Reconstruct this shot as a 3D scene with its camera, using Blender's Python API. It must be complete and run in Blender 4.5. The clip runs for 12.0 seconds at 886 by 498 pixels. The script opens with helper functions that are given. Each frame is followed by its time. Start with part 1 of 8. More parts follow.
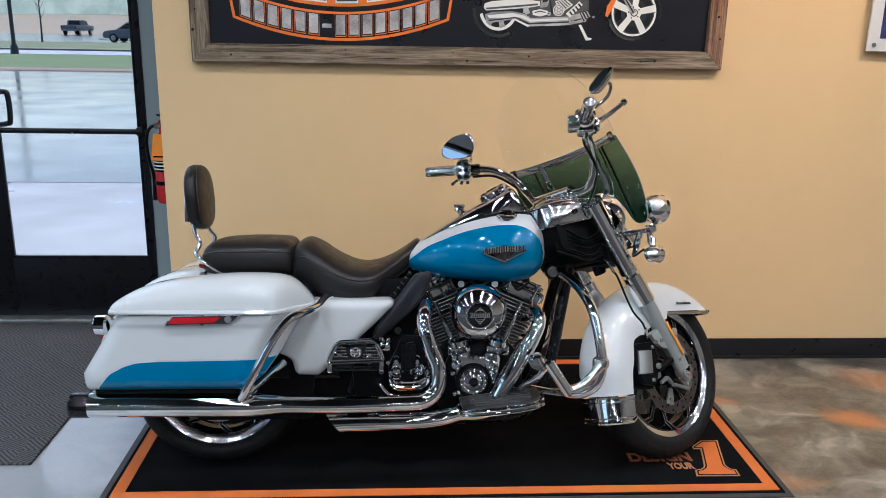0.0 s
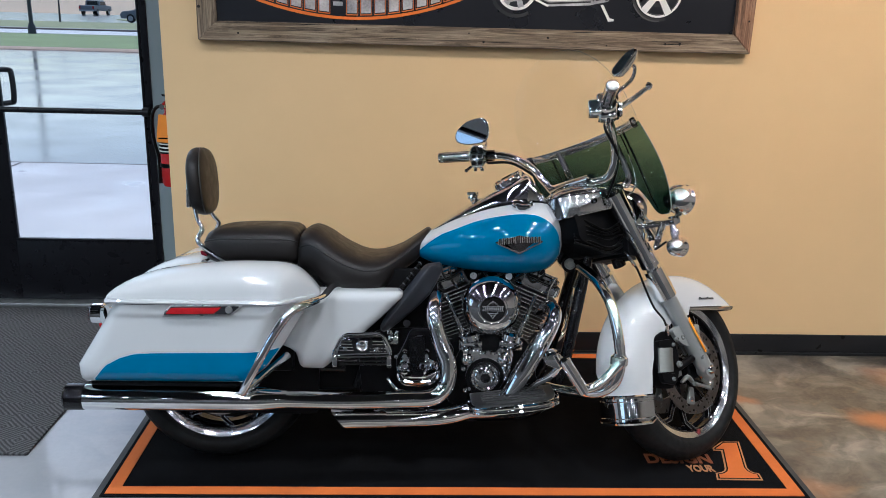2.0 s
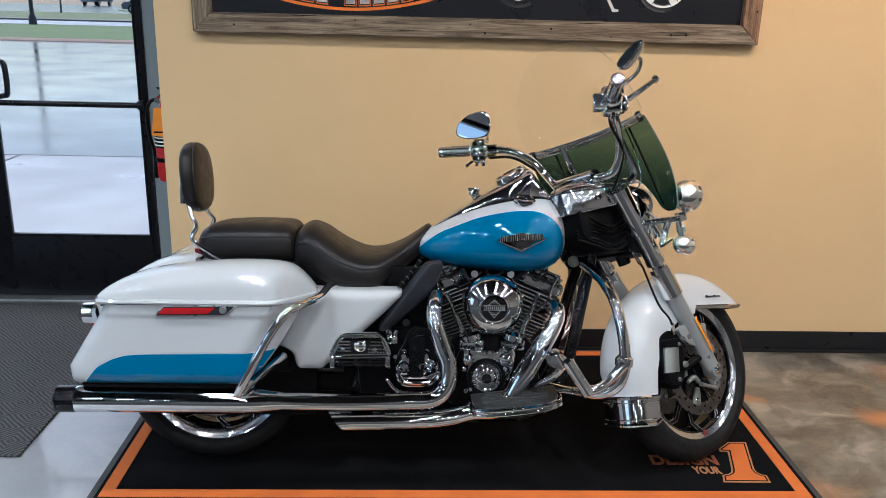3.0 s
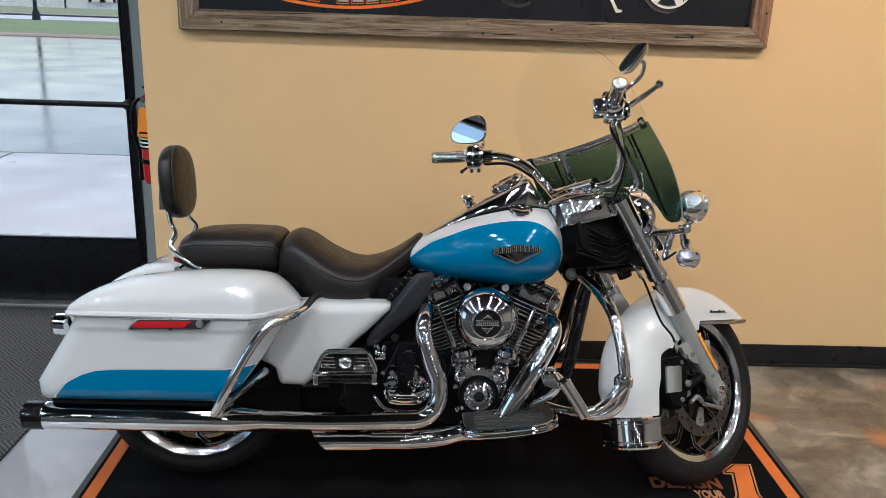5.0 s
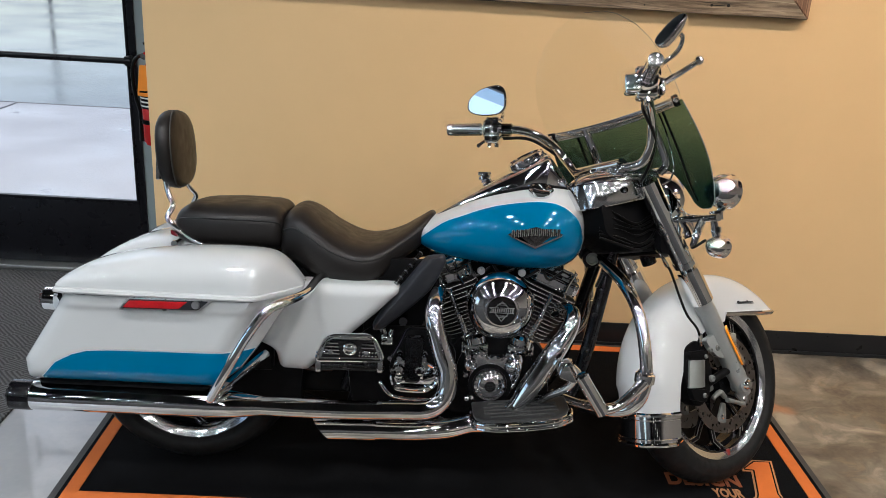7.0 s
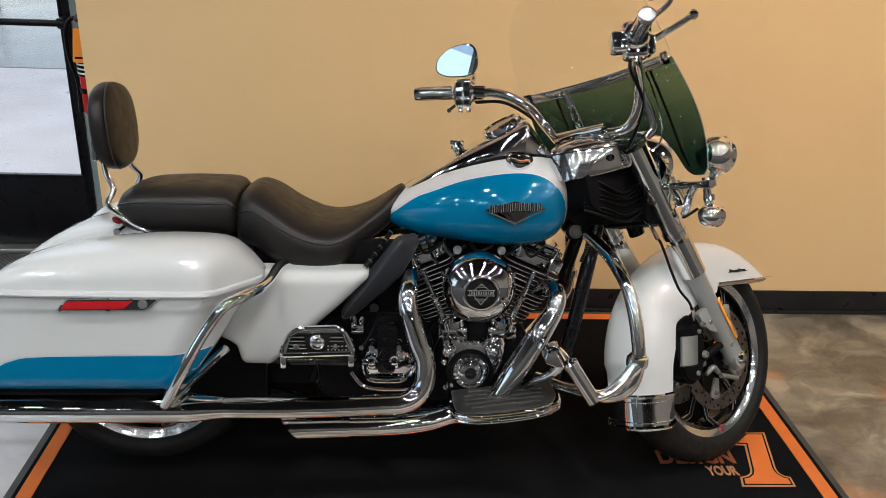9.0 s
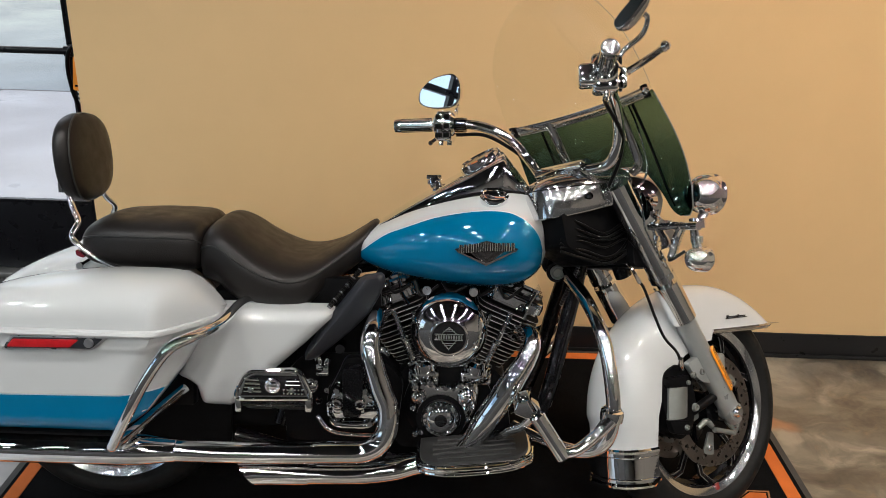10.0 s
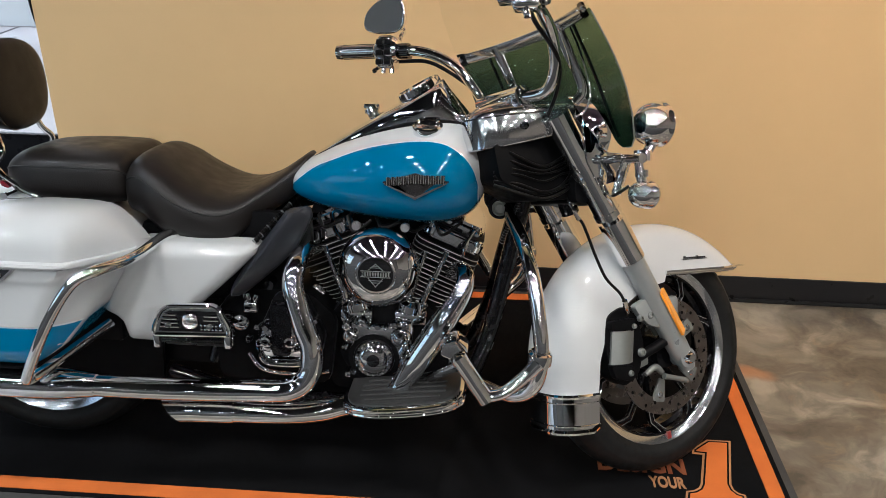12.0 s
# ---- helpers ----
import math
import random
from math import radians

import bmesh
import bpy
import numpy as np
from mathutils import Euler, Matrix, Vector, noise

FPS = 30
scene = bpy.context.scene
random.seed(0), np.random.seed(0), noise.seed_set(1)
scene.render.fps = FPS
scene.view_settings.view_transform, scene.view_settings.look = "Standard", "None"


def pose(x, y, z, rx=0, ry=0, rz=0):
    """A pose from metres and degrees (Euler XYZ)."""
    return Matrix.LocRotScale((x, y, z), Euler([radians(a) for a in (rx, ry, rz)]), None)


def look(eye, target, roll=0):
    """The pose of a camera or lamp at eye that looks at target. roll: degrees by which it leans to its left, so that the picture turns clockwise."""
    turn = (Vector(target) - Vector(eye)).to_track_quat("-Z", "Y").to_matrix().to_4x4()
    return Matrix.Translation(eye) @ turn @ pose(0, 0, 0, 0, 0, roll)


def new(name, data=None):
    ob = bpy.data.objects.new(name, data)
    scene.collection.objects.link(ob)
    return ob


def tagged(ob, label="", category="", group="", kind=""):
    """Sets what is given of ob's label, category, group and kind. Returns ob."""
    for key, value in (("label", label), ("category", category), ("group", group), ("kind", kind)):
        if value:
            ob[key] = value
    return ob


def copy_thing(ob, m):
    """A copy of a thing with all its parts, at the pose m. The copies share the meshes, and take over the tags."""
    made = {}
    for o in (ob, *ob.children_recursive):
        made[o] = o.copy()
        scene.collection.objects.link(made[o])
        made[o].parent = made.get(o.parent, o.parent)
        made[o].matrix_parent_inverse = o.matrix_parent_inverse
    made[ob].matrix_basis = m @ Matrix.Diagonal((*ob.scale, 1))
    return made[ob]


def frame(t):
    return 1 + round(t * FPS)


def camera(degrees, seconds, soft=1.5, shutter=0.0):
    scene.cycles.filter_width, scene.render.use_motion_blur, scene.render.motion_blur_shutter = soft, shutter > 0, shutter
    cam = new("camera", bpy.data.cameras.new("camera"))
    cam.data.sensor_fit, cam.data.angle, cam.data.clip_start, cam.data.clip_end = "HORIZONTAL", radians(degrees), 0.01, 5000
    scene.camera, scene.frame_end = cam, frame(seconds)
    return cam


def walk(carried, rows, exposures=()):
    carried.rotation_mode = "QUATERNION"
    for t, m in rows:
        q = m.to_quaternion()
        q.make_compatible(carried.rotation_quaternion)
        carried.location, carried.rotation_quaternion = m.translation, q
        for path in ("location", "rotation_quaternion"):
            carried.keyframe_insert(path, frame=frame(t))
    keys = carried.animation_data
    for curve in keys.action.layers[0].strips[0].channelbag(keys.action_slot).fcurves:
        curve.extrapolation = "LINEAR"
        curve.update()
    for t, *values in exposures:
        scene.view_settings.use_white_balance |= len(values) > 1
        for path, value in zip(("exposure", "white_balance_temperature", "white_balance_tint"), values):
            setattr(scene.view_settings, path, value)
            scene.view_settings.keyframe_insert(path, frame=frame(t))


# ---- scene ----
cam = camera(57.0, 12.0, 0.8)
PATH = [
    (0, (0.06, -0.068, 1.5), (0.177, 1.858, 0.974), 1.1),
    (0.5, (0.063, -0.047, 1.494), (0.171, 1.877, 0.959), 1.3),
    (1, (0.062, -0.026, 1.497), (0.16, 1.896, 0.951), 1.3),
    (1.5, (0.06, 0.013, 1.492), (0.151, 1.935, 0.944), 1.5),
    (2, (0.075, 0.055, 1.483), (0.157, 1.973, 0.92), 1.6),
    (2.5, (0.079, 0.089, 1.486), (0.155, 2.001, 0.905), 1.5),
    (4.5, (0.116, 0.226, 1.48), (0.192, 2.136, 0.893), 1.6),
    (5, (0.123, 0.253, 1.484), (0.192, 2.164, 0.897), 2.0),
    (5.5, (0.136, 0.279, 1.493), (0.195, 2.185, 0.89), 2.2),
    (6, (0.142, 0.305, 1.489), (0.186, 2.204, 0.862), 3.0),
    (6.5, (0.141, 0.346, 1.491), (0.183, 2.237, 0.844), 3.5),
    (7, (0.111, 0.416, 1.5), (0.164, 2.294, 0.814), 3.5),
    (7.2, (0.097, 0.457, 1.493), (0.15, 2.329, 0.791), 3.3),
    (8.8, (0.092, 0.612, 1.504), (0.203, 2.448, 0.717), 2.2),
    (9, (0.102, 0.622, 1.506), (0.238, 2.452, 0.706), 2.5),
    (9.5, (0.193, 0.653, 1.518), (0.303, 2.488, 0.731), 2.2),
    (10, (0.322, 0.729, 1.517), (0.318, 2.581, 0.76), 1.8),
    (10.5, (0.427, 0.764, 1.516), (0.332, 2.619, 0.775), 0.5),
    (11, (0.494, 0.769, 1.513), (0.377, 2.617, 0.758), -0.3),
    (11.5, (0.524, 0.781, 1.501), (0.42, 2.589, 0.654), 0.5),
    (12, (0.592, 0.825, 1.46), (0.481, 2.616, 0.577), 1.0),
]
walk(cam, [(t, look(eye, target, roll)) for t, eye, target, roll in PATH],
     [(0.0, 0.0, 5470, 10), (2.5, 0.0, 5510, 10), (4.5, 0.0, 5800, 10), (7.0, 0.0, 6000, 10), (9.5, -0.05, 6300, 10), (10.5, -0.11, 6350, 10), (11.0, -0.07, 6300, 10), (12.0, 0.0, 6000, 10)])

# ---- world and light ----
world = bpy.data.worlds.new("world")
scene.world = world
world.use_nodes = True
wt = world.node_tree
sky = wt.nodes.new("ShaderNodeTexSky")
sky.sky_type = "NISHITA"
sky.sun_disc = False
sky.sun_elevation = radians(48)
sky.sun_rotation = radians(-40)
sky.air_density, sky.dust_density, sky.ozone_density = 1.0, 2.5, 2.0
wt.nodes["Background"].inputs["Strength"].default_value = 0.20
wt.links.new(sky.outputs[0], wt.nodes["Background"].inputs["Color"])
sun = new("sun", bpy.data.lights.new("sun", "SUN"))
sun.data.energy, sun.data.angle, sun.data.color = 1.5, radians(25), (1.0, 0.97, 0.93)
sun.matrix_world = look((0, 0, 30), (-10, -12, 0))
scene.view_settings.exposure = 0.0
LAMP_WATTS = 41.0
LAMP_WARM, LAMP_COOL = (1.0, 0.935, 0.85), (0.88, 0.965, 1.0)


# ---- helpers for meshes ----
def smooth(me, angle=38):
    me.polygons.foreach_set("use_smooth", [True] * len(me.polygons))
    me.set_sharp_from_angle(angle=radians(angle))


def mesh_of(name, bm, material, angle=38):
    me = bpy.data.meshes.new(name)
    bmesh.ops.recalc_face_normals(bm, faces=bm.faces)
    bm.to_mesh(me)
    bm.free()
    smooth(me, angle)
    me.materials.append(material)
    return me


def thing(name, bm, material, label, category, m=None, group="", kind="", angle=38):
    ob = new(name, mesh_of(name, bm, material, angle))
    if m is not None:
        ob.matrix_world = m
    return tagged(ob, label, category, group, kind)


def empty_thing(name, label, category, m=None, group=""):
    ob = new(name)
    ob.empty_display_size = 0.1
    if m is not None:
        ob.matrix_world = m
    return tagged(ob, label, category, group)


def part(name, bm, material, parent, label="", angle=38, turn=None):
    if turn is not None:
        bm.transform(turn)
    ob = new(name, mesh_of(name, bm, material, angle))
    ob.parent = parent
    return tagged(ob, label)


def share(ob, parent, m):
    """The same mesh again, at a pose of its own under parent."""
    o = new(ob.name.split(".")[0], ob.data)
    o.parent = parent
    o.matrix_local = m
    return o


def box(x0, x1, y0, y1, z0, z1, bevel=0.0, seg=2):
    bm = bmesh.new()
    bmesh.ops.create_cube(bm, size=1.0)
    for v in bm.verts:
        v.co = Vector(((x0 + x1) / 2 + v.co.x * (x1 - x0), (y0 + y1) / 2 + v.co.y * (y1 - y0), (z0 + z1) / 2 + v.co.z * (z1 - z0)))
    if bevel:
        bmesh.ops.bevel(bm, geom=bm.edges[:], offset=bevel, segments=seg, affect="EDGES", profile=0.5)
    return bm


def joined(*bms):
    out = bmesh.new()
    for b in bms:
        me = bpy.data.meshes.new("tmp")
        b.to_mesh(me)
        b.free()
        out.from_mesh(me)
        bpy.data.meshes.remove(me)
    return out


def loft(rings, closed=True, cap=True):
    """A skin over rings of equally many points."""
    bm = bmesh.new()
    vs = [[bm.verts.new(p) for p in r] for r in rings]
    n = len(rings[0])
    for a, b in zip(vs, vs[1:]):
        for i in range(n if closed else n - 1):
            j = (i + 1) % n
            bm.faces.new((a[i], a[j], b[j], b[i]))
    if cap and closed:
        bm.faces.new(vs[0][::-1])
        bm.faces.new(vs[-1])
    return bm


def spline(pts, per=6):
    """A Catmull-Rom line through the points."""
    p = [Vector(q) for q in pts]
    p = [p[0] * 2 - p[1]] + p + [p[-1] * 2 - p[-2]]
    out = []
    for i in range(1, len(p) - 2):
        for k in range(per):
            t = k / per
            a, b, c, d = p[i - 1], p[i], p[i + 1], p[i + 2]
            out.append(0.5 * (2 * b + (c - a) * t + (2 * a - 5 * b + 4 * c - d) * t * t + (3 * b - a - 3 * c + d) * t ** 3))
    out.append(p[-2])
    return out


def tube(pts, r, seg=14, per=6, straight=False, flat=1.0):
    """A round bar along a line; r is one radius or a list, one for each point."""
    line = [Vector(q) for q in pts] if straight else spline(pts, per)
    if isinstance(r, (int, float)):
        rs = [r] * len(line)
    else:
        rs = [float(np.interp(i / (len(line) - 1), np.linspace(0, 1, len(r)), r)) for i in range(len(line))]
    rings, up = [], None
    for i, q in enumerate(line):
        d = (line[min(i + 1, len(line) - 1)] - line[max(i - 1, 0)]).normalized()
        if up is None:
            up = d.orthogonal().normalized()
        up = (up - d * up.dot(d)).normalized()
        side = d.cross(up)
        rings.append([q + (up * math.cos(a) * flat + side * math.sin(a)) * rs[i] for a in np.linspace(0, 2 * math.pi, seg, endpoint=False)])
    return loft(rings)


def lathe(profile, at, axis, seg=40, close=False):
    """Profile rows (radius, way along the axis) turned about an axis through a point."""
    d = Vector(axis).normalized()
    u = d.orthogonal().normalized()
    w = d.cross(u)
    rings = []
    for r, s in profile:
        rings.append([Vector(at) + d * s + (u * math.cos(a) + w * math.sin(a)) * max(r, 1e-4) for a in np.linspace(0, 2 * math.pi, seg, endpoint=False)])
    if close:
        rings.append(rings[0])
        bm = loft(rings, cap=False)
        bmesh.ops.remove_doubles(bm, verts=bm.verts, dist=1e-6)
        return bm
    return loft(rings)


def slab(outline, depth0, depth1, axis="y", bevel=0.004):
    """A plate: an outline in two coordinates, pushed from depth0 to depth1 along the third."""
    put = {"y": lambda a, b, c: (a, c, b), "x": lambda a, b, c: (c, a, b), "z": lambda a, b, c: (a, b, c)}[axis]
    bm = bmesh.new()
    f = bm.faces.new([bm.verts.new(put(a, b, depth0)) for a, b in outline])
    r = bmesh.ops.extrude_face_region(bm, geom=[f])
    for v in r["geom"]:
        if isinstance(v, bmesh.types.BMVert):
            v.co["xyz".index(axis)] = depth1
    if bevel:
        bmesh.ops.bevel(bm, geom=bm.edges[:], offset=bevel, segments=2, affect="EDGES", profile=0.6, clamp_overlap=True)
    return bm


def rounded(outline, r, seg=4):
    """The outline with its corners rounded to radius r (or as much as fits)."""
    out, n = [], len(outline)
    for i in range(n):
        a, b, c = Vector(outline[i - 1]), Vector(outline[i]), Vector(outline[(i + 1) % n])
        u, w = a - b, c - b
        k = min(r, u.length * 0.45, w.length * 0.45)
        p, q = b + u.normalized() * k, b + w.normalized() * k
        for s in range(seg + 1):
            t = s / seg
            out.append(tuple(p * (1 - t) ** 2 + b * 2 * t * (1 - t) + q * t * t))
    return out


def lettering(text, size, depth=0.001, bold=0.0):
    cu = bpy.data.curves.new("lettering", "FONT")
    cu.body, cu.size, cu.extrude, cu.resolution_u, cu.offset = text, size, depth, 4, bold
    ob = bpy.data.objects.new("lettering", cu)
    scene.collection.objects.link(ob)
    me = bpy.data.meshes.new_from_object(ob.evaluated_get(bpy.context.evaluated_depsgraph_get()))
    bm = bmesh.new()
    bm.from_mesh(me)
    bpy.data.objects.remove(ob)
    bpy.data.meshes.remove(me)
    bpy.data.curves.remove(cu)
    return bm


def fitted(bm, x0, x1, y0, y1, z):
    """Lettering scaled to fill a rectangle on a level plane."""
    xs, ys = [v.co.x for v in bm.verts], [v.co.y for v in bm.verts]
    sx, sy = (x1 - x0) / (max(xs) - min(xs)), (y1 - y0) / (max(ys) - min(ys))
    ox, oy = min(xs), min(ys)
    for v in bm.verts:
        v.co = Vector((x0 + (v.co.x - ox) * sx, y0 + (v.co.y - oy) * sy, z + v.co.z))
    return bm


# ---- materials ----
def material(name, base, rough=0.5, metal=0.0, coat=0.0, vary=0.0, scale=8.0, bump=0.0, bump_scale=200.0, rough_vary=0.0, tone=None, spec=0.5, coat_rough=0.03, flake=0.0):
    """A surface with colour variation at two scales, uneven gloss and fine relief."""
    m = bpy.data.materials.new(name)
    m.use_nodes = True
    nt, b = m.node_tree, m.node_tree.nodes["Principled BSDF"]
    b.inputs["Base Color"].default_value = (*base, 1)
    b.inputs["Roughness"].default_value, b.inputs["Metallic"].default_value = rough, metal
    b.inputs["Coat Weight"].default_value, b.inputs["Coat Roughness"].default_value = coat, coat_rough
    b.inputs["Specular IOR Level"].default_value = spec
    co = nt.nodes.new("ShaderNodeTexCoord")

    def tex(s, detail=4.0):
        n = nt.nodes.new("ShaderNodeTexNoise")
        n.inputs["Scale"].default_value, n.inputs["Detail"].default_value = s, detail
        nt.links.new(co.outputs["Object"], n.inputs["Vector"])
        return n

    if vary:
        other = tone or tuple(c * (1 - vary) for c in base)
        mix = nt.nodes.new("ShaderNodeMix")
        mix.data_type = "RGBA"
        mix.inputs["A"].default_value, mix.inputs["B"].default_value = (*base, 1), (*other, 1)
        a, c = tex(scale), tex(scale * 9)
        add = nt.nodes.new("ShaderNodeMath")
        add.operation = "MULTIPLY_ADD"
        nt.links.new(c.outputs["Fac"], add.inputs[0])
        add.inputs[1].default_value = 0.35
        nt.links.new(a.outputs["Fac"], add.inputs[2])
        ramp = nt.nodes.new("ShaderNodeMapRange")
        ramp.inputs["From Min"].default_value, ramp.inputs["From Max"].default_value = 0.45, 0.95
        nt.links.new(add.outputs[0], ramp.inputs["Value"])
        nt.links.new(ramp.outputs[0], mix.inputs["Factor"])
        nt.links.new(mix.outputs["Result"], b.inputs["Base Color"])
    if rough_vary:
        n = tex(scale * 2.3)
        r = nt.nodes.new("ShaderNodeMapRange")
        r.inputs["From Min"].default_value, r.inputs["From Max"].default_value = 0.3, 0.7
        r.inputs["To Min"].default_value, r.inputs["To Max"].default_value = max(0.0, rough - rough_vary), rough + rough_vary
        nt.links.new(n.outputs["Fac"], r.inputs["Value"])
        nt.links.new(r.outputs[0], b.inputs["Roughness"])
    if bump:
        n = tex(bump_scale, 2.0)
        bp = nt.nodes.new("ShaderNodeBump")
        bp.inputs["Strength"].default_value, bp.inputs["Distance"].default_value = bump, 0.002
        nt.links.new(n.outputs["Fac"], bp.inputs["Height"])
        nt.links.new(bp.outputs[0], b.inputs["Normal"])
    return m


def node(nt, kind, **values):
    n = nt.nodes.new(kind)
    for k, v in values.items():
        n.inputs[k].default_value = v
    return n


CHROME = material("chrome", (0.85, 0.86, 0.875), 0.012, 1.0, rough_vary=0.010, scale=14, bump=0.05, bump_scale=60)
NACELLE = material("satin_chrome", (0.74, 0.745, 0.76), 0.13, 1.0, rough_vary=0.03, scale=9)
BRIGHT = material("bright_satin_metal", (0.70, 0.70, 0.71), 0.30, 1.0, rough_vary=0.05, scale=20)
DARK_CHROME = material("smoked_chrome", (0.13, 0.13, 0.14), 0.06, 1.0, rough_vary=0.02)
ALLOY = material("cast_alloy", (0.36, 0.37, 0.38), 0.34, 0.85, vary=0.2, scale=20, bump=0.1, bump_scale=500, rough_vary=0.08)
MACHINED = material("machined_rim", (0.62, 0.63, 0.65), 0.13, 0.95, rough_vary=0.03, scale=9)
STEEL = material("brake_steel", (0.24, 0.21, 0.19), 0.32, 1.0, vary=0.25, scale=30, rough_vary=0.1)
WHITE = material("pearl_white_paint", (0.448, 0.462, 0.467), 0.5, 0.0, spec=0.1, coat=1.0, vary=0.03, scale=3, coat_rough=0.015)
TEAL = material("teal_paint", (0.000, 0.122, 0.253), 0.6, 0.0, spec=0.02, coat=1.0, vary=0.12, scale=4, coat_rough=0.015)
PINSTRIPE = material("silver_pinstripe", (0.50, 0.60, 0.62), 0.3, 0.5)
LEATHER = material("black_leather", (0.011, 0.0095, 0.009), 0.40, 0.0, spec=0.26, vary=0.3, scale=12, bump=0.22, bump_scale=420, rough_vary=0.08)
PIPING = material("seat_piping", (0.012, 0.012, 0.012), 0.45)
BLACK = material("black_enamel", (0.004, 0.004, 0.005), 0.22, 0.0, coat=0.5, spec=0.1, vary=0.3, scale=18, rough_vary=0.1)
SATIN_BLACK = material("satin_black", (0.004, 0.004, 0.0045), 0.42, spec=0.06, vary=0.3, scale=25, bump=0.05, bump_scale=600, rough_vary=0.1)
CHARCOAL = material("charcoal_plastic", (0.020, 0.0215, 0.026), 0.36, spec=0.22, vary=0.2, scale=9, bump=0.05, bump_scale=800, rough_vary=0.08)
RUBBER = material("tyre_rubber", (0.010, 0.010, 0.010), 0.55, spec=0.14, vary=0.35, scale=22, bump=0.12, bump_scale=260, rough_vary=0.12)
CABLE = material("black_cable", (0.003, 0.003, 0.003), 0.35, spec=0.12)
SLIDER = material("fork_slider_grey", (0.36, 0.38, 0.375), 0.33, 0.6, vary=0.1, scale=12, rough_vary=0.06)
CALIPER_SILVER = material("ribbed_silver", (0.22, 0.23, 0.22), 0.45, 0.6, vary=0.12, scale=30, rough_vary=0.08)
RED_LENS = material("red_reflector", (0.42, 0.008, 0.012), 0.12, coat=1.0, vary=0.3, scale=60, bump=0.3, bump_scale=350)
AMBER = material("amber_reflector", (0.85, 0.30, 0.02), 0.18, coat=1.0, bump=0.3, bump_scale=350)
BADGE_RED = material("badge_red", (0.20, 0.02, 0.02), 0.3, coat=0.5)
BADGE_BLACK = material("badge_black", (0.02, 0.018, 0.018), 0.25, coat=0.6)
BOARD_RUBBER = material("board_rubber", (0.016, 0.016, 0.016), 0.5, spec=0.3, vary=0.3, scale=30, bump=0.1, bump_scale=300)
MIRROR = material("mirror_glass", (0.9, 0.92, 0.93), 0.01, 1.0)
FIN_EDGE = material("fin_edge_metal", (0.62, 0.62, 0.61), 0.38, 0.7, rough_vary=0.06)


def clear_sheet(name, tint, thickness_tint=1.0, rough=0.0):
    m = bpy.data.materials.new(name)
    m.use_nodes = True
    nt = m.node_tree
    nt.nodes.remove(nt.nodes["Principled BSDF"])
    out = nt.nodes["Material Output"]
    tr, gl, mix = nt.nodes.new("ShaderNodeBsdfTransparent"), nt.nodes.new("ShaderNodeBsdfGlossy"), nt.nodes.new("ShaderNodeMixShader")
    fr = nt.nodes.new("ShaderNodeLayerWeight")
    fr.inputs["Blend"].default_value = 0.5
    pw = node(nt, "ShaderNodeMath")
    pw.operation = "POWER"
    pw.inputs[1].default_value = 5.0
    nt.links.new(fr.outputs["Facing"], pw.inputs[0])
    ml = node(nt, "ShaderNodeMath")
    ml.operation = "MULTIPLY_ADD"
    ml.inputs[1].default_value, ml.inputs[2].default_value = 0.8, 0.03
    nt.links.new(pw.outputs[0], ml.inputs[0])
    tr.inputs["Color"].default_value = (*tint, 1)
    gl.inputs["Roughness"].default_value = rough
    nt.links.new(ml.outputs[0], mix.inputs["Fac"])
    nt.links.new(tr.outputs[0], mix.inputs[1])
    nt.links.new(gl.outputs[0], mix.inputs[2])
    nt.links.new(mix.outputs[0], out.inputs["Surface"])
    return m


GLASS = clear_sheet("door_glass", (0.95, 0.97, 0.97))
SHIELD_CLEAR = clear_sheet("clear_windshield", (0.995, 0.997, 0.993))
SHIELD_TINT = clear_sheet("smoked_windshield", (0.19, 0.30, 0.31))
# the smoke fades upwards through the sheet
nt = SHIELD_TINT.node_tree
co, sep, ramp, mixc = nt.nodes.new("ShaderNodeTexCoord"), nt.nodes.new("ShaderNodeSeparateXYZ"), nt.nodes.new("ShaderNodeMapRange"), nt.nodes.new("ShaderNodeMix")
mixc.data_type = "RGBA"
mixc.inputs["A"].default_value, mixc.inputs["B"].default_value = (0.110, 0.205, 0.220, 1), (0.37, 0.50, 0.47, 1)
ramp.inputs["From Min"].default_value, ramp.inputs["From Max"].default_value = 0.90, 1.08
nt.links.new(co.outputs["Object"], sep.inputs[0])
nt.links.new(sep.outputs["Z"], ramp.inputs["Value"])
nt.links.new(ramp.outputs[0], mixc.inputs["Factor"])
nt.links.new(mixc.outputs["Result"], [n for n in nt.nodes if n.bl_idname == "ShaderNodeBsdfTransparent"][0].inputs["Color"])
LENS = clear_sheet("lamp_lens", (0.85, 0.86, 0.86))

# setting
WALL_TAN = material("tan_wall_paint", (0.725, 0.505, 0.262), 0.55, vary=0.06, scale=1.2, bump=0.10, bump_scale=160, rough_vary=0.08)
WALL_GREY = material("grey_wall_paint", (0.198, 0.241, 0.259), 0.5, vary=0.08, scale=2.0, bump=0.08, bump_scale=160)
WALL_SIDE = material("side_wall_paint", (0.21, 0.19, 0.165), 0.6, vary=0.1, scale=0.8, bump=0.08, bump_scale=120)
WALL_PLAIN = material("plain_wall_paint", (0.082, 0.077, 0.072), 0.6, vary=0.1, scale=0.8, bump=0.08, bump_scale=120)
CEILING = material("dark_ceiling", (0.018, 0.018, 0.019), 0.8, vary=0.3, scale=1.5)
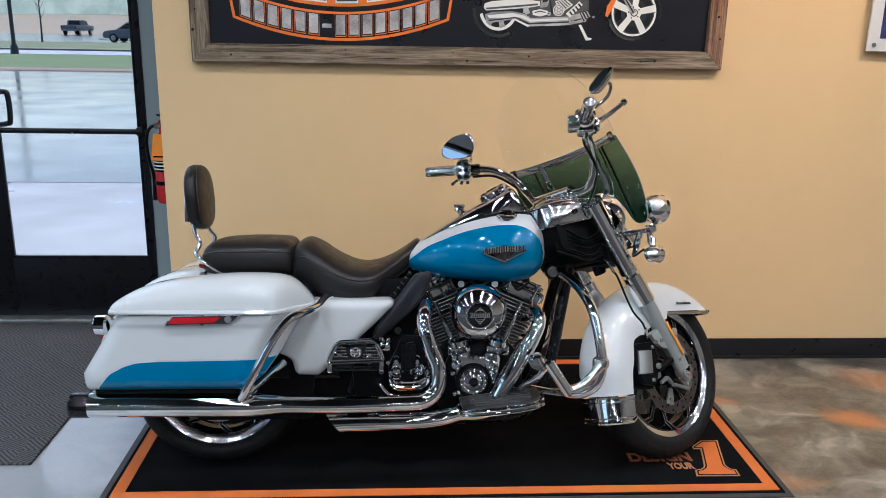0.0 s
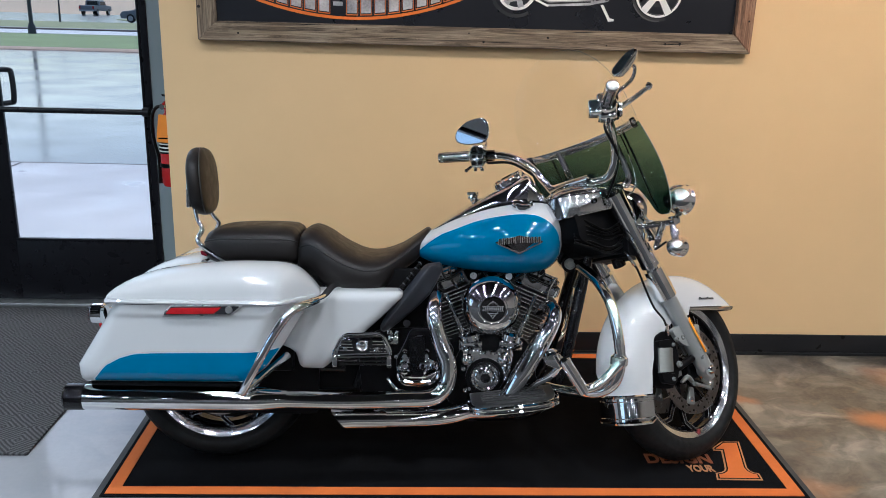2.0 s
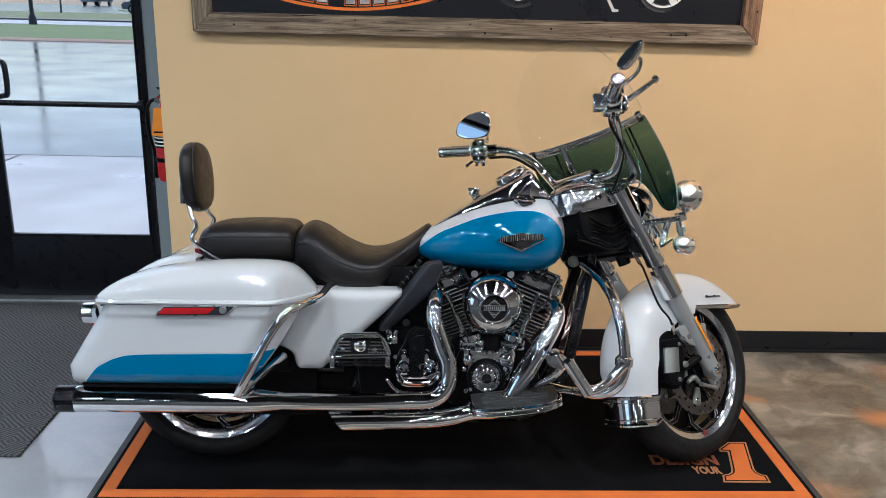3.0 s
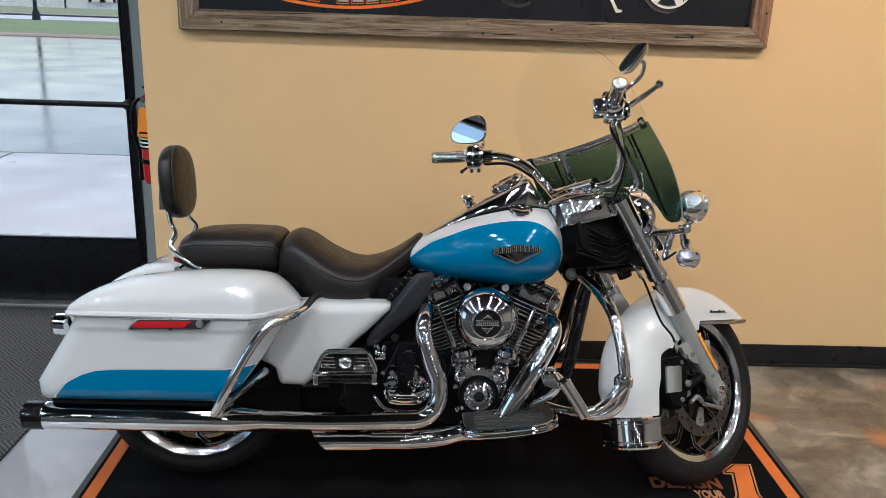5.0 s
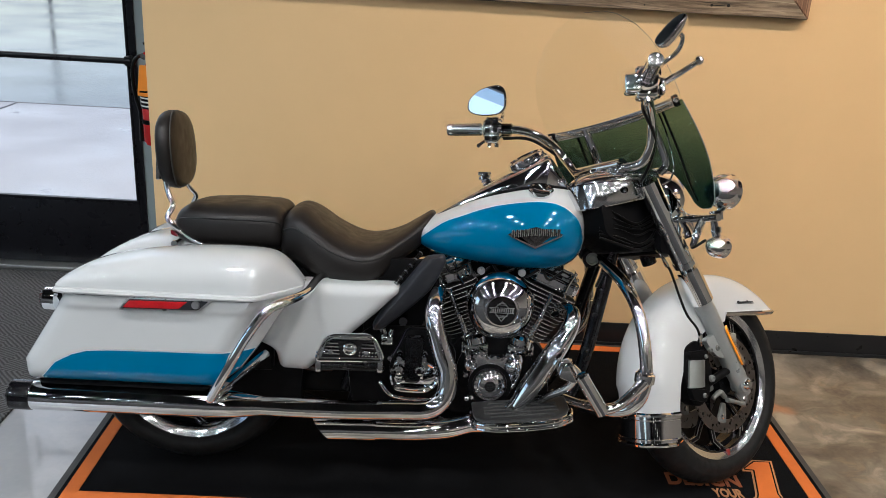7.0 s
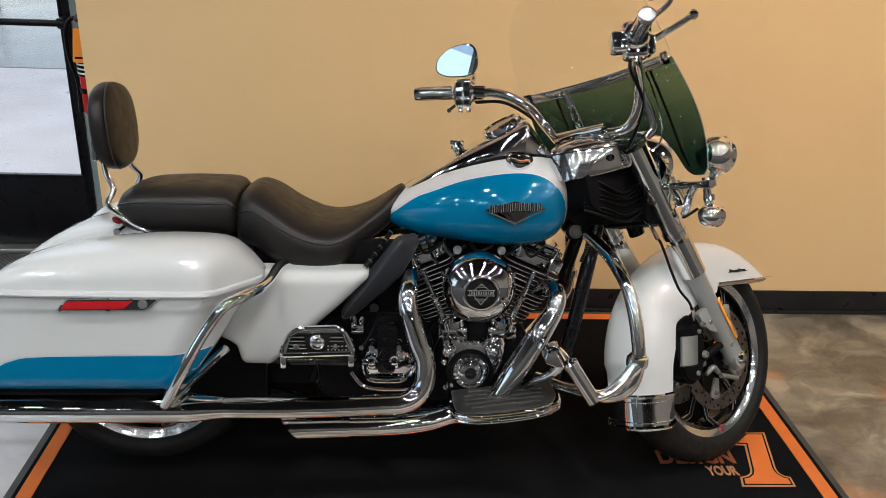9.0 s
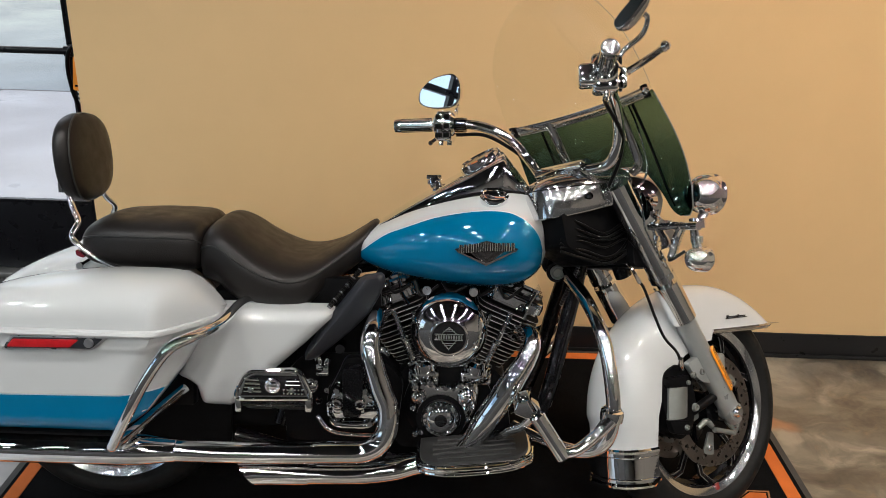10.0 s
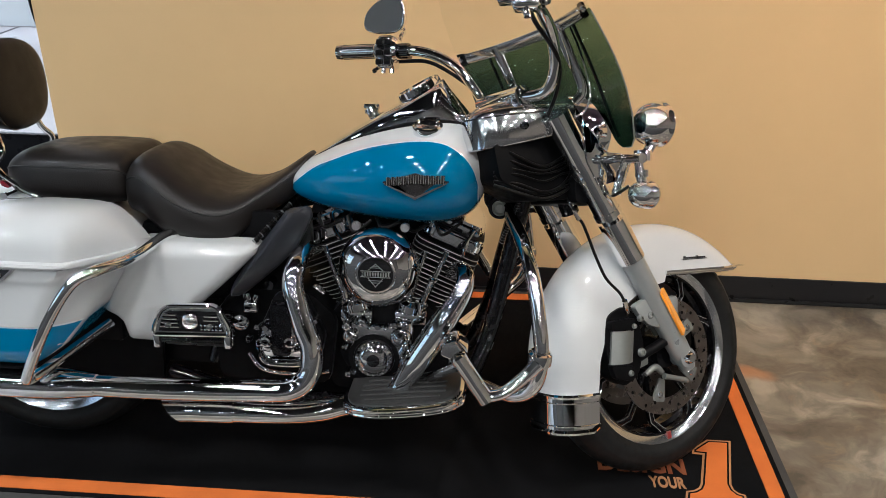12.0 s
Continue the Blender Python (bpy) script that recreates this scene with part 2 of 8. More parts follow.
BASE_BLACK = material("black_vinyl_base", (0.010, 0.010, 0.011), 0.35, spec=0.25, vary=0.3, scale=6, rough_vary=0.1)
DOOR_BLACK = material("black_anodised_frame", (0.006, 0.006, 0.008), 0.32, spec=0.2, vary=0.25, scale=10, rough_vary=0.08)
THRESHOLD = material("aluminium_threshold", (0.42, 0.42, 0.41), 0.4, 0.9, vary=0.3, scale=14, rough_vary=0.1)
MAT_BLACK = material("black_mat_pile", (0.0055, 0.0055, 0.006), 0.9, spec=0.04, vary=0.4, scale=10, bump=0.5, bump_scale=900)
MAT_EDGE = material("mat_rubber_edge", (0.046, 0.045, 0.043), 0.55, spec=0.2, vary=0.3, scale=12, bump=0.1, bump_scale=300)
MAT_ORANGE = material("orange_mat_pile", (0.54, 0.125, 0.014), 0.8, vary=0.18, scale=14, bump=0.5, bump_scale=900)
# rust orange pile, its colour lowered to hold the front tyre's shadow
MAT_RUST_SHADED = material("shaded_rust_pile", (0.19, 0.048, 0.012), 0.85, vary=0.2, scale=14, bump=0.5, bump_scale=900)
MAT_CREAM = material("tan_mat_pile", (0.38, 0.17, 0.07), 0.85, vary=0.2, scale=14, bump=0.5, bump_scale=900)
POSTER_BLACK = material("poster_black", (0.012, 0.013, 0.017), 0.30, vary=0.15, scale=3, rough_vary=0.05)
POSTER_ORANGE = material("poster_orange", (0.72, 0.18, 0.03), 0.3)
POSTER_SILVER = material("poster_silver", (0.58, 0.57, 0.56), 0.3, vary=0.35, scale=14, tone=(0.16, 0.16, 0.17))
POSTER_WHITE = material("poster_white", (0.75, 0.74, 0.70), 0.3)
POSTER_GREY = material("poster_grey", (0.10, 0.10, 0.10), 0.3, vary=0.3, scale=10)
PRINT_BLUE = material("print_blue", (0.05, 0.06, 0.20), 0.25, vary=0.7, scale=9, tone=(0.02, 0.02, 0.04))
PRINT_PALE = material("print_pale", (0.36, 0.36, 0.46), 0.25, vary=0.6, scale=30, tone=(0.08, 0.06, 0.12))
EXT_RED = material("extinguisher_red", (0.50, 0.012, 0.012), 0.25, coat=0.8, vary=0.15, scale=10)
TAG_ORANGE = material("orange_tag", (0.85, 0.28, 0.02), 0.5, vary=0.1, scale=20)
LABEL_WHITE = material("label_white", (0.7, 0.7, 0.68), 0.5)


# centre, half length, half width and strength of each rust stain
RUST_STAINS = ((1.92, 2.83, 0.17, 0.11, 0.75), (2.22, 3.17, 0.19, 0.14, 0.5), (1.46, 3.02, 0.09, 0.05, 0.45), (1.43, 2.36, 0.14, 0.07, 0.28))


def stained_concrete():
    """Acid-stained concrete: brown clouds, pale veins, rust streaks; paler grey towards the door."""
    m = bpy.data.materials.new("stained_concrete")
    m.use_nodes = True
    nt, b = m.node_tree, m.node_tree.nodes["Principled BSDF"]
    co = nt.nodes.new("ShaderNodeTexCoord")
    warp = node(nt, "ShaderNodeTexNoise", Scale=2.6, Detail=4.0, Roughness=0.5)
    nt.links.new(co.outputs["Object"], warp.inputs["Vector"])
    add = nt.nodes.new("ShaderNodeVectorMath")
    add.operation = "MULTIPLY_ADD"
    nt.links.new(warp.outputs["Color"], add.inputs[0])
    add.inputs[1].default_value = (0.34, 0.34, 0.0)
    nt.links.new(co.outputs["Object"], add.inputs[2])
    flow = nt.nodes.new("ShaderNodeMapping")
    flow.inputs["Rotation"].default_value = (0, 0, radians(28))
    flow.inputs["Scale"].default_value = (1.0, 1.25, 1.0)
    nt.links.new(add.outputs[0], flow.inputs["Vector"])

    def tex(source, scale, detail, rough=0.5, bend=0.0):
        n = node(nt, "ShaderNodeTexNoise", Scale=scale, Detail=detail, Roughness=rough, Distortion=bend)
        nt.links.new(source.outputs[0], n.inputs["Vector"])
        return n

    def span(source, lo, hi, to_lo=0.0, to_hi=1.0):
        r = nt.nodes.new("ShaderNodeMapRange")
        r.interpolation_type = "SMOOTHSTEP"
        for key, value in (("From Min", lo), ("From Max", hi), ("To Min", to_lo), ("To Max", to_hi)):
            r.inputs[key].default_value = value
        nt.links.new(source, r.inputs["Value"])
        return r.outputs[0]

    def blend(fac, a, colour):
        x = nt.nodes.new("ShaderNodeMix")
        x.data_type = "RGBA"
        nt.links.new(fac, x.inputs["Factor"])
        nt.links.new(a, x.inputs["A"])
        x.inputs["B"].default_value = (*colour, 1)
        return x.outputs["Result"]

    cloud, swirl, mottle, fine = tex(flow, 3.2, 7.0, 0.60, 0.7), tex(flow, 2.1, 4.0, 0.50, 1.3), tex(add, 9.0, 6.0, 0.62, 0.3), node(nt, "ShaderNodeTexNoise", Scale=60.0, Detail=4.0)
    nt.links.new(co.outputs["Object"], fine.inputs["Vector"])
    ramp = nt.nodes.new("ShaderNodeValToRGB")
    e = ramp.color_ramp.elements
    e[0].position, e[0].color = 0.37, (0.036, 0.031, 0.025, 1)
    e[1].position, e[1].color = 0.66, (0.27, 0.235, 0.18, 1)
    k = e.new(0.47)
    k.color = (0.085, 0.069, 0.051, 1)
    k = e.new(0.55)
    k.color = (0.130, 0.112, 0.088, 1)
    nt.links.new(cloud.outputs["Fac"], ramp.inputs["Fac"])
    colour = blend(span(swirl.outputs["Fac"], 0.54, 0.70, 0.0, 0.42), ramp.outputs[0], (0.28, 0.25, 0.20))
    colour = blend(span(swirl.outputs["Fac"], 0.46, 0.34, 0.0, 0.5), colour, (0.05, 0.044, 0.036))
    colour = blend(span(mottle.outputs["Fac"], 0.55, 0.70, 0.0, 0.30), colour, (0.24, 0.16, 0.085))
    # rust-coloured stains poured by hand
    for cx, cy, rx, ry, most in RUST_STAINS:
        at = nt.nodes.new("ShaderNodeMapping")
        at.vector_type = "TEXTURE"
        at.inputs["Location"].default_value = (cx + 0.17, cy + 0.17, 0.0)
        at.inputs["Scale"].default_value = (rx, ry, 1.0)
        nt.links.new(add.outputs[0], at.inputs["Vector"])
        far = nt.nodes.new("ShaderNodeVectorMath")
        far.operation = "LENGTH"
        nt.links.new(at.outputs[0], far.inputs[0])
        colour = blend(span(far.outputs["Value"], 1.1, 0.15, 0.0, most), colour, (0.46, 0.145, 0.028))
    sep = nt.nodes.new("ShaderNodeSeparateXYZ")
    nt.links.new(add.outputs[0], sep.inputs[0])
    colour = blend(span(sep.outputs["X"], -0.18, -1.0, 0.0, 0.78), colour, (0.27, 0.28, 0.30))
    nt.links.new(colour, b.inputs["Base Color"])
    nt.links.new(span(fine.outputs["Fac"], 0.2, 0.8, 0.36, 0.50), b.inputs["Roughness"])
    b.inputs["Coat Weight"].default_value, b.inputs["Coat Roughness"].default_value = 0.8, 0.06
    bp = node(nt, "ShaderNodeBump", Strength=0.02, Distance=0.001)
    nt.links.new(fine.outputs["Fac"], bp.inputs["Height"])
    nt.links.new(bp.outputs[0], b.inputs["Normal"])
    return m


def weathered_wood(name, tint):
    m = bpy.data.materials.new(name)
    m.use_nodes = True
    nt, b = m.node_tree, m.node_tree.nodes["Principled BSDF"]
    co = nt.nodes.new("ShaderNodeTexCoord")
    mp = nt.nodes.new("ShaderNodeMapping")
    mp.inputs["Scale"].default_value = (1.4, 30.0, 30.0)
    nt.links.new(co.outputs["Object"], mp.inputs["Vector"])
    grain = node(nt, "ShaderNodeTexNoise", Scale=2.2, Detail=9.0, Roughness=0.72, Distortion=0.9)
    nt.links.new(mp.outputs[0], grain.inputs["Vector"])
    blot = node(nt, "ShaderNodeTexNoise", Scale=5.0, Detail=3.0)
    nt.links.new(co.outputs["Object"], blot.inputs["Vector"])
    ramp = nt.nodes.new("ShaderNodeValToRGB")
    e = ramp.color_ramp.elements
    e[0].position, e[0].color = 0.33, (0.022, 0.017, 0.012, 1)
    e[1].position, e[1].color = 0.68, (0.40, 0.335, 0.25, 1)
    k = e.new(0.47)
    k.color = (0.150, 0.115, 0.080, 1)
    nt.links.new(grain.outputs["Fac"], ramp.inputs["Fac"])
    mix = nt.nodes.new("ShaderNodeMix")
    mix.data_type, mix.blend_type = "RGBA", "MULTIPLY"
    mix.inputs["B"].default_value = (*tint, 1)
    nt.links.new(blot.outputs["Fac"], mix.inputs["Factor"])
    nt.links.new(ramp.outputs[0], mix.inputs["A"])
    nt.links.new(mix.outputs["Result"], b.inputs["Base Color"])
    b.inputs["Roughness"].default_value = 0.8
    bp = node(nt, "ShaderNodeBump", Strength=0.5, Distance=0.003)
    nt.links.new(grain.outputs["Fac"], bp.inputs["Height"])
    nt.links.new(bp.outputs[0], b.inputs["Normal"])
    return m


def ribbed_carpet():
    m = bpy.data.materials.new("ribbed_carpet")
    m.use_nodes = True
    nt, b = m.node_tree, m.node_tree.nodes["Principled BSDF"]
    co = nt.nodes.new("ShaderNodeTexCoord")
    chk = node(nt, "ShaderNodeTexChecker", Scale=11.0)
    nt.links.new(co.outputs["Object"], chk.inputs["Vector"])
    waves = []
    for angle in (45, -45):
        mp = nt.nodes.new("ShaderNodeMapping")
        mp.inputs["Rotation"].default_value = (0, 0, radians(angle))
        nt.links.new(co.outputs["Object"], mp.inputs["Vector"])
        w = node(nt, "ShaderNodeTexWave", Scale=22.0, Distortion=1.5, Detail=2.0)
        nt.links.new(mp.outputs[0], w.inputs["Vector"])
        waves.append(w)
    mix = nt.nodes.new("ShaderNodeMix")
    mix.data_type = "FLOAT"
    nt.links.new(chk.outputs["Fac"], mix.inputs["Factor"])
    nt.links.new(waves[0].outputs["Fac"], mix.inputs["A"])
    nt.links.new(waves[1].outputs["Fac"], mix.inputs["B"])
    fuzz = node(nt, "ShaderNodeTexNoise", Scale=260.0, Detail=2.0)
    nt.links.new(co.outputs["Object"], fuzz.inputs["Vector"])
    mul = nt.nodes.new("ShaderNodeMath")
    mul.operation = "MULTIPLY"
    nt.links.new(mix.outputs["Result"], mul.inputs[0])
    nt.links.new(fuzz.outputs["Fac"], mul.inputs[1])
    ramp = nt.nodes.new("ShaderNodeValToRGB")
    e = ramp.color_ramp.elements
    e[0].color, e[1].color = (0.017, 0.017, 0.018, 1), (0.088, 0.088, 0.090, 1)
    e[1].position = 0.6
    nt.links.new(mul.outputs[0], ramp.inputs["Fac"])
    nt.links.new(ramp.outputs[0], b.inputs["Base Color"])
    b.inputs["Roughness"].default_value = 0.9
    bp = node(nt, "ShaderNodeBump", Strength=0.8, Distance=0.004)
    nt.links.new(mul.outputs[0], bp.inputs["Height"])
    nt.links.new(bp.outputs[0], b.inputs["Normal"])
    return m


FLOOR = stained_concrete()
WOOD = weathered_wood("weathered_barn_wood", (0.72, 0.62, 0.48))
WOOD_BROWN = weathered_wood("brown_barn_wood", (1.0, 0.42, 0.16))
DARK_RED = material("dark_red_lens", (0.09, 0.004, 0.010), 0.15, coat=0.8)
NAIL_HOLE = material("nail_hole", (0.006, 0.005, 0.004), 0.9)
POSTER_DIM = material("poster_dim_grey", (0.035, 0.035, 0.036), 0.3)
CARPET = ribbed_carpet()
DARK_SHEET = material("dark_sheet_pile", (0.030, 0.029, 0.029), 0.9, spec=0.1, vary=0.4, scale=5, bump=0.4, bump_scale=500)
CONCRETE = material("pale_concrete", (0.50, 0.48, 0.48), 0.45, vary=0.12, scale=0.9, bump=0.1, bump_scale=60, rough_vary=0.2)
ASPHALT = material("wet_asphalt", (0.055, 0.058, 0.064), 0.16, vary=0.35, scale=0.35, rough_vary=0.06)
GRASS = material("wet_grass", (0.19, 0.26, 0.085), 0.8, vary=0.35, scale=0.5, tone=(0.15, 0.19, 0.06))
VERGE = material("rough_verge", (0.26, 0.27, 0.12), 0.85, vary=0.4, scale=0.3, tone=(0.19, 0.21, 0.10))
WET_KERB = material("dark_wet_kerb", (0.14, 0.105, 0.09), 0.4, vary=0.3, scale=2)
DRY_FIELD = material("dry_field", (0.54, 0.38, 0.25), 0.9, vary=0.35, scale=0.08, tone=(0.42, 0.34, 0.23))
KERB = material("kerb_concrete", (0.44, 0.29, 0.20), 0.6, vary=0.2, scale=3)
POLE = material("dark_pole", (0.030, 0.030, 0.034), 0.5)
# dark paint of the far cars, with the haze of distance mixed in
CAR_HAZED = material("hazed_dark_car_paint", (0.15, 0.16, 0.165), 0.5, coat=0.1, vary=0.2, scale=2)
CAR_GLASS = material("car_glass", (0.015, 0.018, 0.02), 0.08)
CAR_RED = material("car_tail_lens", (0.4, 0.02, 0.02), 0.2)
LAMP_RIM = material("lamp_rim", (0.6, 0.6, 0.58), 0.4)
JOINT = material("dark_joint", (0.12, 0.11, 0.11), 0.7)

# ---- the showroom ----
WALL_Y, DOOR_Y = 3.475, 3.985
CORNER_X = -0.937
ROOM = (-7.0, 7.5, -17.0)
TOP = 4.3

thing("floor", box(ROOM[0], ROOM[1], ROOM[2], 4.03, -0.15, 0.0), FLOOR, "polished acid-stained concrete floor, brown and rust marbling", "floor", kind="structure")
thing("ceiling", box(ROOM[0] - 0.2, ROOM[1] + 0.2, ROOM[2] - 0.2, 4.2, TOP, TOP + 0.15), CEILING, "dark painted showroom ceiling", "ceiling", kind="structure")
thing("wall_north", box(CORNER_X, ROOM[1], WALL_Y, 4.12, 0.0, TOP, 0.004), WALL_TAN, "smooth tan painted showroom wall behind the motorcycle", "wall", kind="structure")
thing("wall_north_return", box(-1.142, CORNER_X - 0.002, DOOR_Y - 0.012, 4.12, 0.0, TOP), WALL_GREY, "grey painted strip of wall beside the door", "wall", kind="structure")
thing("wall_north_head", box(ROOM[0], -1.144, DOOR_Y - 0.01, 4.12, 2.45, TOP), WALL_GREY, "grey wall above the glazed doors", "wall", kind="structure")
thing("wall_east", box(ROOM[1], ROOM[1] + 0.2, ROOM[2], 4.12, 0.0, TOP), WALL_SIDE, "plain painted side wall", "wall", kind="structure")
# west wall with a band of shop windows, which the chrome and the paint mirror
WX = ROOM[0]
thing("wall_west", joined(box(WX - 0.2, WX, ROOM[2], 4.12, 0.0, 0.5), box(WX - 0.2, WX, ROOM[2], 4.12, 3.0, TOP), box(WX - 0.2, WX, ROOM[2], -5.5, 0.5, 3.0), box(WX - 0.2, WX, 0.29, 4.12, 0.5, 3.0)), WALL_PLAIN, "plain side wall with wide shop windows", "wall", kind="structure")
SY = ROOM[2]
thing("wall_south", box(ROOM[0], ROOM[1], SY - 0.2, SY, 0.0, TOP), WALL_PLAIN, "plain painted back wall", "wall", kind="structure")
bars_y = [-5.47 + k * 0.955 for k in range(7)]
win = thing("window_1", joined(box(WX - 0.15, WX - 0.05, -5.5, 0.29, 0.5, 0.56), box(WX - 0.15, WX - 0.05, -5.5, 0.29, 2.94, 3.0), *[box(WX - 0.15, WX - 0.05, y - 0.04, y + 0.04, 0.56, 2.94) for y in bars_y], *[box(WX - 0.15, WX - 0.05, y + 0.04, y + 0.915, 2.28, 2.36) for y in bars_y[:-1]]),
            DOOR_BLACK, "black framed shop windows", "window", kind="structure")
for y in bars_y[:-1]:
    for z0, z1 in ((0.56, 2.28), (2.36, 2.94)):
        o = part("pane", box(WX - 0.11, WX - 0.10, y + 0.04, y + 0.915, z0, z1), GLASS, win)
        o.visible_shadow = False

thing("baseboard", joined(box(CORNER_X - 0.004, ROOM[1], WALL_Y - 0.009, WALL_Y, 0.0, 0.099, 0.003), box(CORNER_X, ROOM[1], WALL_Y - 0.018, WALL_Y - 0.008, 0.0, 0.014, 0.003)),
      BASE_BLACK, "black vinyl cove base along the tan wall", "baseboard", kind="structure")


# ---- glazed doors ----
def glazed_door(name, x0, x1, left_stile, right_stile):
    """A black aluminium leaf: stiles, rails, glass, push bar and pull."""
    y0, y1 = DOOR_Y, DOOR_Y + 0.045
    leaf = thing(name, joined(box(x0, x0 + left_stile, y0, y1, 0.035, 2.12, 0.003), box(x1 - right_stile, x1, y0, y1, 0.035, 2.12, 0.003),
                 box(x0 + left_stile, x1 - right_stile, y0, y1, 0.035, 0.345, 0.003), box(x0 + left_stile, x1 - right_stile, y0, y1, 2.02, 2.12, 0.003)),
                 DOOR_BLACK, "closed black aluminium entrance door with a large glass pane", "door", kind="structure")
    g0, g1 = x0 + left_stile, x1 - right_stile
    pane = part("pane", box(g0, g1, y0 + 0.018, y0 + 0.024, 0.345, 2.02), GLASS, leaf, "clear glass")
    pane.visible_shadow = False
    part("glazing_bead", joined(box(g0, g1, y0 - 0.002, y0 + 0.012, 0.338, 0.352, 0.002), box(g0, g0 + 0.012, y0 - 0.002, y0 + 0.012, 0.352, 2.01, 0.002), box(g1 - 0.012, g1, y0 - 0.002, y0 + 0.012, 0.352, 2.01, 0.002)), DOOR_BLACK, leaf)
    part("push_bar", joined(tube([(x0 + 0.02, y0 - 0.045, 0.985), (x1 - 0.01, y0 - 0.045, 0.985)], 0.0135, straight=True),
         box(x0 + 0.012, x0 + 0.042, y0 - 0.055, y0, 0.965, 1.005, 0.004), box(x1 - 0.036, x1 - 0.006, y0 - 0.055, y0, 0.965, 1.005, 0.004)), DOOR_BLACK, leaf, "black push bar across the door")
    return leaf


leaf = glazed_door("door_1", -1.992, -1.147, 0.135, 0.033)
hx, hy = -1.878, DOOR_Y + 0.09
part("pull_handle", joined(tube([(hx - 0.02, DOOR_Y + 0.02, 1.155), (hx + 0.03, hy, 1.155), (hx + 0.05, hy, 1.135), (hx + 0.05, hy, 1.02), (hx + 0.03, hy, 1.0), (hx - 0.02, DOOR_Y + 0.02, 1.0)], 0.013)), CHARCOAL, leaf, "dark grey looped pull handle")
glazed_door("door_2", -2.857, -1.998, 0.033, 0.135)
thing("trim", joined(box(-1.146, -1.143, DOOR_Y - 0.02, 4.1, 0.0, 2.45), box(-2.96, -2.859, DOOR_Y, 4.1, 0.0, 2.45, 0.003), box(-2.859, -1.146, DOOR_Y, 4.1, 2.123, 2.17, 0.003), box(ROOM[0], -1.146, DOOR_Y, 4.1, 2.41, 2.45)),
      DOOR_BLACK, "black aluminium frame round the entrance doors", "door frame", kind="structure")
thing("threshold", box(-2.96, -1.147, DOOR_Y - 0.05, DOOR_Y + 0.10, 0.0, 0.03, 0.008), THRESHOLD, "worn aluminium door threshold", "threshold", kind="structure")
side = thing("window_2", joined(box(ROOM[0], -2.962, DOOR_Y, 4.09, 0.0, 0.12), *[box(x - 0.03, x + 0.03, DOOR_Y, 4.09, 0.12, 2.41) for x in (-6.9, -5.6, -4.3, -3.0)]), DOOR_BLACK, "black framed storefront glazing beside the doors", "window", kind="structure")
for x in (-6.87, -5.57, -4.27):
    o = part("pane", box(x, x + 1.24, 4.03, 4.04, 0.12, 2.41), GLASS, side)
    o.visible_shadow = False
over = part("pane", box(-2.856, -1.15, 4.03, 4.04, 2.17, 2.41), GLASS, side)
over.visible_shadow = False

# daylight of the overcast sky through the shop windows
day = new("window_daylight", bpy.data.lights.new("window_daylight", "AREA"))
day.data.shape, day.data.size, day.data.size_y, day.data.energy, day.data.color = "RECTANGLE", 5.6, 2.3, 26.0, (0.74, 0.88, 1.0)
day.matrix_world = Matrix.Translation((WX - 0.75, -2.6, 1.75)) @ Vector((1, 0, -0.12)).to_track_quat("-Z", "Y").to_matrix().to_4x4()

# unseen dark carpet sheet, added so the chrome mirrors a dark floor
thing("aisle_carpet", box(ROOM[0] + 0.02, ROOM[1] - 0.02, ROOM[2] + 0.02, 1.50, 0.0, 0.010, 0.004), DARK_SHEET, "unseen dark floor sheet added to darken the chrome's reflections", "carpet", kind="structure")
# entrance carpet
thing("entrance_mat", box(-4.2, -1.203, 2.547, 3.93, 0.0, 0.011, 0.004), CARPET, "dark grey ribbed entrance carpet on the concrete", "mat")

# ---- display mat under the motorcycle ----
MX0, MX1, MY0, MY1 = -0.897, 1.399, 2.279, 3.455
mat = thing("display_mat", box(MX0, MX1, MY0, MY1, 0.0, 0.005, 0.002), MAT_EDGE, "black display mat with an orange border and printed words", "mat")
part("carpet_top", box(MX0 + 0.022, MX1 - 0.022, MY0 + 0.022, MY1 - 0.022, 0.004, 0.008, 0.001), MAT_BLACK, mat, "black carpet pile")
OX0, OX1, OY0, OY1, BW = -0.862, 1.362, 2.313, 3.426, 0.040
part("border", joined(box(OX0, OX1, OY0, OY0 + BW, 0.007, 0.0105), box(OX0, OX1, OY1 - BW, OY1, 0.007, 0.0105), box(OX0, OX0 + BW, OY0 + BW, OY1 - BW, 0.007, 0.0105), box(OX1 - BW, OX1, OY0 + BW, OY1 - BW, 0.007, 0.0105)), MAT_ORANGE, mat, "orange border stripe")
part("lettering", fitted(lettering("DESIGN", 0.1, bold=0.0035), 0.904, 1.132, 2.507, 2.568, 0.0095), MAT_RUST_SHADED, mat, "rust orange word, darkened for the tyre's shadow")
part("lettering", fitted(lettering("YOUR", 0.1, bold=0.003), 1.030, 1.122, 2.454, 2.496, 0.0095), MAT_CREAM, mat, "tan word")
ONE = [(1.108, 2.406), (1.263, 2.404), (1.266, 2.445), (1.250, 2.450), (1.241, 2.462), (1.239, 2.480), (1.279, 2.655), (1.214, 2.655), (1.166, 2.612), (1.163, 2.594), (1.190, 2.592), (1.161, 2.478), (1.153, 2.462), (1.140, 2.452), (1.118, 2.446)]


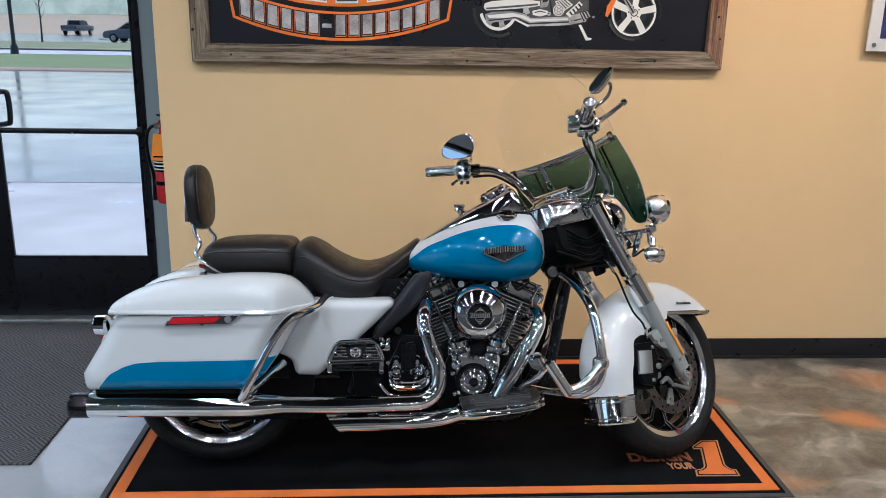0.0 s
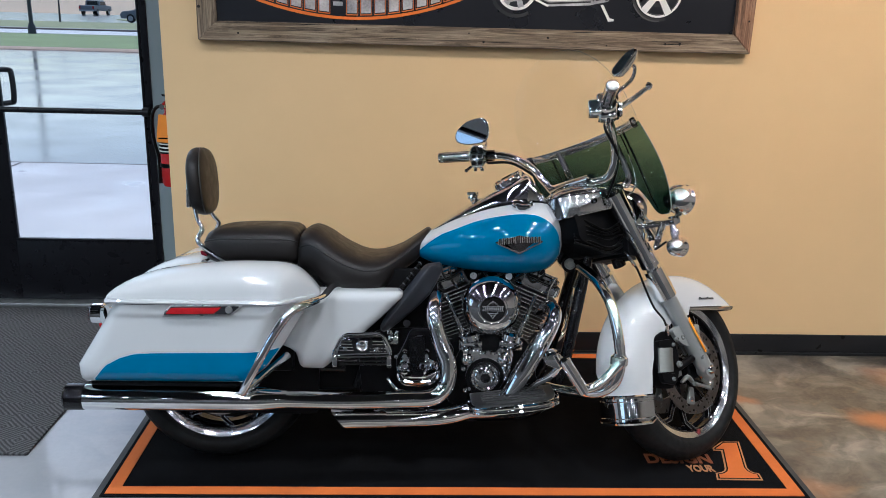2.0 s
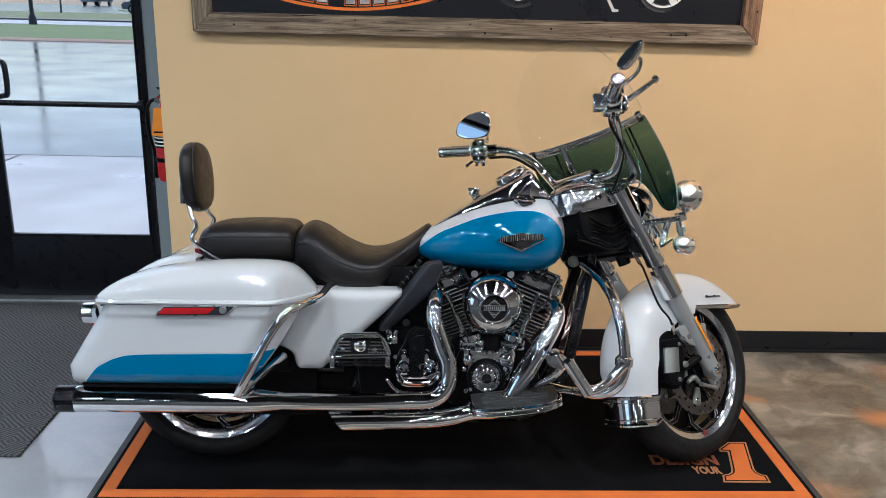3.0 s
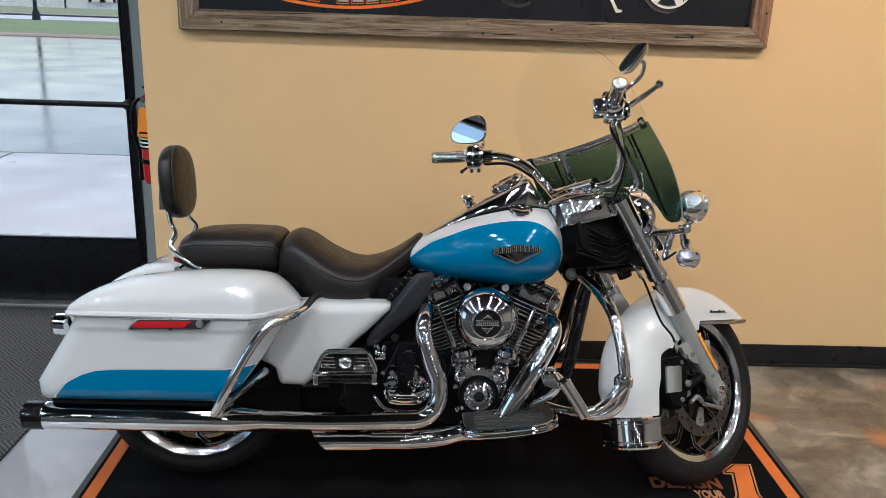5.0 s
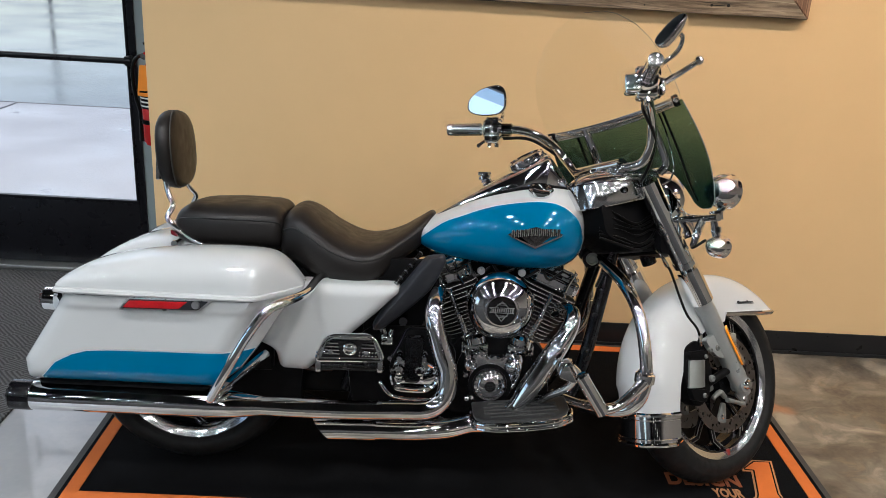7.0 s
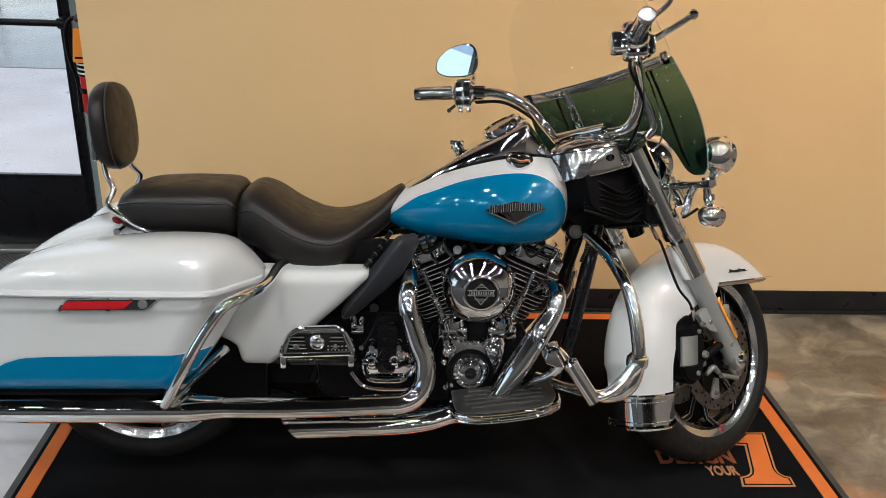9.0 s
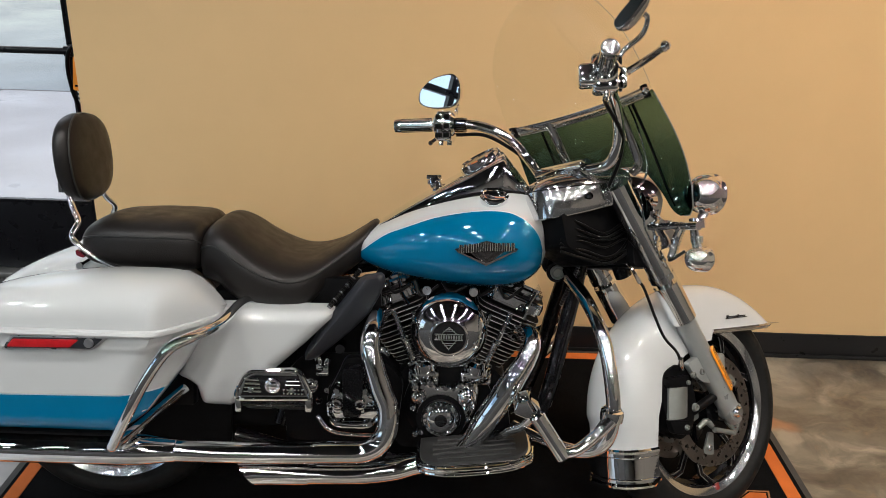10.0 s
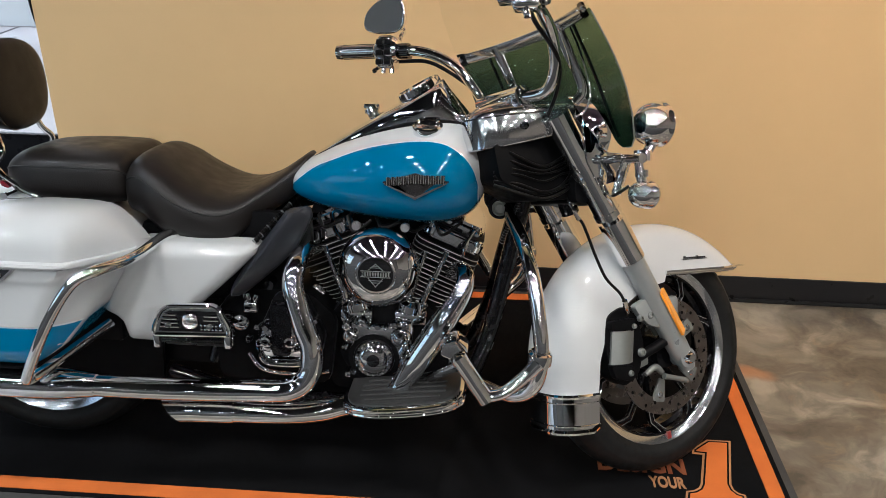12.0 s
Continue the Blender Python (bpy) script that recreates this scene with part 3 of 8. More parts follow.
def inset(pts, d):
    """The outline drawn in by d on all sides."""
    out, n = [], len(pts)
    for i in range(n):
        a, b, c = Vector(pts[i - 1]), Vector(pts[i]), Vector(pts[(i + 1) % n])
        u, w = (b - a).normalized(), (c - b).normalized()
        na, nb = Vector((-u.y, u.x)), Vector((-w.y, w.x))
        m = (na + nb).normalized()
        out.append(tuple(b + m * min(d / max(m.dot(na), 0.3), d * 1.8)))
    return out


numeral = part("numeral", slab(ONE, 0.007, 0.0100, "z", 0.0), MAT_CREAM, mat, "large orange numeral one with a tan outline")
part("numeral_line", slab(inset(ONE, 0.0055), 0.0095, 0.0104, "z", 0.0), MAT_BLACK, numeral, "black line in the numeral")
part("numeral_face", slab(inset(ONE, 0.0105), 0.0100, 0.0108, "z", 0.0), MAT_ORANGE, numeral, "orange face of the numeral")

# ---- framed picture on the wall ----
PX0, PX1, PZ0, PZ1, PW = -0.781, 1.455, 1.341, 2.62, 0.076
pic = empty_thing("framed_poster", "large black motorcycle poster in a weathered barn-wood frame", "picture", pose(0, 0, 0))


def board(x0, z0, x1, z1):
    """A mitred frame board with its grain along its length."""
    long = Vector((x1 - x0, 0, z1 - z0))
    n = long.length
    bm = bmesh.new()
    h, d = PW, 0.034
    rows = [(0, 0), (n, 0), (n - h, h), (h, h)]
    for y in (0, d):
        for a, b in rows:
            bm.verts.new((a, -y, b))
    bm.verts.ensure_lookup_table()
    v = bm.verts
    bm.faces.new((v[0], v[1], v[2], v[3]))
    bm.faces.new((v[7], v[6], v[5], v[4]))
    for i in range(4):
        j = (i + 1) % 4
        bm.faces.new((v[i], v[j], v[j + 4], v[i + 4]))
    bmesh.ops.bevel(bm, geom=bm.edges[:], offset=0.003, segments=2, affect="EDGES")
    return bm


for (x, z, ang, n) in ((PX0, PZ0, 0, PX1 - PX0), (PX1, PZ0, -90, PZ1 - PZ0), (PX1, PZ1, 180, PX1 - PX0), (PX0, PZ1, 90, PZ1 - PZ0)):
    o = part("frame_board", board(0, 0, n, 0), WOOD_BROWN if ang == -90 else WOOD, pic, "brown weathered board" if ang == -90 else "grey weathered board")
    o.matrix_local = pose(x, WALL_Y - 0.001, z, 0, ang, 0)
for x, z, r in ((-0.62, 1.372, 0.004), (-0.15, 1.40, 0.003), (0.30, 1.395, 0.003), (0.36, 1.362, 0.005), (0.62, 1.385, 0.0045), (1.10, 1.372, 0.005), (1.16, 1.374, 0.006), (-0.757, 1.55, 0.004), (-0.77, 1.47, 0.006), (-0.745, 1.70, 0.004), (1.42, 1.56, 0.006), (1.435, 1.47, 0.004), (1.41, 1.64, 0.005), (0.86, 1.36, 0.003)):
    part("nail_hole", lathe([(0.0001, 0.0012), (r, 0.001), (r, -0.002), (0.0001, -0.002)], (x, WALL_Y - 0.0352, z), (0, -1, 0), 10), NAIL_HOLE, pic)
for x0, x1, z in ((0.36, 0.52, 1.361), (-0.42, -0.28, 1.412), (-0.05, 0.12, 1.366), (0.70, 0.84, 1.409), (1.05, 1.20, 1.372)):
    part("crack", slab([(x0, z), ((x0 + x1) / 2, z - 0.0018), (x1, z + 0.001), ((x0 + x1) / 2, z + 0.0022)], WALL_Y - 0.0345, WALL_Y - 0.0358, "y", 0.0), NAIL_HOLE, pic)
part("print", box(PX0 + 0.07, PX1 - 0.07, WALL_Y - 0.018, WALL_Y - 0.006, PZ0 + 0.07, PZ1 - 0.07), POSTER_BLACK, pic, "black print")
PY = WALL_Y - 0.0185


def flat(pts, lift, material, name, label=""):
    """A printed shape, drawn on the poster's own grid."""
    pts = [(-0.781 + (x + 0.80) * 0.9876, z - 0.004) for x, z in pts]
    return part(name, slab(pts, PY - lift, PY - lift - 0.0006, "y", 0.0), material, pic, label)


def arc_z(x, drop):
    """The bowed line of the word band: lowest at its middle."""
    return drop + 0.092 * ((x + 0.18) / 0.46) ** 2


top_l = [(x, arc_z(x, 1.555)) for x in np.linspace(-0.645, 0.295, 24)]
bot_l = [(x, arc_z(x, 1.438)) for x in np.linspace(-0.625, 0.275, 24)]
flat(top_l + bot_l[::-1], 0.0, POSTER_ORANGE, "word_band", "orange bowed band")
top_l = [(x, arc_z(x, 1.545)) for x in np.linspace(-0.632, 0.282, 24)]
bot_l = [(x, arc_z(x, 1.450)) for x in np.linspace(-0.614, 0.264, 24)]
flat(top_l + bot_l[::-1], 0.0008, POSTER_BLACK, "word_ground")
xs = np.linspace(-0.600, 0.240, 16)
for i in range(15):
    if i == 6:
        z = arc_z(xs[i] + 0.02, 1.497)
        flat([(xs[i] + 0.008, z - 0.008), (xs[i + 1] - 0.010, z - 0.008), (xs[i + 1] - 0.010, z + 0.008), (xs[i] + 0.008, z + 0.008)], 0.0016, POSTER_SILVER, "word_bar")
        continue
    a, b = xs[i] + 0.004, xs[i + 1] - 0.004
    flat([(a, arc_z(a, 1.455)), (b, arc_z(b, 1.455)), (b, arc_z(b, 1.549)), (a, arc_z(a, 1.549))], 0.0016, POSTER_ORANGE, "word_bar_edge")
    a, b = a + 0.002, b - 0.002
    flat([(a, arc_z(a, 1.459)), (b, arc_z(b, 1.459)), (b, arc_z(b, 1.545)), (a, arc_z(a, 1.545))], 0.0020, POSTER_BLACK, "word_bar_line")
    a, b = a + 0.003, b - 0.003
    flat([(a, arc_z(a, 1.463)), (b, arc_z(b, 1.463)), (b, arc_z(b, 1.541)), (a, arc_z(a, 1.541))], 0.0024, POSTER_SILVER, "word_bar")
# upper word block above the band
top_l = [(x, 2.02) for x in np.linspace(-0.52, 0.17, 12)]
bot_l = [(x, arc_z(x, 1.575)) for x in np.linspace(-0.56, 0.21, 12)]
flat(top_l + bot_l[::-1], 0.0004, POSTER_ORANGE, "upper_band")
for x in np.linspace(-0.46, 0.06, 5):
    lo, hi = arc_z(x, 1.588), arc_z(x + 0.095, 1.588)
    flat([(x, lo), (x + 0.095, hi), (x + 0.095, 1.95), (x, 1.95)], 0.0012, POSTER_WHITE, "upper_bar")
    flat([(x + 0.006, lo + 0.008), (x + 0.089, hi + 0.008), (x + 0.089, 1.942), (x + 0.006, 1.942)], 0.002, POSTER_DIM, "upper_bar_fill")
    flat([(x + 0.030, lo + 0.016), (x + 0.050, hi + 0.014), (x + 0.062, 1.90), (x + 0.045, 1.90)], 0.0028, POSTER_WHITE, "upper_bar_glint")


# printed motorcycle drawing
def ring(cx, cz, r0, r1, material, lift, name, seg=36, a0=0.0, a1=360.0):
    n = seg
    pts = [(cx + r1 * math.cos(radians(a)), cz + r1 * math.sin(radians(a))) for a in np.linspace(a0, a1, n)]
    pts += [(cx + r0 * math.cos(radians(a)), cz + r0 * math.sin(radians(a))) for a in np.linspace(a1, a0, n)]
    return flat(pts, lift, material, name)


HUB, REAR, RIM = (1.064, 1.575), (0.484, 1.572), 0.093
ring(*HUB, RIM * 1.08, RIM * 1.20, POSTER_DIM, 0.0002, "printed_tyre", a0=195, a1=290)
ring(*HUB, RIM * 1.16, RIM * 1.22, POSTER_GREY, 0.0006, "printed_tyre", a0=205, a1=275)
ring(*HUB, RIM * 1.22, RIM * 1.27, POSTER_DIM, 0.0002, "printed_tyre", a0=-12, a1=48)
ring(*HUB, RIM * 0.95, RIM * 1.04, POSTER_WHITE, 0.0004, "printed_rim", a0=0.1, a1=359.9)
ring(*HUB, RIM * 0.90, RIM * 0.935, POSTER_GREY, 0.0004, "printed_rim", a0=0.1, a1=359.9)
ring(*HUB, RIM * 0.42, RIM * 0.60, POSTER_DIM, 0.0002, "printed_disc", a0=0.1, a1=359.9)
for a in (12, 84, 158, 232, 300):
    c, s = math.cos(radians(a)), math.sin(radians(a))
    for wide, lift, tone in ((0.19, 0.0006, POSTER_GREY), (0.155, 0.0012, POSTER_WHITE)):
        flat([(HUB[0] + RIM * (c * u - s * v), HUB[1] + RIM * (s * u + c * v)) for u, v in ((0.2, 0.8 * wide), (0.2, -0.8 * wide), (0.97, -wide), (0.97, wide))], lift, tone, "printed_spoke")
ring(*HUB, 0.001, RIM * 0.34, POSTER_WHITE, 0.0018, "printed_hub", a0=0.1, a1=359.9)
ring(*HUB, RIM * 0.13, RIM * 0.17, POSTER_BLACK, 0.0024, "printed_hub_line", a0=0.1, a1=359.9)
for a in range(30, 390, 72):
    ring(HUB[0] + RIM * 0.25 * math.cos(radians(a)), HUB[1] + RIM * 0.25 * math.sin(radians(a)), 0.0005, RIM * 0.035, POSTER_BLACK, 0.0024, "printed_bolt", 8, 0.1, 359.9)
ring(*REAR, RIM * 1.02, RIM * 1.16, POSTER_DIM, 0.0002, "printed_tyre", a0=175, a1=300)
ring(*REAR, RIM * 0.72, RIM * 0.86, POSTER_WHITE, 0.0004, "printed_rim", a0=190, a1=350)
for a in (232, 286):
    c, s = math.cos(radians(a)), math.sin(radians(a))
    flat([(REAR[0] + RIM * (c * u - s * v), REAR[1] + RIM * (s * u + c * v)) for u, v in ((0.2, 0.1), (0.2, -0.1), (0.75, -0.13), (0.75, 0.13))], 0.0006, POSTER_SILVER, "printed_spoke")
flat([(1.056, 1.567), (1.072, 1.579), (1.03, 1.634), (1.008, 1.634)], 0.003, POSTER_SILVER, "printed_fork")
flat([(1.058, 1.574), (1.063, 1.577), (1.023, 1.634), (1.016, 1.634)], 0.0036, POSTER_BLACK, "printed_line")
flat([(0.94, 1.562), (0.947, 1.601), (0.968, 1.633), (0.987, 1.633), (0.967, 1.585), (0.95, 1.554)], 0.0016, POSTER_ORANGE, "printed_fender")
flat([(0.657, 1.627), (0.864, 1.631), (0.87, 1.575), (0.78, 1.551), (0.621, 1.543), (0.596, 1.562), (0.608, 1.586)], 0.0008, POSTER_GREY, "printed_engine")
flat([(0.421, 1.583), (0.424, 1.6), (0.456, 1.61), (0.585, 1.621), (0.657, 1.613), (0.66, 1.595), (0.608, 1.586), (0.533, 1.579), (0.431, 1.572)], 0.0014, POSTER_WHITE, "printed_pipe")
flat([(0.429, 1.583), (0.532, 1.593), (0.649, 1.604), (0.651, 1.597), (0.533, 1.585), (0.433, 1.576)], 0.002, POSTER_GREY, "printed_line")
flat([(0.427, 1.557), (0.457, 1.567), (0.542, 1.571), (0.592, 1.562), (0.624, 1.545), (0.78, 1.554), (0.846, 1.573), (0.869, 1.555), (0.858, 1.535), (0.782, 1.519), (0.62, 1.511), (0.61, 1.524), (0.559, 1.541), (0.459, 1.524), (0.431, 1.53)], 0.0014, POSTER_SILVER, "printed_pipe")
flat([(0.437, 1.553), (0.542, 1.564), (0.589, 1.556), (0.621, 1.539), (0.78, 1.547), (0.78, 1.541), (0.619, 1.531), (0.579, 1.546), (0.444, 1.542)], 0.002, POSTER_WHITE, "printed_glint")
flat([(0.441, 1.534), (0.559, 1.549), (0.616, 1.526), (0.781, 1.535), (0.839, 1.549), (0.841, 1.544), (0.781, 1.529), (0.618, 1.519), (0.558, 1.544), (0.444, 1.529)], 0.0026, POSTER_DIM, "printed_line")
flat([(0.545, 1.539), (0.56, 1.54), (0.619, 1.515), (0.612, 1.508)], 0.003, POSTER_WHITE, "printed_bracket")
flat([(0.589, 1.586), (0.607, 1.591), (0.618, 1.566), (0.602, 1.558), (0.588, 1.568)], 0.003, POSTER_SILVER, "printed_bracket")
flat([(0.722, 1.614), (0.768, 1.626), (0.8, 1.601), (0.764, 1.577), (0.736, 1.589)], 0.002, POSTER_WHITE, "printed_cylinder")
flat([(0.77, 1.565), (0.826, 1.616), (0.841, 1.602), (0.79, 1.55)], 0.0024, POSTER_WHITE, "printed_cylinder")
flat([(0.728, 1.611), (0.733, 1.612), (0.765, 1.581), (0.761, 1.578)], 0.0028, POSTER_BLACK, "printed_line")
flat([(0.737, 1.614), (0.742, 1.616), (0.774, 1.588), (0.769, 1.585)], 0.0028, POSTER_BLACK, "printed_line")
flat([(0.747, 1.618), (0.751, 1.619), (0.782, 1.594), (0.778, 1.591)], 0.0028, POSTER_BLACK, "printed_line")
flat([(0.756, 1.621), (0.76, 1.623), (0.79, 1.601), (0.786, 1.598)], 0.0028, POSTER_BLACK, "printed_line")
flat([(0.784, 1.572), (0.788, 1.577), (0.801, 1.563), (0.796, 1.558)], 0.0032, POSTER_BLACK, "printed_line")
flat([(0.796, 1.583), (0.8, 1.588), (0.813, 1.573), (0.808, 1.569)], 0.0032, POSTER_BLACK, "printed_line")
flat([(0.808, 1.593), (0.812, 1.598), (0.825, 1.584), (0.82, 1.579)], 0.0032, POSTER_BLACK, "printed_line")
flat([(0.819, 1.604), (0.824, 1.609), (0.837, 1.595), (0.832, 1.59)], 0.0032, POSTER_BLACK, "printed_line")
flat([(0.627, 1.574), (0.659, 1.582), (0.694, 1.575), (0.693, 1.561), (0.66, 1.552), (0.63, 1.558)], 0.0024, POSTER_WHITE, "printed_cover")
flat([(0.636, 1.569), (0.659, 1.576), (0.685, 1.57), (0.683, 1.567), (0.659, 1.571), (0.638, 1.565)], 0.003, POSTER_GREY, "printed_line")
flat([(0.827, 1.573), (0.867, 1.582), (0.882, 1.556), (0.848, 1.535)], 0.0024, POSTER_DIM, "printed_cover")
flat([(0.834, 1.57), (0.838, 1.572), (0.857, 1.543), (0.852, 1.541)], 0.003, POSTER_SILVER, "printed_line")
flat([(0.846, 1.573), (0.85, 1.575), (0.867, 1.55), (0.863, 1.547)], 0.003, POSTER_SILVER, "printed_line")
flat([(0.858, 1.577), (0.862, 1.578), (0.877, 1.556), (0.872, 1.554)], 0.003, POSTER_SILVER, "printed_line")
flat([(0.695, 1.626), (0.701, 1.628), (0.716, 1.564), (0.709, 1.561)], 0.003, POSTER_BLACK, "printed_line")
flat([(0.663, 1.625), (0.701, 1.628), (0.69, 1.591), (0.66, 1.587)], 0.002, POSTER_SILVER, "printed_cover")
flat([(0.669, 1.618), (0.695, 1.62), (0.687, 1.61), (0.668, 1.608)], 0.0026, POSTER_BLACK, "printed_line")
flat([(0.828, 1.52), (0.839, 1.523), (0.87, 1.471), (0.888, 1.468), (0.886, 1.46), (0.864, 1.458)], 0.0016, POSTER_WHITE, "printed_stand")
for r0, r1, tone, lift in ((0.0, 1.0, POSTER_WHITE, 0.0034), (0.70, 0.82, POSTER_BLACK, 0.0040), (0.2, 0.34, POSTER_GREY, 0.0040)):
    ring(0.739, 1.579, 0.024 * r0 + 0.0003, 0.024 * r1, tone, lift, "printed_cover", 22, 0.1, 359.9)
for a in range(0, 360, 60):
    ring(0.739 + 0.024 * 0.52 * math.cos(radians(a)), 1.579 + 0.024 * 0.52 * math.sin(radians(a)), 0.0003, 0.024 * 0.11, POSTER_BLACK, 0.0040, "printed_bolt", 8, 0.1, 359.9)
ring(0.796, 1.539, 0.011 * 0.4, 0.011, POSTER_SILVER, 0.0036, "printed_bolt", 14, 0.1, 359.9)
ring(0.89, 1.554, 0.005 * 0.4, 0.005, POSTER_SILVER, 0.0036, "printed_bolt", 14, 0.1, 359.9)
ring(0.698, 1.564, 0.008 * 0.4, 0.008, POSTER_SILVER, 0.0036, "printed_bolt", 14, 0.1, 359.9)
flat([(0.55, 1.70), (0.95, 1.72), (0.90, 1.86), (0.72, 1.84), (0.50, 1.78)], 0.001, POSTER_ORANGE, "printed_tank")

# second picture, white bordered, further along the wall
p2 = empty_thing("mounted_photo", "white bordered photograph mounted on stand-offs on the wall", "picture", pose(0, 0, 0))
part("panel", box(2.083, 2.95, WALL_Y - 0.034, WALL_Y - 0.024, 1.432, 2.05, 0.002), POSTER_WHITE, p2, "white border")
part("print", box(2.135, 2.90, WALL_Y - 0.0365, WALL_Y - 0.033, 1.485, 2.00), PRINT_BLUE, p2, "blue and violet photograph")
part("print_area", box(2.137, 2.898, WALL_Y - 0.0375, WALL_Y - 0.035, 1.62, 1.80), PRINT_PALE, p2, "pale hazy band in the photograph")
for x, z in ((2.112, 1.458), (2.92, 1.458), (2.112, 2.02), (2.92, 2.02)):
    part("stand_off", lathe([(0.0001, -0.006), (0.009, -0.006), (0.009, 0.03), (0.0001, 0.03)], (x, WALL_Y - 0.034, z), (0, 1, 0), 16), ALLOY, p2, "small metal stand-off")

# ---- fire extinguisher by the door ----
ext = empty_thing("fire_extinguisher", "red fire extinguisher with an orange tag hung beside the door", "fire extinguisher", pose(-0.996, 3.72, 0))
part("cylinder", lathe([(0.0001, 0.688), (0.040, 0.688), (0.049, 0.705), (0.050, 0.95), (0.042, 0.99), (0.020, 1.015), (0.018, 1.035), (0.0001, 1.035)], (0, 0, 0), (0, 0, 1), 32), EXT_RED, ext, "red cylinder")
part("label", lathe([(0.0503, 0.838), (0.0510, 0.838), (0.0510, 0.905), (0.0503, 0.905)], (0, 0, 0), (0, 0, 1), 32), SATIN_BLACK, ext, "black label")
for z in (0.846, 0.862, 0.878):
    part("label_bar", lathe([(0.0508, z), (0.0515, z), (0.0515, z + 0.006), (0.0508, z + 0.006)], (0, 0, 0), (0, 0, 1), 32), LABEL_WHITE, ext)
part("band", lathe([(0.0503, 0.775), (0.0520, 0.775), (0.0520, 0.793), (0.0503, 0.793)], (0, 0, 0), (0, 0, 1), 32), SATIN_BLACK, ext, "black bracket strap")
part("valve", box(-0.017, 0.017, -0.018, 0.018, 1.034, 1.056, 0.004), SATIN_BLACK, ext, "black valve")
part("squeeze_lever", tube([(0, 0.03, 1.058), (0, -0.02, 1.064), (0, -0.075, 1.060)], [0.008, 0.009, 0.006], flat=0.6), EXT_RED, ext, "red lower lever")
part("squeeze_lever", tube([(0, 0.03, 1.062), (0, -0.02, 1.088), (0, -0.075, 1.098)], [0.008, 0.009, 0.006], flat=0.6), SATIN_BLACK, ext, "black upper lever")
part("gauge", lathe([(0.0001, 0), (0.013, 0), (0.013, 0.011), (0.0001, 0.011)], (-0.016, -0.026, 1.044), (-0.3, -1, 0), 18), CHROME, ext, "round gauge")
part("hose", tube([(-0.016, 0.0, 1.035), (-0.045, -0.012, 1.040), (-0.066, -0.016, 1.010), (-0.073, -0.016, 0.95), (-0.066, -0.016, 0.88), (-0.054, -0.012, 0.82), (-0.053, -0.012, 0.75)], 0.0075), CABLE, ext, "black hose")
part("nozzle", tube([(-0.053, -0.012, 0.76), (-0.053, -0.012, 0.70)], [0.008, 0.011], straight=True), CABLE, ext)
part("tag", slab(rounded([(-0.046, 0.892), (0.024, 0.888), (0.022, 1.008), (-0.030, 1.014)], 0.008), -0.056, -0.0535, "y", 0.0), TAG_ORANGE, ext, "orange inspection tag")
part("tag_bar", box(-0.036, 0.012, -0.0568, -0.0558, 0.905, 0.912), SATIN_BLACK, ext)
part("bracket", box(0.048, 0.0575, -0.02, 0.02, 0.68, 0.97, 0.003), SATIN_BLACK, ext, "black wall bracket")

# ---- ceiling lamps: rows of round high-bay lamps ----
first = None
for x in (-5.4, -3.2, -1.0, 1.2, 3.4, 5.6):
    for y in (1.3, -0.6, -2.5, -4.4, -6.3, -8.2, -10.1, -12.0, -13.9, -15.8):
        if first is None:
            first = thing("ceiling_lamp", lathe([(0.150, 0.012), (0.172, 0.0), (0.180, 0.004), (0.180, 0.10), (0.150, 0.10)], (0, 0, 0), (0, 0, 1), 32, close=True), LAMP_RIM, "round white-rimmed ceiling lamp", "lamp", pose(x, y, TOP - 0.102), "ceiling lamps")
        else:
            copy_thing(first, pose(x, y, TOP - 0.102))
        la = new("lamp_light", bpy.data.lights.new("lamp_light", "AREA"))
        la.data.shape, la.data.size, la.data.energy, la.data.color = "DISK", 0.24, LAMP_WATTS, LAMP_COOL if x < -1.2 else LAMP_WARM
        la.data.spread = radians(150)
        la.matrix_world = pose(x, y, TOP - 0.06)

# warm track spot that washes the wall beyond the picture
spot = thing("track_spotlight", joined(lathe([(0.0001, 0.0), (0.045, 0.0), (0.05, 0.02), (0.05, 0.14), (0.046, 0.14), (0.04, 0.03), (0.0001, 0.03)], (0, 0, 0), (0, 0.62, -0.78), 24), tube([(0, 0, 0), (0, 0, 0.22)], 0.012, straight=True)), SATIN_BLACK, "black track spotlight under the ceiling", "lamp", pose(2.9, 1.5, TOP - 0.22))
sl = new("spot_light", bpy.data.lights.new("spot_light", "SPOT"))
sl.data.energy, sl.data.color, sl.data.spot_size, sl.data.spot_blend, sl.data.shadow_soft_size = 330.0, (1.0, 0.66, 0.38), radians(58), 1.0, 0.05
sl.matrix_world = look((2.6, 1.62, TOP - 0.36), (1.35, 3.475, 1.65))

# ---- outside ----
thing("car_park", box(-200, -7.25, -80, 7.84, -0.5, -0.03), ASPHALT, "wet asphalt beside the building", "car park", kind="structure")
thing("ground", box(-400, 400, 60.0, 600, -1.4, -0.78), GRASS, "wet grass reaching into the distance", "ground", kind="structure")
thing("pavement", box(-7.2, 40, 4.13, 7.84, -0.5, -0.012), CONCRETE, "pale wet concrete walk outside the doors", "pavement", kind="structure")
thing("expansion_joint", joined(box(-3.62, -3.60, 4.14, 7.83, -0.013, -0.008), box(-40, 40, 7.835, 7.87, -0.1, -0.011)), JOINT, "dark joint in the concrete walk", "joint", kind="structure")
thing("road", box(-200, 200, 7.87, 26.2, -0.5, -0.03), ASPHALT, "wet asphalt car park mirroring the sky", "car park", kind="structure")
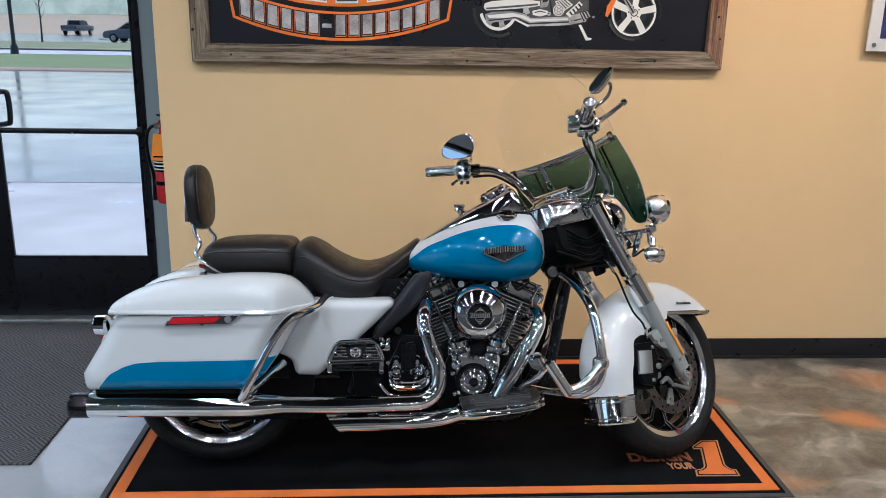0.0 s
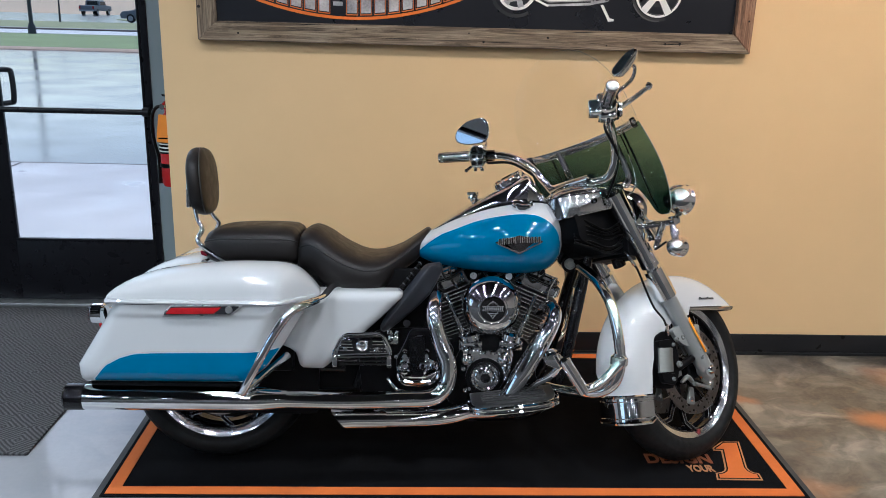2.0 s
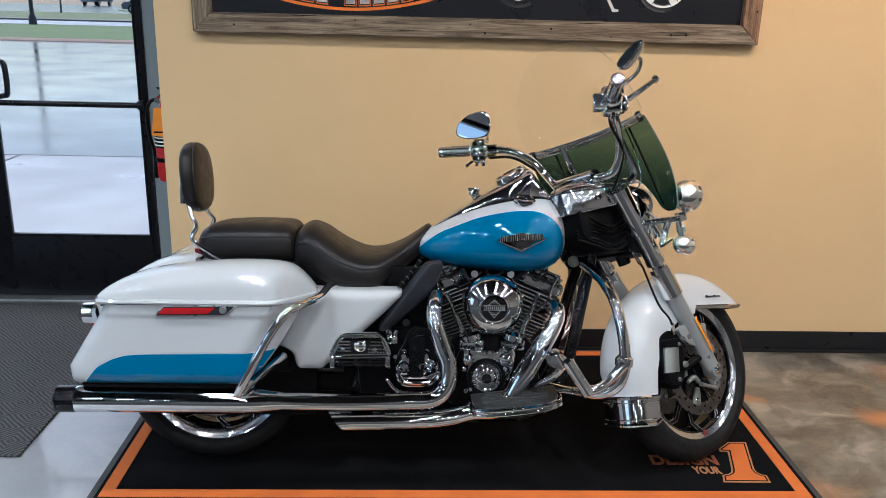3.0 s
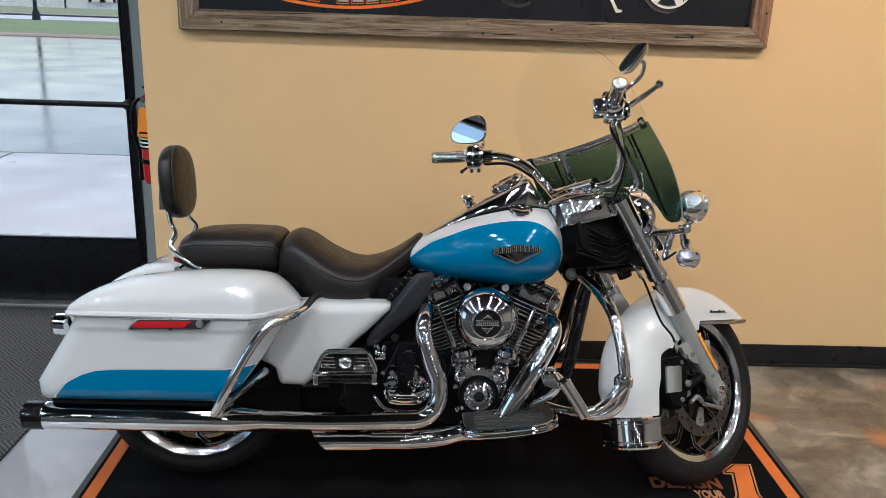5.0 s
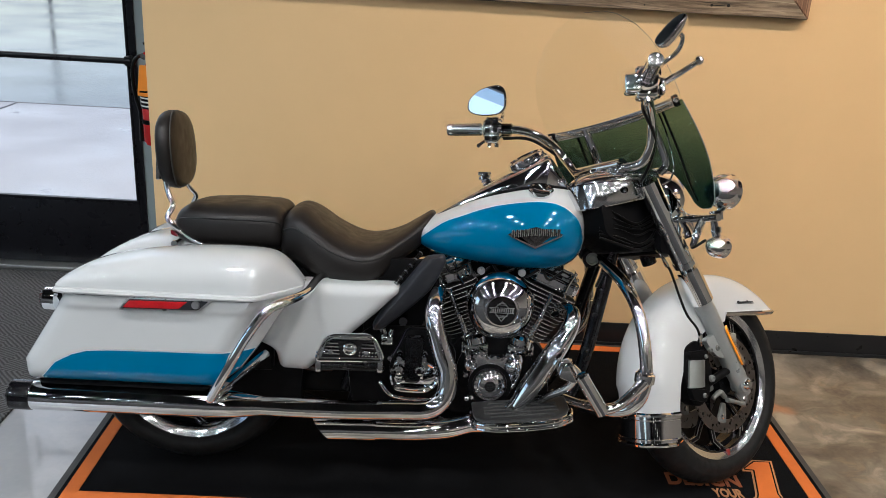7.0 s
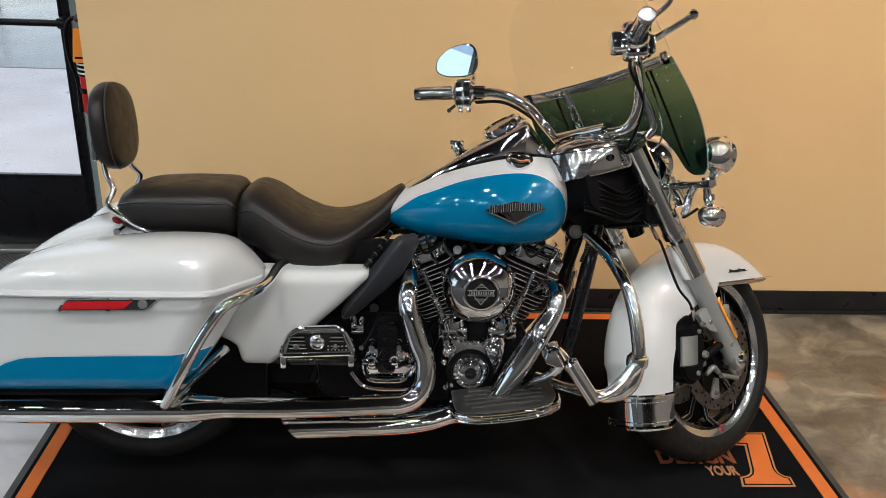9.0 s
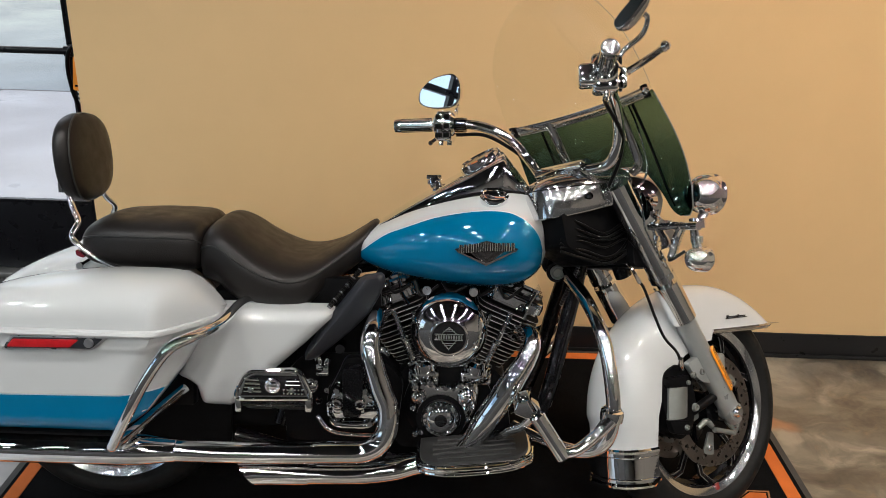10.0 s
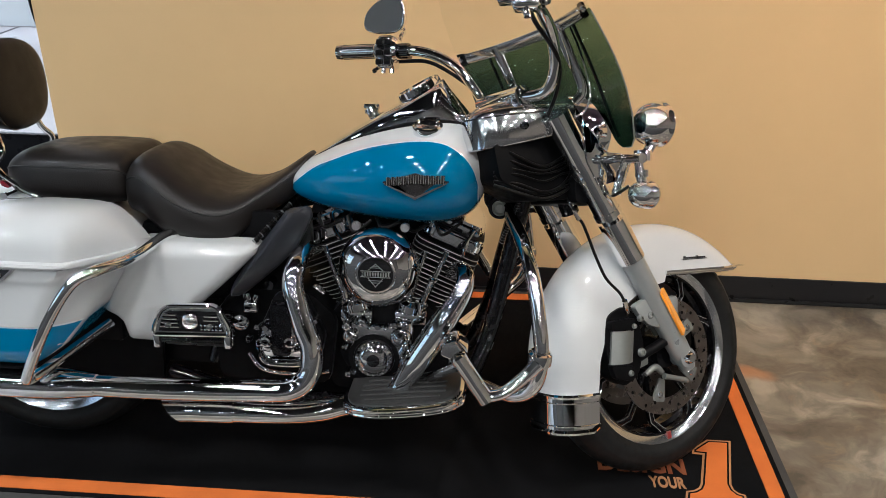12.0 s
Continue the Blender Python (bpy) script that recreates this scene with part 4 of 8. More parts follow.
thing("kerb", slab([(26.1, -0.2), (26.16, -0.02), (26.26, 0.03), (26.55, 0.05), (26.55, -0.2)], -200, 200, "x", 0.0), KERB, "low brownish concrete kerb", "kerb", kind="structure")
thing("lawn", box(-200, 200, 26.5, 36.6, -0.4, 0.05), GRASS, "green strip of wet lawn", "lawn", kind="structure")
thing("path", box(-200, 200, 36.6, 41.0, -0.4, 0.06), CONCRETE, "pale wet path across the lawn", "path", kind="structure")
thing("kerb", box(-200, 200, 41.0, 41.7, -0.3, 0.14, 0.03), WET_KERB, "dark wet kerb", "kerb", kind="structure")
thing("verge", box(-200, 200, 41.7, 60.0, -1.0, -0.02), VERGE, "rough wet grass verge", "lawn", kind="structure")
thing("far_road", slab([(60.0, -1.2), (60.0, -0.12), (122.0, -0.45), (122.0, -1.2)], -300, 300, "x", 0.0), ASPHALT, "wet road beyond the lawn", "road", kind="structure")
thing("traffic_island", slab([(-21 + 6.5 * math.cos(radians(a)), 81 + 7 * math.sin(radians(a))) for a in range(0, 360, 15)], -0.6, -0.17, "z", 0.0), VERGE, "grassy island beside the wet road", "lawn", kind="structure")


def hillside():
    bm = bmesh.new()
    xs, ys = np.linspace(-320, 260, 60), np.linspace(118, 420, 22)
    vs = [[bm.verts.new((x, y, -0.44 + 2.4 * ((y - 118) / 100) ** 1.1 + 0.6 * noise.noise(Vector((x * 0.02, y * 0.02, 0))))) for x in xs] for y in ys]
    for a, b in zip(vs, vs[1:]):
        for i in range(len(xs) - 1):
            bm.faces.new((a[i], a[i + 1], b[i + 1], b[i]))
    return bm


thing("field", hillside(), DRY_FIELD, "brown dry field rising behind the road", "field", kind="structure")


def hazed_backdrop():
    """Pale woods far behind the field, their rain haze painted as a glowing colour."""
    m = bpy.data.materials.new("glowing_haze_woods")
    m.use_nodes = True
    nt = m.node_tree
    nt.nodes.remove(nt.nodes["Principled BSDF"])
    co = nt.nodes.new("ShaderNodeTexCoord")
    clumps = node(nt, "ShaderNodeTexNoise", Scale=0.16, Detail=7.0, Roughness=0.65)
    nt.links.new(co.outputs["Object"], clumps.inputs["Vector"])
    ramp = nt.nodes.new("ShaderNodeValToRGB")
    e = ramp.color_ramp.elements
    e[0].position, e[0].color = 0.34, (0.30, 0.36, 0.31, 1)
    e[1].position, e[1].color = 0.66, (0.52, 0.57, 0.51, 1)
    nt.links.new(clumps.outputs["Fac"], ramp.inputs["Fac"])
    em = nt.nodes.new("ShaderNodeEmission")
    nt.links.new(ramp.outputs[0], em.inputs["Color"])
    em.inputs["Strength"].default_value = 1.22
    nt.links.new(em.outputs[0], nt.nodes["Material Output"].inputs["Surface"])
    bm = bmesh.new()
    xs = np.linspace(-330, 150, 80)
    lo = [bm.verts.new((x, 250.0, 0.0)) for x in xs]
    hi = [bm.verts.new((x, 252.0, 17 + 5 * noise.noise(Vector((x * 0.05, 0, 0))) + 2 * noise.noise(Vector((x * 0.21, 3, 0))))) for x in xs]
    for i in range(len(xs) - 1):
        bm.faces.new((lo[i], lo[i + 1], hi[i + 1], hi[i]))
    return thing("backdrop", bm, m, "glowing backdrop of pale grey-green woods with the rain haze painted in", "trees", kind="structure")


hazed_backdrop()

pole = thing("street_lamp", joined(tube([(0, 0, 0), (0, 0, 9.0)], [0.085, 0.06], seg=12, straight=True)), POLE, "dark metal lamp pole on the lawn", "street lamp", pose(-16.0, 36.3, 0.05))
part("base", lathe([(0.0001, 0), (0.17, 0), (0.15, 0.30), (0.10, 0.42), (0.0001, 0.42)], (0, 0, 0), (0, 0, 1), 16), POLE, pole, "thick pole base")
part("lamp_head", box(-0.2, 0.7, -0.18, 0.18, 8.9, 9.05, 0.03), POLE, pole)
sap = thing("young_tree", tube([(0, 0, 0), (0.03, 0, 1.6), (0.0, 0.05, 3.4)], [0.07, 0.05, 0.02], seg=8), POLE, "thin bare young tree on the lawn", "tree", pose(-23.9, 58.5, -0.02))
for k in range(9):
    a = k * 2.4
    z = 1.5 + k * 0.2
    part("limb", tube([(0.02, 0.02, z), (0.25 * math.cos(a), 0.25 * math.sin(a), z + 0.35), (0.45 * math.cos(a), 0.45 * math.sin(a), z + 0.9)], [0.02, 0.014, 0.005], seg=5, per=3), POLE, sap)


def car_wheel(car, x, y, r):
    w = part("wheel", lathe([(0.0001, -0.12), (r * 0.94, -0.12), (r, -0.05), (r, 0.05), (r * 0.94, 0.12), (0.0001, 0.12)], (x, y, r), (0, 1, 0), 20), RUBBER, car)
    side = 1 if y > 0 else -1
    part("rim", lathe([(0.0001, 0.0), (r * 0.62, 0.0), (r * 0.6, 0.02), (0.0001, 0.03)], (x, y + side * 0.115, r), (0, side, 0), 16), ALLOY, w)


def pickup():
    """A dark pickup truck driving away on the far road."""
    car = empty_thing("pickup_truck", "dark pickup truck on the wet road", "truck", pose(-40.4, 110.0, -0.40, 0, 0, 88))
    part("body", slab([(-2.75, 0.55), (2.7, 0.55), (2.78, 0.95), (2.6, 1.14), (1.25, 1.22), (-2.72, 1.2)], -0.96, 0.96, "y", 0.05), CAR_HAZED, car)
    part("cab", loft([[(x1, -h1, z), (x1, h1, z), (x0, h0, z), (x0, -h0, z)] for x0, x1, h0, h1, z in ((-0.95, 1.3, 0.92, 0.92, 1.18), (-0.85, 0.75, 0.78, 0.78, 1.80), (-0.75, 0.6, 0.7, 0.7, 1.86))]), CAR_HAZED, car)
    part("rear_window", slab([(-0.70, 1.27), (0.70, 1.27), (0.64, 1.72), (-0.64, 1.72)], 0.935, 0.95, "x", 0.0), CAR_GLASS, car, turn=Matrix.Rotation(radians(180), 4, "Z"))
    for side in (-1, 1):
        part("side_window", slab([(1.05, 1.25), (0.68, 1.70), (-0.68, 1.70), (-0.78, 1.25)], side * 0.93 - 0.012, side * 0.93 + 0.012, "y", 0.0), CAR_GLASS, car)
        part("tail_lamp", box(-2.80, -2.74, side * 0.84 - 0.09, side * 0.84 + 0.09, 0.80, 1.12), CAR_RED, car)
        for x in (-1.75, 1.75):
            car_wheel(car, x, side * 0.86, 0.40)
    part("bumper", box(-2.92, -2.74, -0.9, 0.9, 0.5, 0.68, 0.03), ALLOY, car, "bright rear bumper")
    return car


pickup()


def sport_utility():
    """A dark estate-backed car passing on the far road."""
    car = empty_thing("dark_car", "dark high-backed car on the wet road", "car", pose(-20.2, 67.0, -0.157, 0, 0, 171))
    part("body", slab([(-2.25, 0.32), (2.2, 0.32), (2.28, 0.66), (2.05, 0.86), (1.05, 0.98), (-2.28, 1.0), (-2.32, 0.6)], -0.9, 0.9, "y", 0.07), CAR_HAZED, car)
    part("cab", loft([[(x1, -h, z), (x1, h, z), (x0, h, z), (x0, -h, z)] for x0, x1, h, z in ((-2.24, 1.15, 0.86, 0.97), (-1.95, 0.35, 0.70, 1.50), (-1.75, 0.2, 0.62, 1.58))]), CAR_HAZED, car)
    for side in (-1, 1):
        part("side_window", slab([(0.85, 1.04), (0.30, 1.42), (-1.75, 1.44), (-1.95, 1.04)], side * 0.83 - 0.03, side * 0.83 + 0.03, "y", 0.0), CAR_GLASS, car)
        part("tail_lamp", box(-2.30, -2.18, side * 0.80 - 0.1, side * 0.80 + 0.105, 0.85, 1.15), CAR_RED, car)
        for x in (-1.40, 1.40):
            car_wheel(car, x, side * 0.80, 0.34)
    return car


sport_utility()

# ---- the motorcycle ----
bike = empty_thing("motorcycle", "white and teal touring motorcycle with chrome engine, leaning on its stand", "motorcycle", pose(-0.59, 2.62, 0.0, -9, 0, 0))
AXIS_AT = Vector((1.641, 0, 0.316))
AXIS = Vector((-math.sin(radians(26)), 0, math.cos(radians(26))))
STEER = Matrix.Translation(AXIS_AT) @ Matrix.Rotation(radians(36), 4, AXIS) @ Matrix.Translation(-AXIS_AT)


def sections(xs, tops, bots, halfs, n=40, power=2.4, x_at=None, centre=0.0):
    """Rings across the machine: a rounded section at each station."""
    rings = []
    for x, t, b, w in zip(xs, tops, bots, halfs):
        c, h = (t + b) / 2, (t - b) / 2
        r = []
        for a in np.linspace(0, 2 * math.pi, n, endpoint=False):
            ca, sa = math.cos(a), math.sin(a)
            r.append((x, centre - math.copysign(abs(ca) ** (2 / power), ca) * w, c + math.copysign(abs(sa) ** (2 / power), sa) * h))
        rings.append(r)
    return rings


def smooth_rows(rows, n):
    """Rows (x, a, b, c...) made denser by a smooth curve."""
    pts = np.array(rows, float)
    s = np.linspace(0, len(rows) - 1, n)
    out = []
    for k in s:
        i = min(int(k), len(rows) - 2)
        t = k - i
        p0, p1, p2, p3 = pts[max(i - 1, 0)], pts[i], pts[i + 1], pts[min(i + 2, len(rows) - 1)]
        out.append(0.5 * (2 * p1 + (p2 - p0) * t + (2 * p0 - 5 * p1 + 4 * p2 - p3) * t * t + (3 * p1 - p0 - 3 * p2 + p3) * t ** 3))
    return out


# -- fuel tank: rows of x, top, bottom, half width
TANK = [(0.688, 0.732, 0.690, 0.060), (0.712, 0.757, 0.675, 0.095), (0.76, 0.788, 0.659, 0.130), (0.83, 0.824, 0.646, 0.168), (0.92, 0.857, 0.635, 0.198), (1.00, 0.876, 0.630, 0.212),
        (1.07, 0.884, 0.633, 0.212), (1.12, 0.877, 0.648, 0.198), (1.152, 0.855, 0.675, 0.165), (1.168, 0.815, 0.712, 0.115), (1.172, 0.780, 0.740, 0.060)]


def tank_at(x):
    rows = tank_rows
    return [float(np.interp(x, [r[0] for r in rows], [r[k] for r in rows])) for k in (1, 2, 3)]


def tank_point(x, h, lift=0.0):
    """The right flank of the tank at a station and a height."""
    t, b, w = tank_at(x)
    c, hh = (t + b) / 2, (t - b) / 2
    s = max(-1.0, min(1.0, (h - c) / hh))
    return (x, -(w * (1 - abs(s) ** 2.4) ** (1 / 2.4) + lift), h)


tank_rows = smooth_rows(TANK, 60)
tank = part("fuel_tank", loft(sections(*zip(*tank_rows), n=56)), WHITE, bike, "white teardrop tank with a teal flank panel", 60)


def flank_panel(sign, edge, lift, x0, x1, inset):
    """The teal flank: from the tank's underside up to a bowed line, laid just proud of the white."""
    rings = []
    for x in np.linspace(x0, x1, 70):
        t, b, w = tank_at(x)
        c, hh = (t + b) / 2, (t - b) / 2
        up = min(edge(x) - inset, t - 0.004)
        lo = b + 0.002
        ring = []
        s1, s0 = (up - c) / hh, (lo - c) / hh
        for k in np.linspace(math.asin(max(-1, s0)), math.asin(min(1, max(s1, s0 + 0.01))), 26):
            s = math.sin(k)
            wy = w * max(0.0, 1 - abs(s) ** 2.4) ** (1 / 2.4)
            n = Vector((0, wy / w ** 2, (s * hh) / hh ** 2)).normalized()
            ring.append((x, sign * (wy + lift * max(n.y, 0.2)), c + s * hh + lift * n.z))
        rings.append(ring)
    bm = loft(rings, closed=False)
    return bm


PANEL_X = [0.688, 0.72, 0.76, 0.80, 0.88, 0.96, 1.03, 1.08, 1.12, 1.145, 1.160]
PANEL_H = [0.706, 0.735, 0.765, 0.785, 0.818, 0.838, 0.846, 0.840, 0.815, 0.775, 0.705]
edge_rows = smooth_rows(list(zip(PANEL_X, PANEL_H)), 60)


def panel_edge(x):
    return float(np.interp(x, [r[0] for r in edge_rows], [r[1] for r in edge_rows]))


for sign in (-1, 1):
    part("pinstripe", flank_panel(sign, panel_edge, 0.0010, 0.6915, 1.1595, 0.0), PINSTRIPE, tank, "thin silver line round the teal", 80)
    part("flank_panel", flank_panel(sign, panel_edge, 0.0018, 0.694, 1.157, 0.0025), TEAL, tank, "glossy teal panel", 80)

# badge: plain bars over a winged shape
bx, bz = 1.012, 0.752


def on_flank(pts, lift, thick):
    bm = slab(pts, 0.0, thick, "y", 0.0)
    for v in bm.verts:
        base = tank_point(v.co.x, v.co.z)
        v.co.y = base[1] - lift - (thick - v.co.y if v.co.y < thick * 0.5 else 0.0)
    return bm


badge = part("badge", on_flank(rounded([(bx - 0.078, bz + 0.004), (bx - 0.030, bz - 0.002), (bx - 0.042, bz + 0.002), (bx, bz - 0.030), (bx + 0.042, bz + 0.006), (bx + 0.078, bz + 0.012), (bx + 0.03, bz + 0.022), (bx, bz + 0.030), (bx - 0.03, bz + 0.020)], 0.004, 2), 0.002, 0.006), BADGE_BLACK, tank, "black winged badge with a chrome rim")
for i in range(12):
    x0 = bx - 0.066 + i * 0.0112
    dz = 0.012 - abs(i - 5.5) * 0.0008 + (x0 - bx) * 0.08
    part("badge_bar", on_flank([(x0, bz + dz - 0.004), (x0 + 0.0085, bz + dz - 0.004), (x0 + 0.0085, bz + dz + 0.015), (x0, bz + dz + 0.015)], 0.009, 0.004), BADGE_BLACK, badge)
    for u in (0.0, 0.0064):
        part("bar_edge", on_flank([(x0 + u, bz + dz - 0.004), (x0 + u + 0.0011, bz + dz - 0.004), (x0 + u + 0.0011, bz + dz + 0.015), (x0 + u, bz + dz + 0.015)], 0.012, 0.003), CALIPER_SILVER, badge)
part("badge_shield", on_flank([(bx - 0.02, bz + 0.002), (bx, bz - 0.014), (bx + 0.02, bz + 0.002), (bx, bz + 0.010)], 0.008, 0.003), BADGE_BLACK, badge)
for k in (-1, 1):
    part("badge_rim", on_flank([(bx + k * 0.070, bz + 0.004 + k * 0.004), (bx + k * 0.073, bz + 0.0085 + k * 0.004), (bx, bz - 0.0235), (bx, bz - 0.0300)][::k], 0.010, 0.003), CHROME, badge, "bright rim")

# filler cap, console, speedometer
part("filler_cap", lathe([(0.0001, 0.011), (0.022, 0.012), (0.028, 0.010), (0.031, 0.012), (0.035, 0.009), (0.036, 0.003), (0.034, -0.01)], (1.03, -0.125, 0.868), (0.0, -0.30, 1), 32), CHROME, tank, "round chrome filler cap")
part("filler_cap", lathe([(0.0001, 0.011), (0.022, 0.012), (0.028, 0.010), (0.031, 0.012), (0.035, 0.009), (0.036, 0.003), (0.034, -0.01)], (1.03, 0.125, 0.868), (0.0, 0.30, 1), 32), CHROME, tank)
CONSOLE = [(0.705, 0.752, 0.730, 0.020), (0.76, 0.792, 0.735, 0.046), (0.82, 0.833, 0.76, 0.060), (0.90, 0.883, 0.79, 0.076), (0.965, 0.920, 0.81, 0.088), (1.01, 0.948, 0.82, 0.091), (1.047, 0.968, 0.83, 0.091), (1.062, 0.962, 0.83, 0.089), (1.10, 0.915, 0.83, 0.084), (1.135, 0.868, 0.82, 0.076), (1.15, 0.845, 0.81, 0.060)]
console = part("console", loft(sections(*zip(*smooth_rows(CONSOLE, 36)), n=40, power=3.4)), CHROME, bike, "chrome console along the tank with a speedometer", 60)
for s in (-1, 1):
    part("console_trim", tube([(x, s * (w - 0.001), float(np.interp(x, [0.71, 0.76, 0.812, 0.923, 0.986, 1.061, 1.128, 1.15], [0.742, 0.782, 0.809, 0.856, 0.873, 0.881, 0.873, 0.85]))) for x, t, b, w in CONSOLE[:-1]], 0.0048, seg=8), SATIN_BLACK, console, "black rubber trim against the tank")
part("speedometer", lathe([(0.0001, 0.014), (0.046, 0.014), (0.051, 0.019), (0.056, 0.016), (0.058, 0.006), (0.056, -0.03)], (1.000, 0, 0.938), (-0.5, 0, 0.87), 40), CHROME, console, "round speedometer with a chrome rim")
part("speedometer_face", lathe([(0.0001, 0.0155), (0.045, 0.0155), (0.045, 0.013), (0.0001, 0.013)], (1.000, 0, 0.938), (-0.5, 0, 0.87), 32), BADGE_BLACK, console)
part("switch_knob", joined(lathe([(0.0001, 0.022), (0.018, 0.022), (0.021, 0.014), (0.016, 0.008), (0.016, 0.0)], (0.885, 0.02, 0.874), (-0.45, 0, 0.9), 24), box(0.858, 0.898, 0.015, 0.025, 0.890, 0.902, 0.003)), CHROME, console, "chrome ignition knob")

# -- seats
RIDER = [(0.300, 0.730, 0.640, 0.110), (0.310, 0.763, 0.628, 0.145), (0.345, 0.783, 0.618, 0.165), (0.39, 0.768, 0.584, 0.186), (0.45, 0.727, 0.570, 0.199), (0.52, 0.697, 0.566, 0.200), (0.58, 0.698, 0.580, 0.182),
         (0.64, 0.722, 0.635, 0.128), (0.69, 0.755, 0.672, 0.088), (0.725, 0.780, 0.712, 0.052), (0.738, 0.777, 0.735, 0.025)]
rider = part("rider_seat", loft(sections(*zip(*smooth_rows(RIDER, 48)), n=44, power=3.0)), LEATHER, bike, "black leather bucket seat", 60)
PILLION = [(-0.006, 0.728, 0.690, 0.080), (0.006, 0.760, 0.668, 0.120), (0.05, 0.780, 0.655, 0.145), (0.13, 0.787, 0.648, 0.158), (0.22, 0.788, 0.648, 0.160), (0.280, 0.784, 0.652, 0.155), (0.303, 0.765, 0.665, 0.140), (0.309, 0.735, 0.690, 0.11)]
pillion = part("passenger_seat", loft(sections(*zip(*smooth_rows(PILLION, 36)), n=44, power=3.2)), LEATHER, bike, "black leather passenger seat", 60)


def seam(rows, f, lift=0.0015, r=0.0022):
    """Piping along a seat's right side at a share f of its height."""
    pts = []
    for x, t, b, w in smooth_rows(rows, 24)[2:-2]:
        c, h = (t + b) / 2, (t - b) / 2
        s = f * 2 - 1
        pts.append((x, -(w * (1 - abs(s) ** 3.0) ** (1 / 3.0) + lift), c + s * h))
    return tube(pts, r, seg=6, per=2)


part("piping", seam(PILLION, 0.72), PIPING, pillion)
part("piping", seam(RIDER, 0.70), PIPING, rider)

# -- sissy bar and backrest
PAD = []
for k in range(25):
    a = 0.5 - 0.5 * math.cos(math.pi * k / 24)
    z = 0.812 + a * 0.222
    w = 0.140 * (1 - abs(2 * a - 1) ** 2.5) ** (1 / 2.5) if 0 < a < 1 else 0.02
    d = 0.032 * (1 - abs(2 * a - 1) ** 3.5) ** (1 / 3.5) if 0 < a < 1 else 0.01
    PAD.append((z, max(w, 0.03), max(d, 0.012), -0.02 - a * 0.018))
rings = []
for z, w, d, x in PAD:
    rings.append([(x + math.copysign(abs(math.cos(t)) ** 0.75, math.cos(t)) * d, math.copysign(abs(math.sin(t)) ** 0.6, math.sin(t)) * w, z) for t in np.linspace(0, 2 * math.pi, 32, endpoint=False)])
sissy = part("sissy_bar", joined(*[tube([(0.115, s * 0.135, 0.655), (0.045, s * 0.135, 0.690), (-0.015, s * 0.130, 0.735), (-0.005, s * 0.115, 0.775), (-0.028, s * 0.095, 0.82), (-0.050, s * 0.085, 0.96)], 0.0075) for s in (-1, 1)],
             box(-0.062, -0.050, -0.09, 0.09, 0.84, 0.99, 0.004)), CHROME, bike, "chrome passenger backrest bar")
part("backrest_pad", loft(rings), LEATHER, sissy, "black leather pad", 60)
part("pad_seam", tube([(x + d * 0.72, w * 0.93 * s, z) for s in (-1,) for z, w, d, x in PAD[1:-1]], 0.0022, seg=6, per=2), PIPING, sissy)
for s in (-1, 1):
    part("side_reflector", slab(rounded([(-0.004, 0.694), (0.014, 0.688), (0.016, 0.693), (0.004, 0.704), (-0.006, 0.708)], 0.004), s * 0.140, s * 0.128, "y", 0.001), DARK_RED, sissy, "dark red reflector behind the bar")
    part("docking_knob", joined(tube([(0.01, s * 0.10, 0.672), (0.01, s * 0.15, 0.672)], 0.006, straight=True), lathe([(0.0001, 0.0), (0.009, 0.0), (0.009, 0.008), (0.0001, 0.008)], (0.01, s * 0.150, 0.672), (0, s, 0), 16)), CHROME, sissy, "chrome docking knob")


# -- saddlebags
def bag_edges(h):
    """Front and back edge of the bag's flank at a height."""
    back = float(np.interp(h, [0.345, 0.36, 0.40, 0.588], [-0.285, -0.302, -0.305, -0.190]))
    front = float(np.interp(h, [0.345, 0.36, 0.393, 0.459, 0.588], [0.175, 0.203, 0.246, 0.294, 0.370]))
    return back, front


def bag_skin(x, h, r=0.045):
    """How far out the flank stands at a place."""
    a, b = bag_edges(h)
    d = max(0.0, min((x - a) * 0.87, (b - x) * 0.55, h - 0.343))
    q = max(0.0, r - d)
    out = 0.432 - r + math.sqrt(max(r * r - q * q, 0.0))
    tilt = (h - 0.588) * 0.055
    ridge = 0.006 / (1 + math.exp(-(h - 0.553) / 0.004)) - 0.006
    chamfer = 1.25 * max(0.0, x - (b - 0.085)) * min(1.0, max(0.0, (h - 0.40) / 0.15))
    return out + tilt + ridge - chamfer


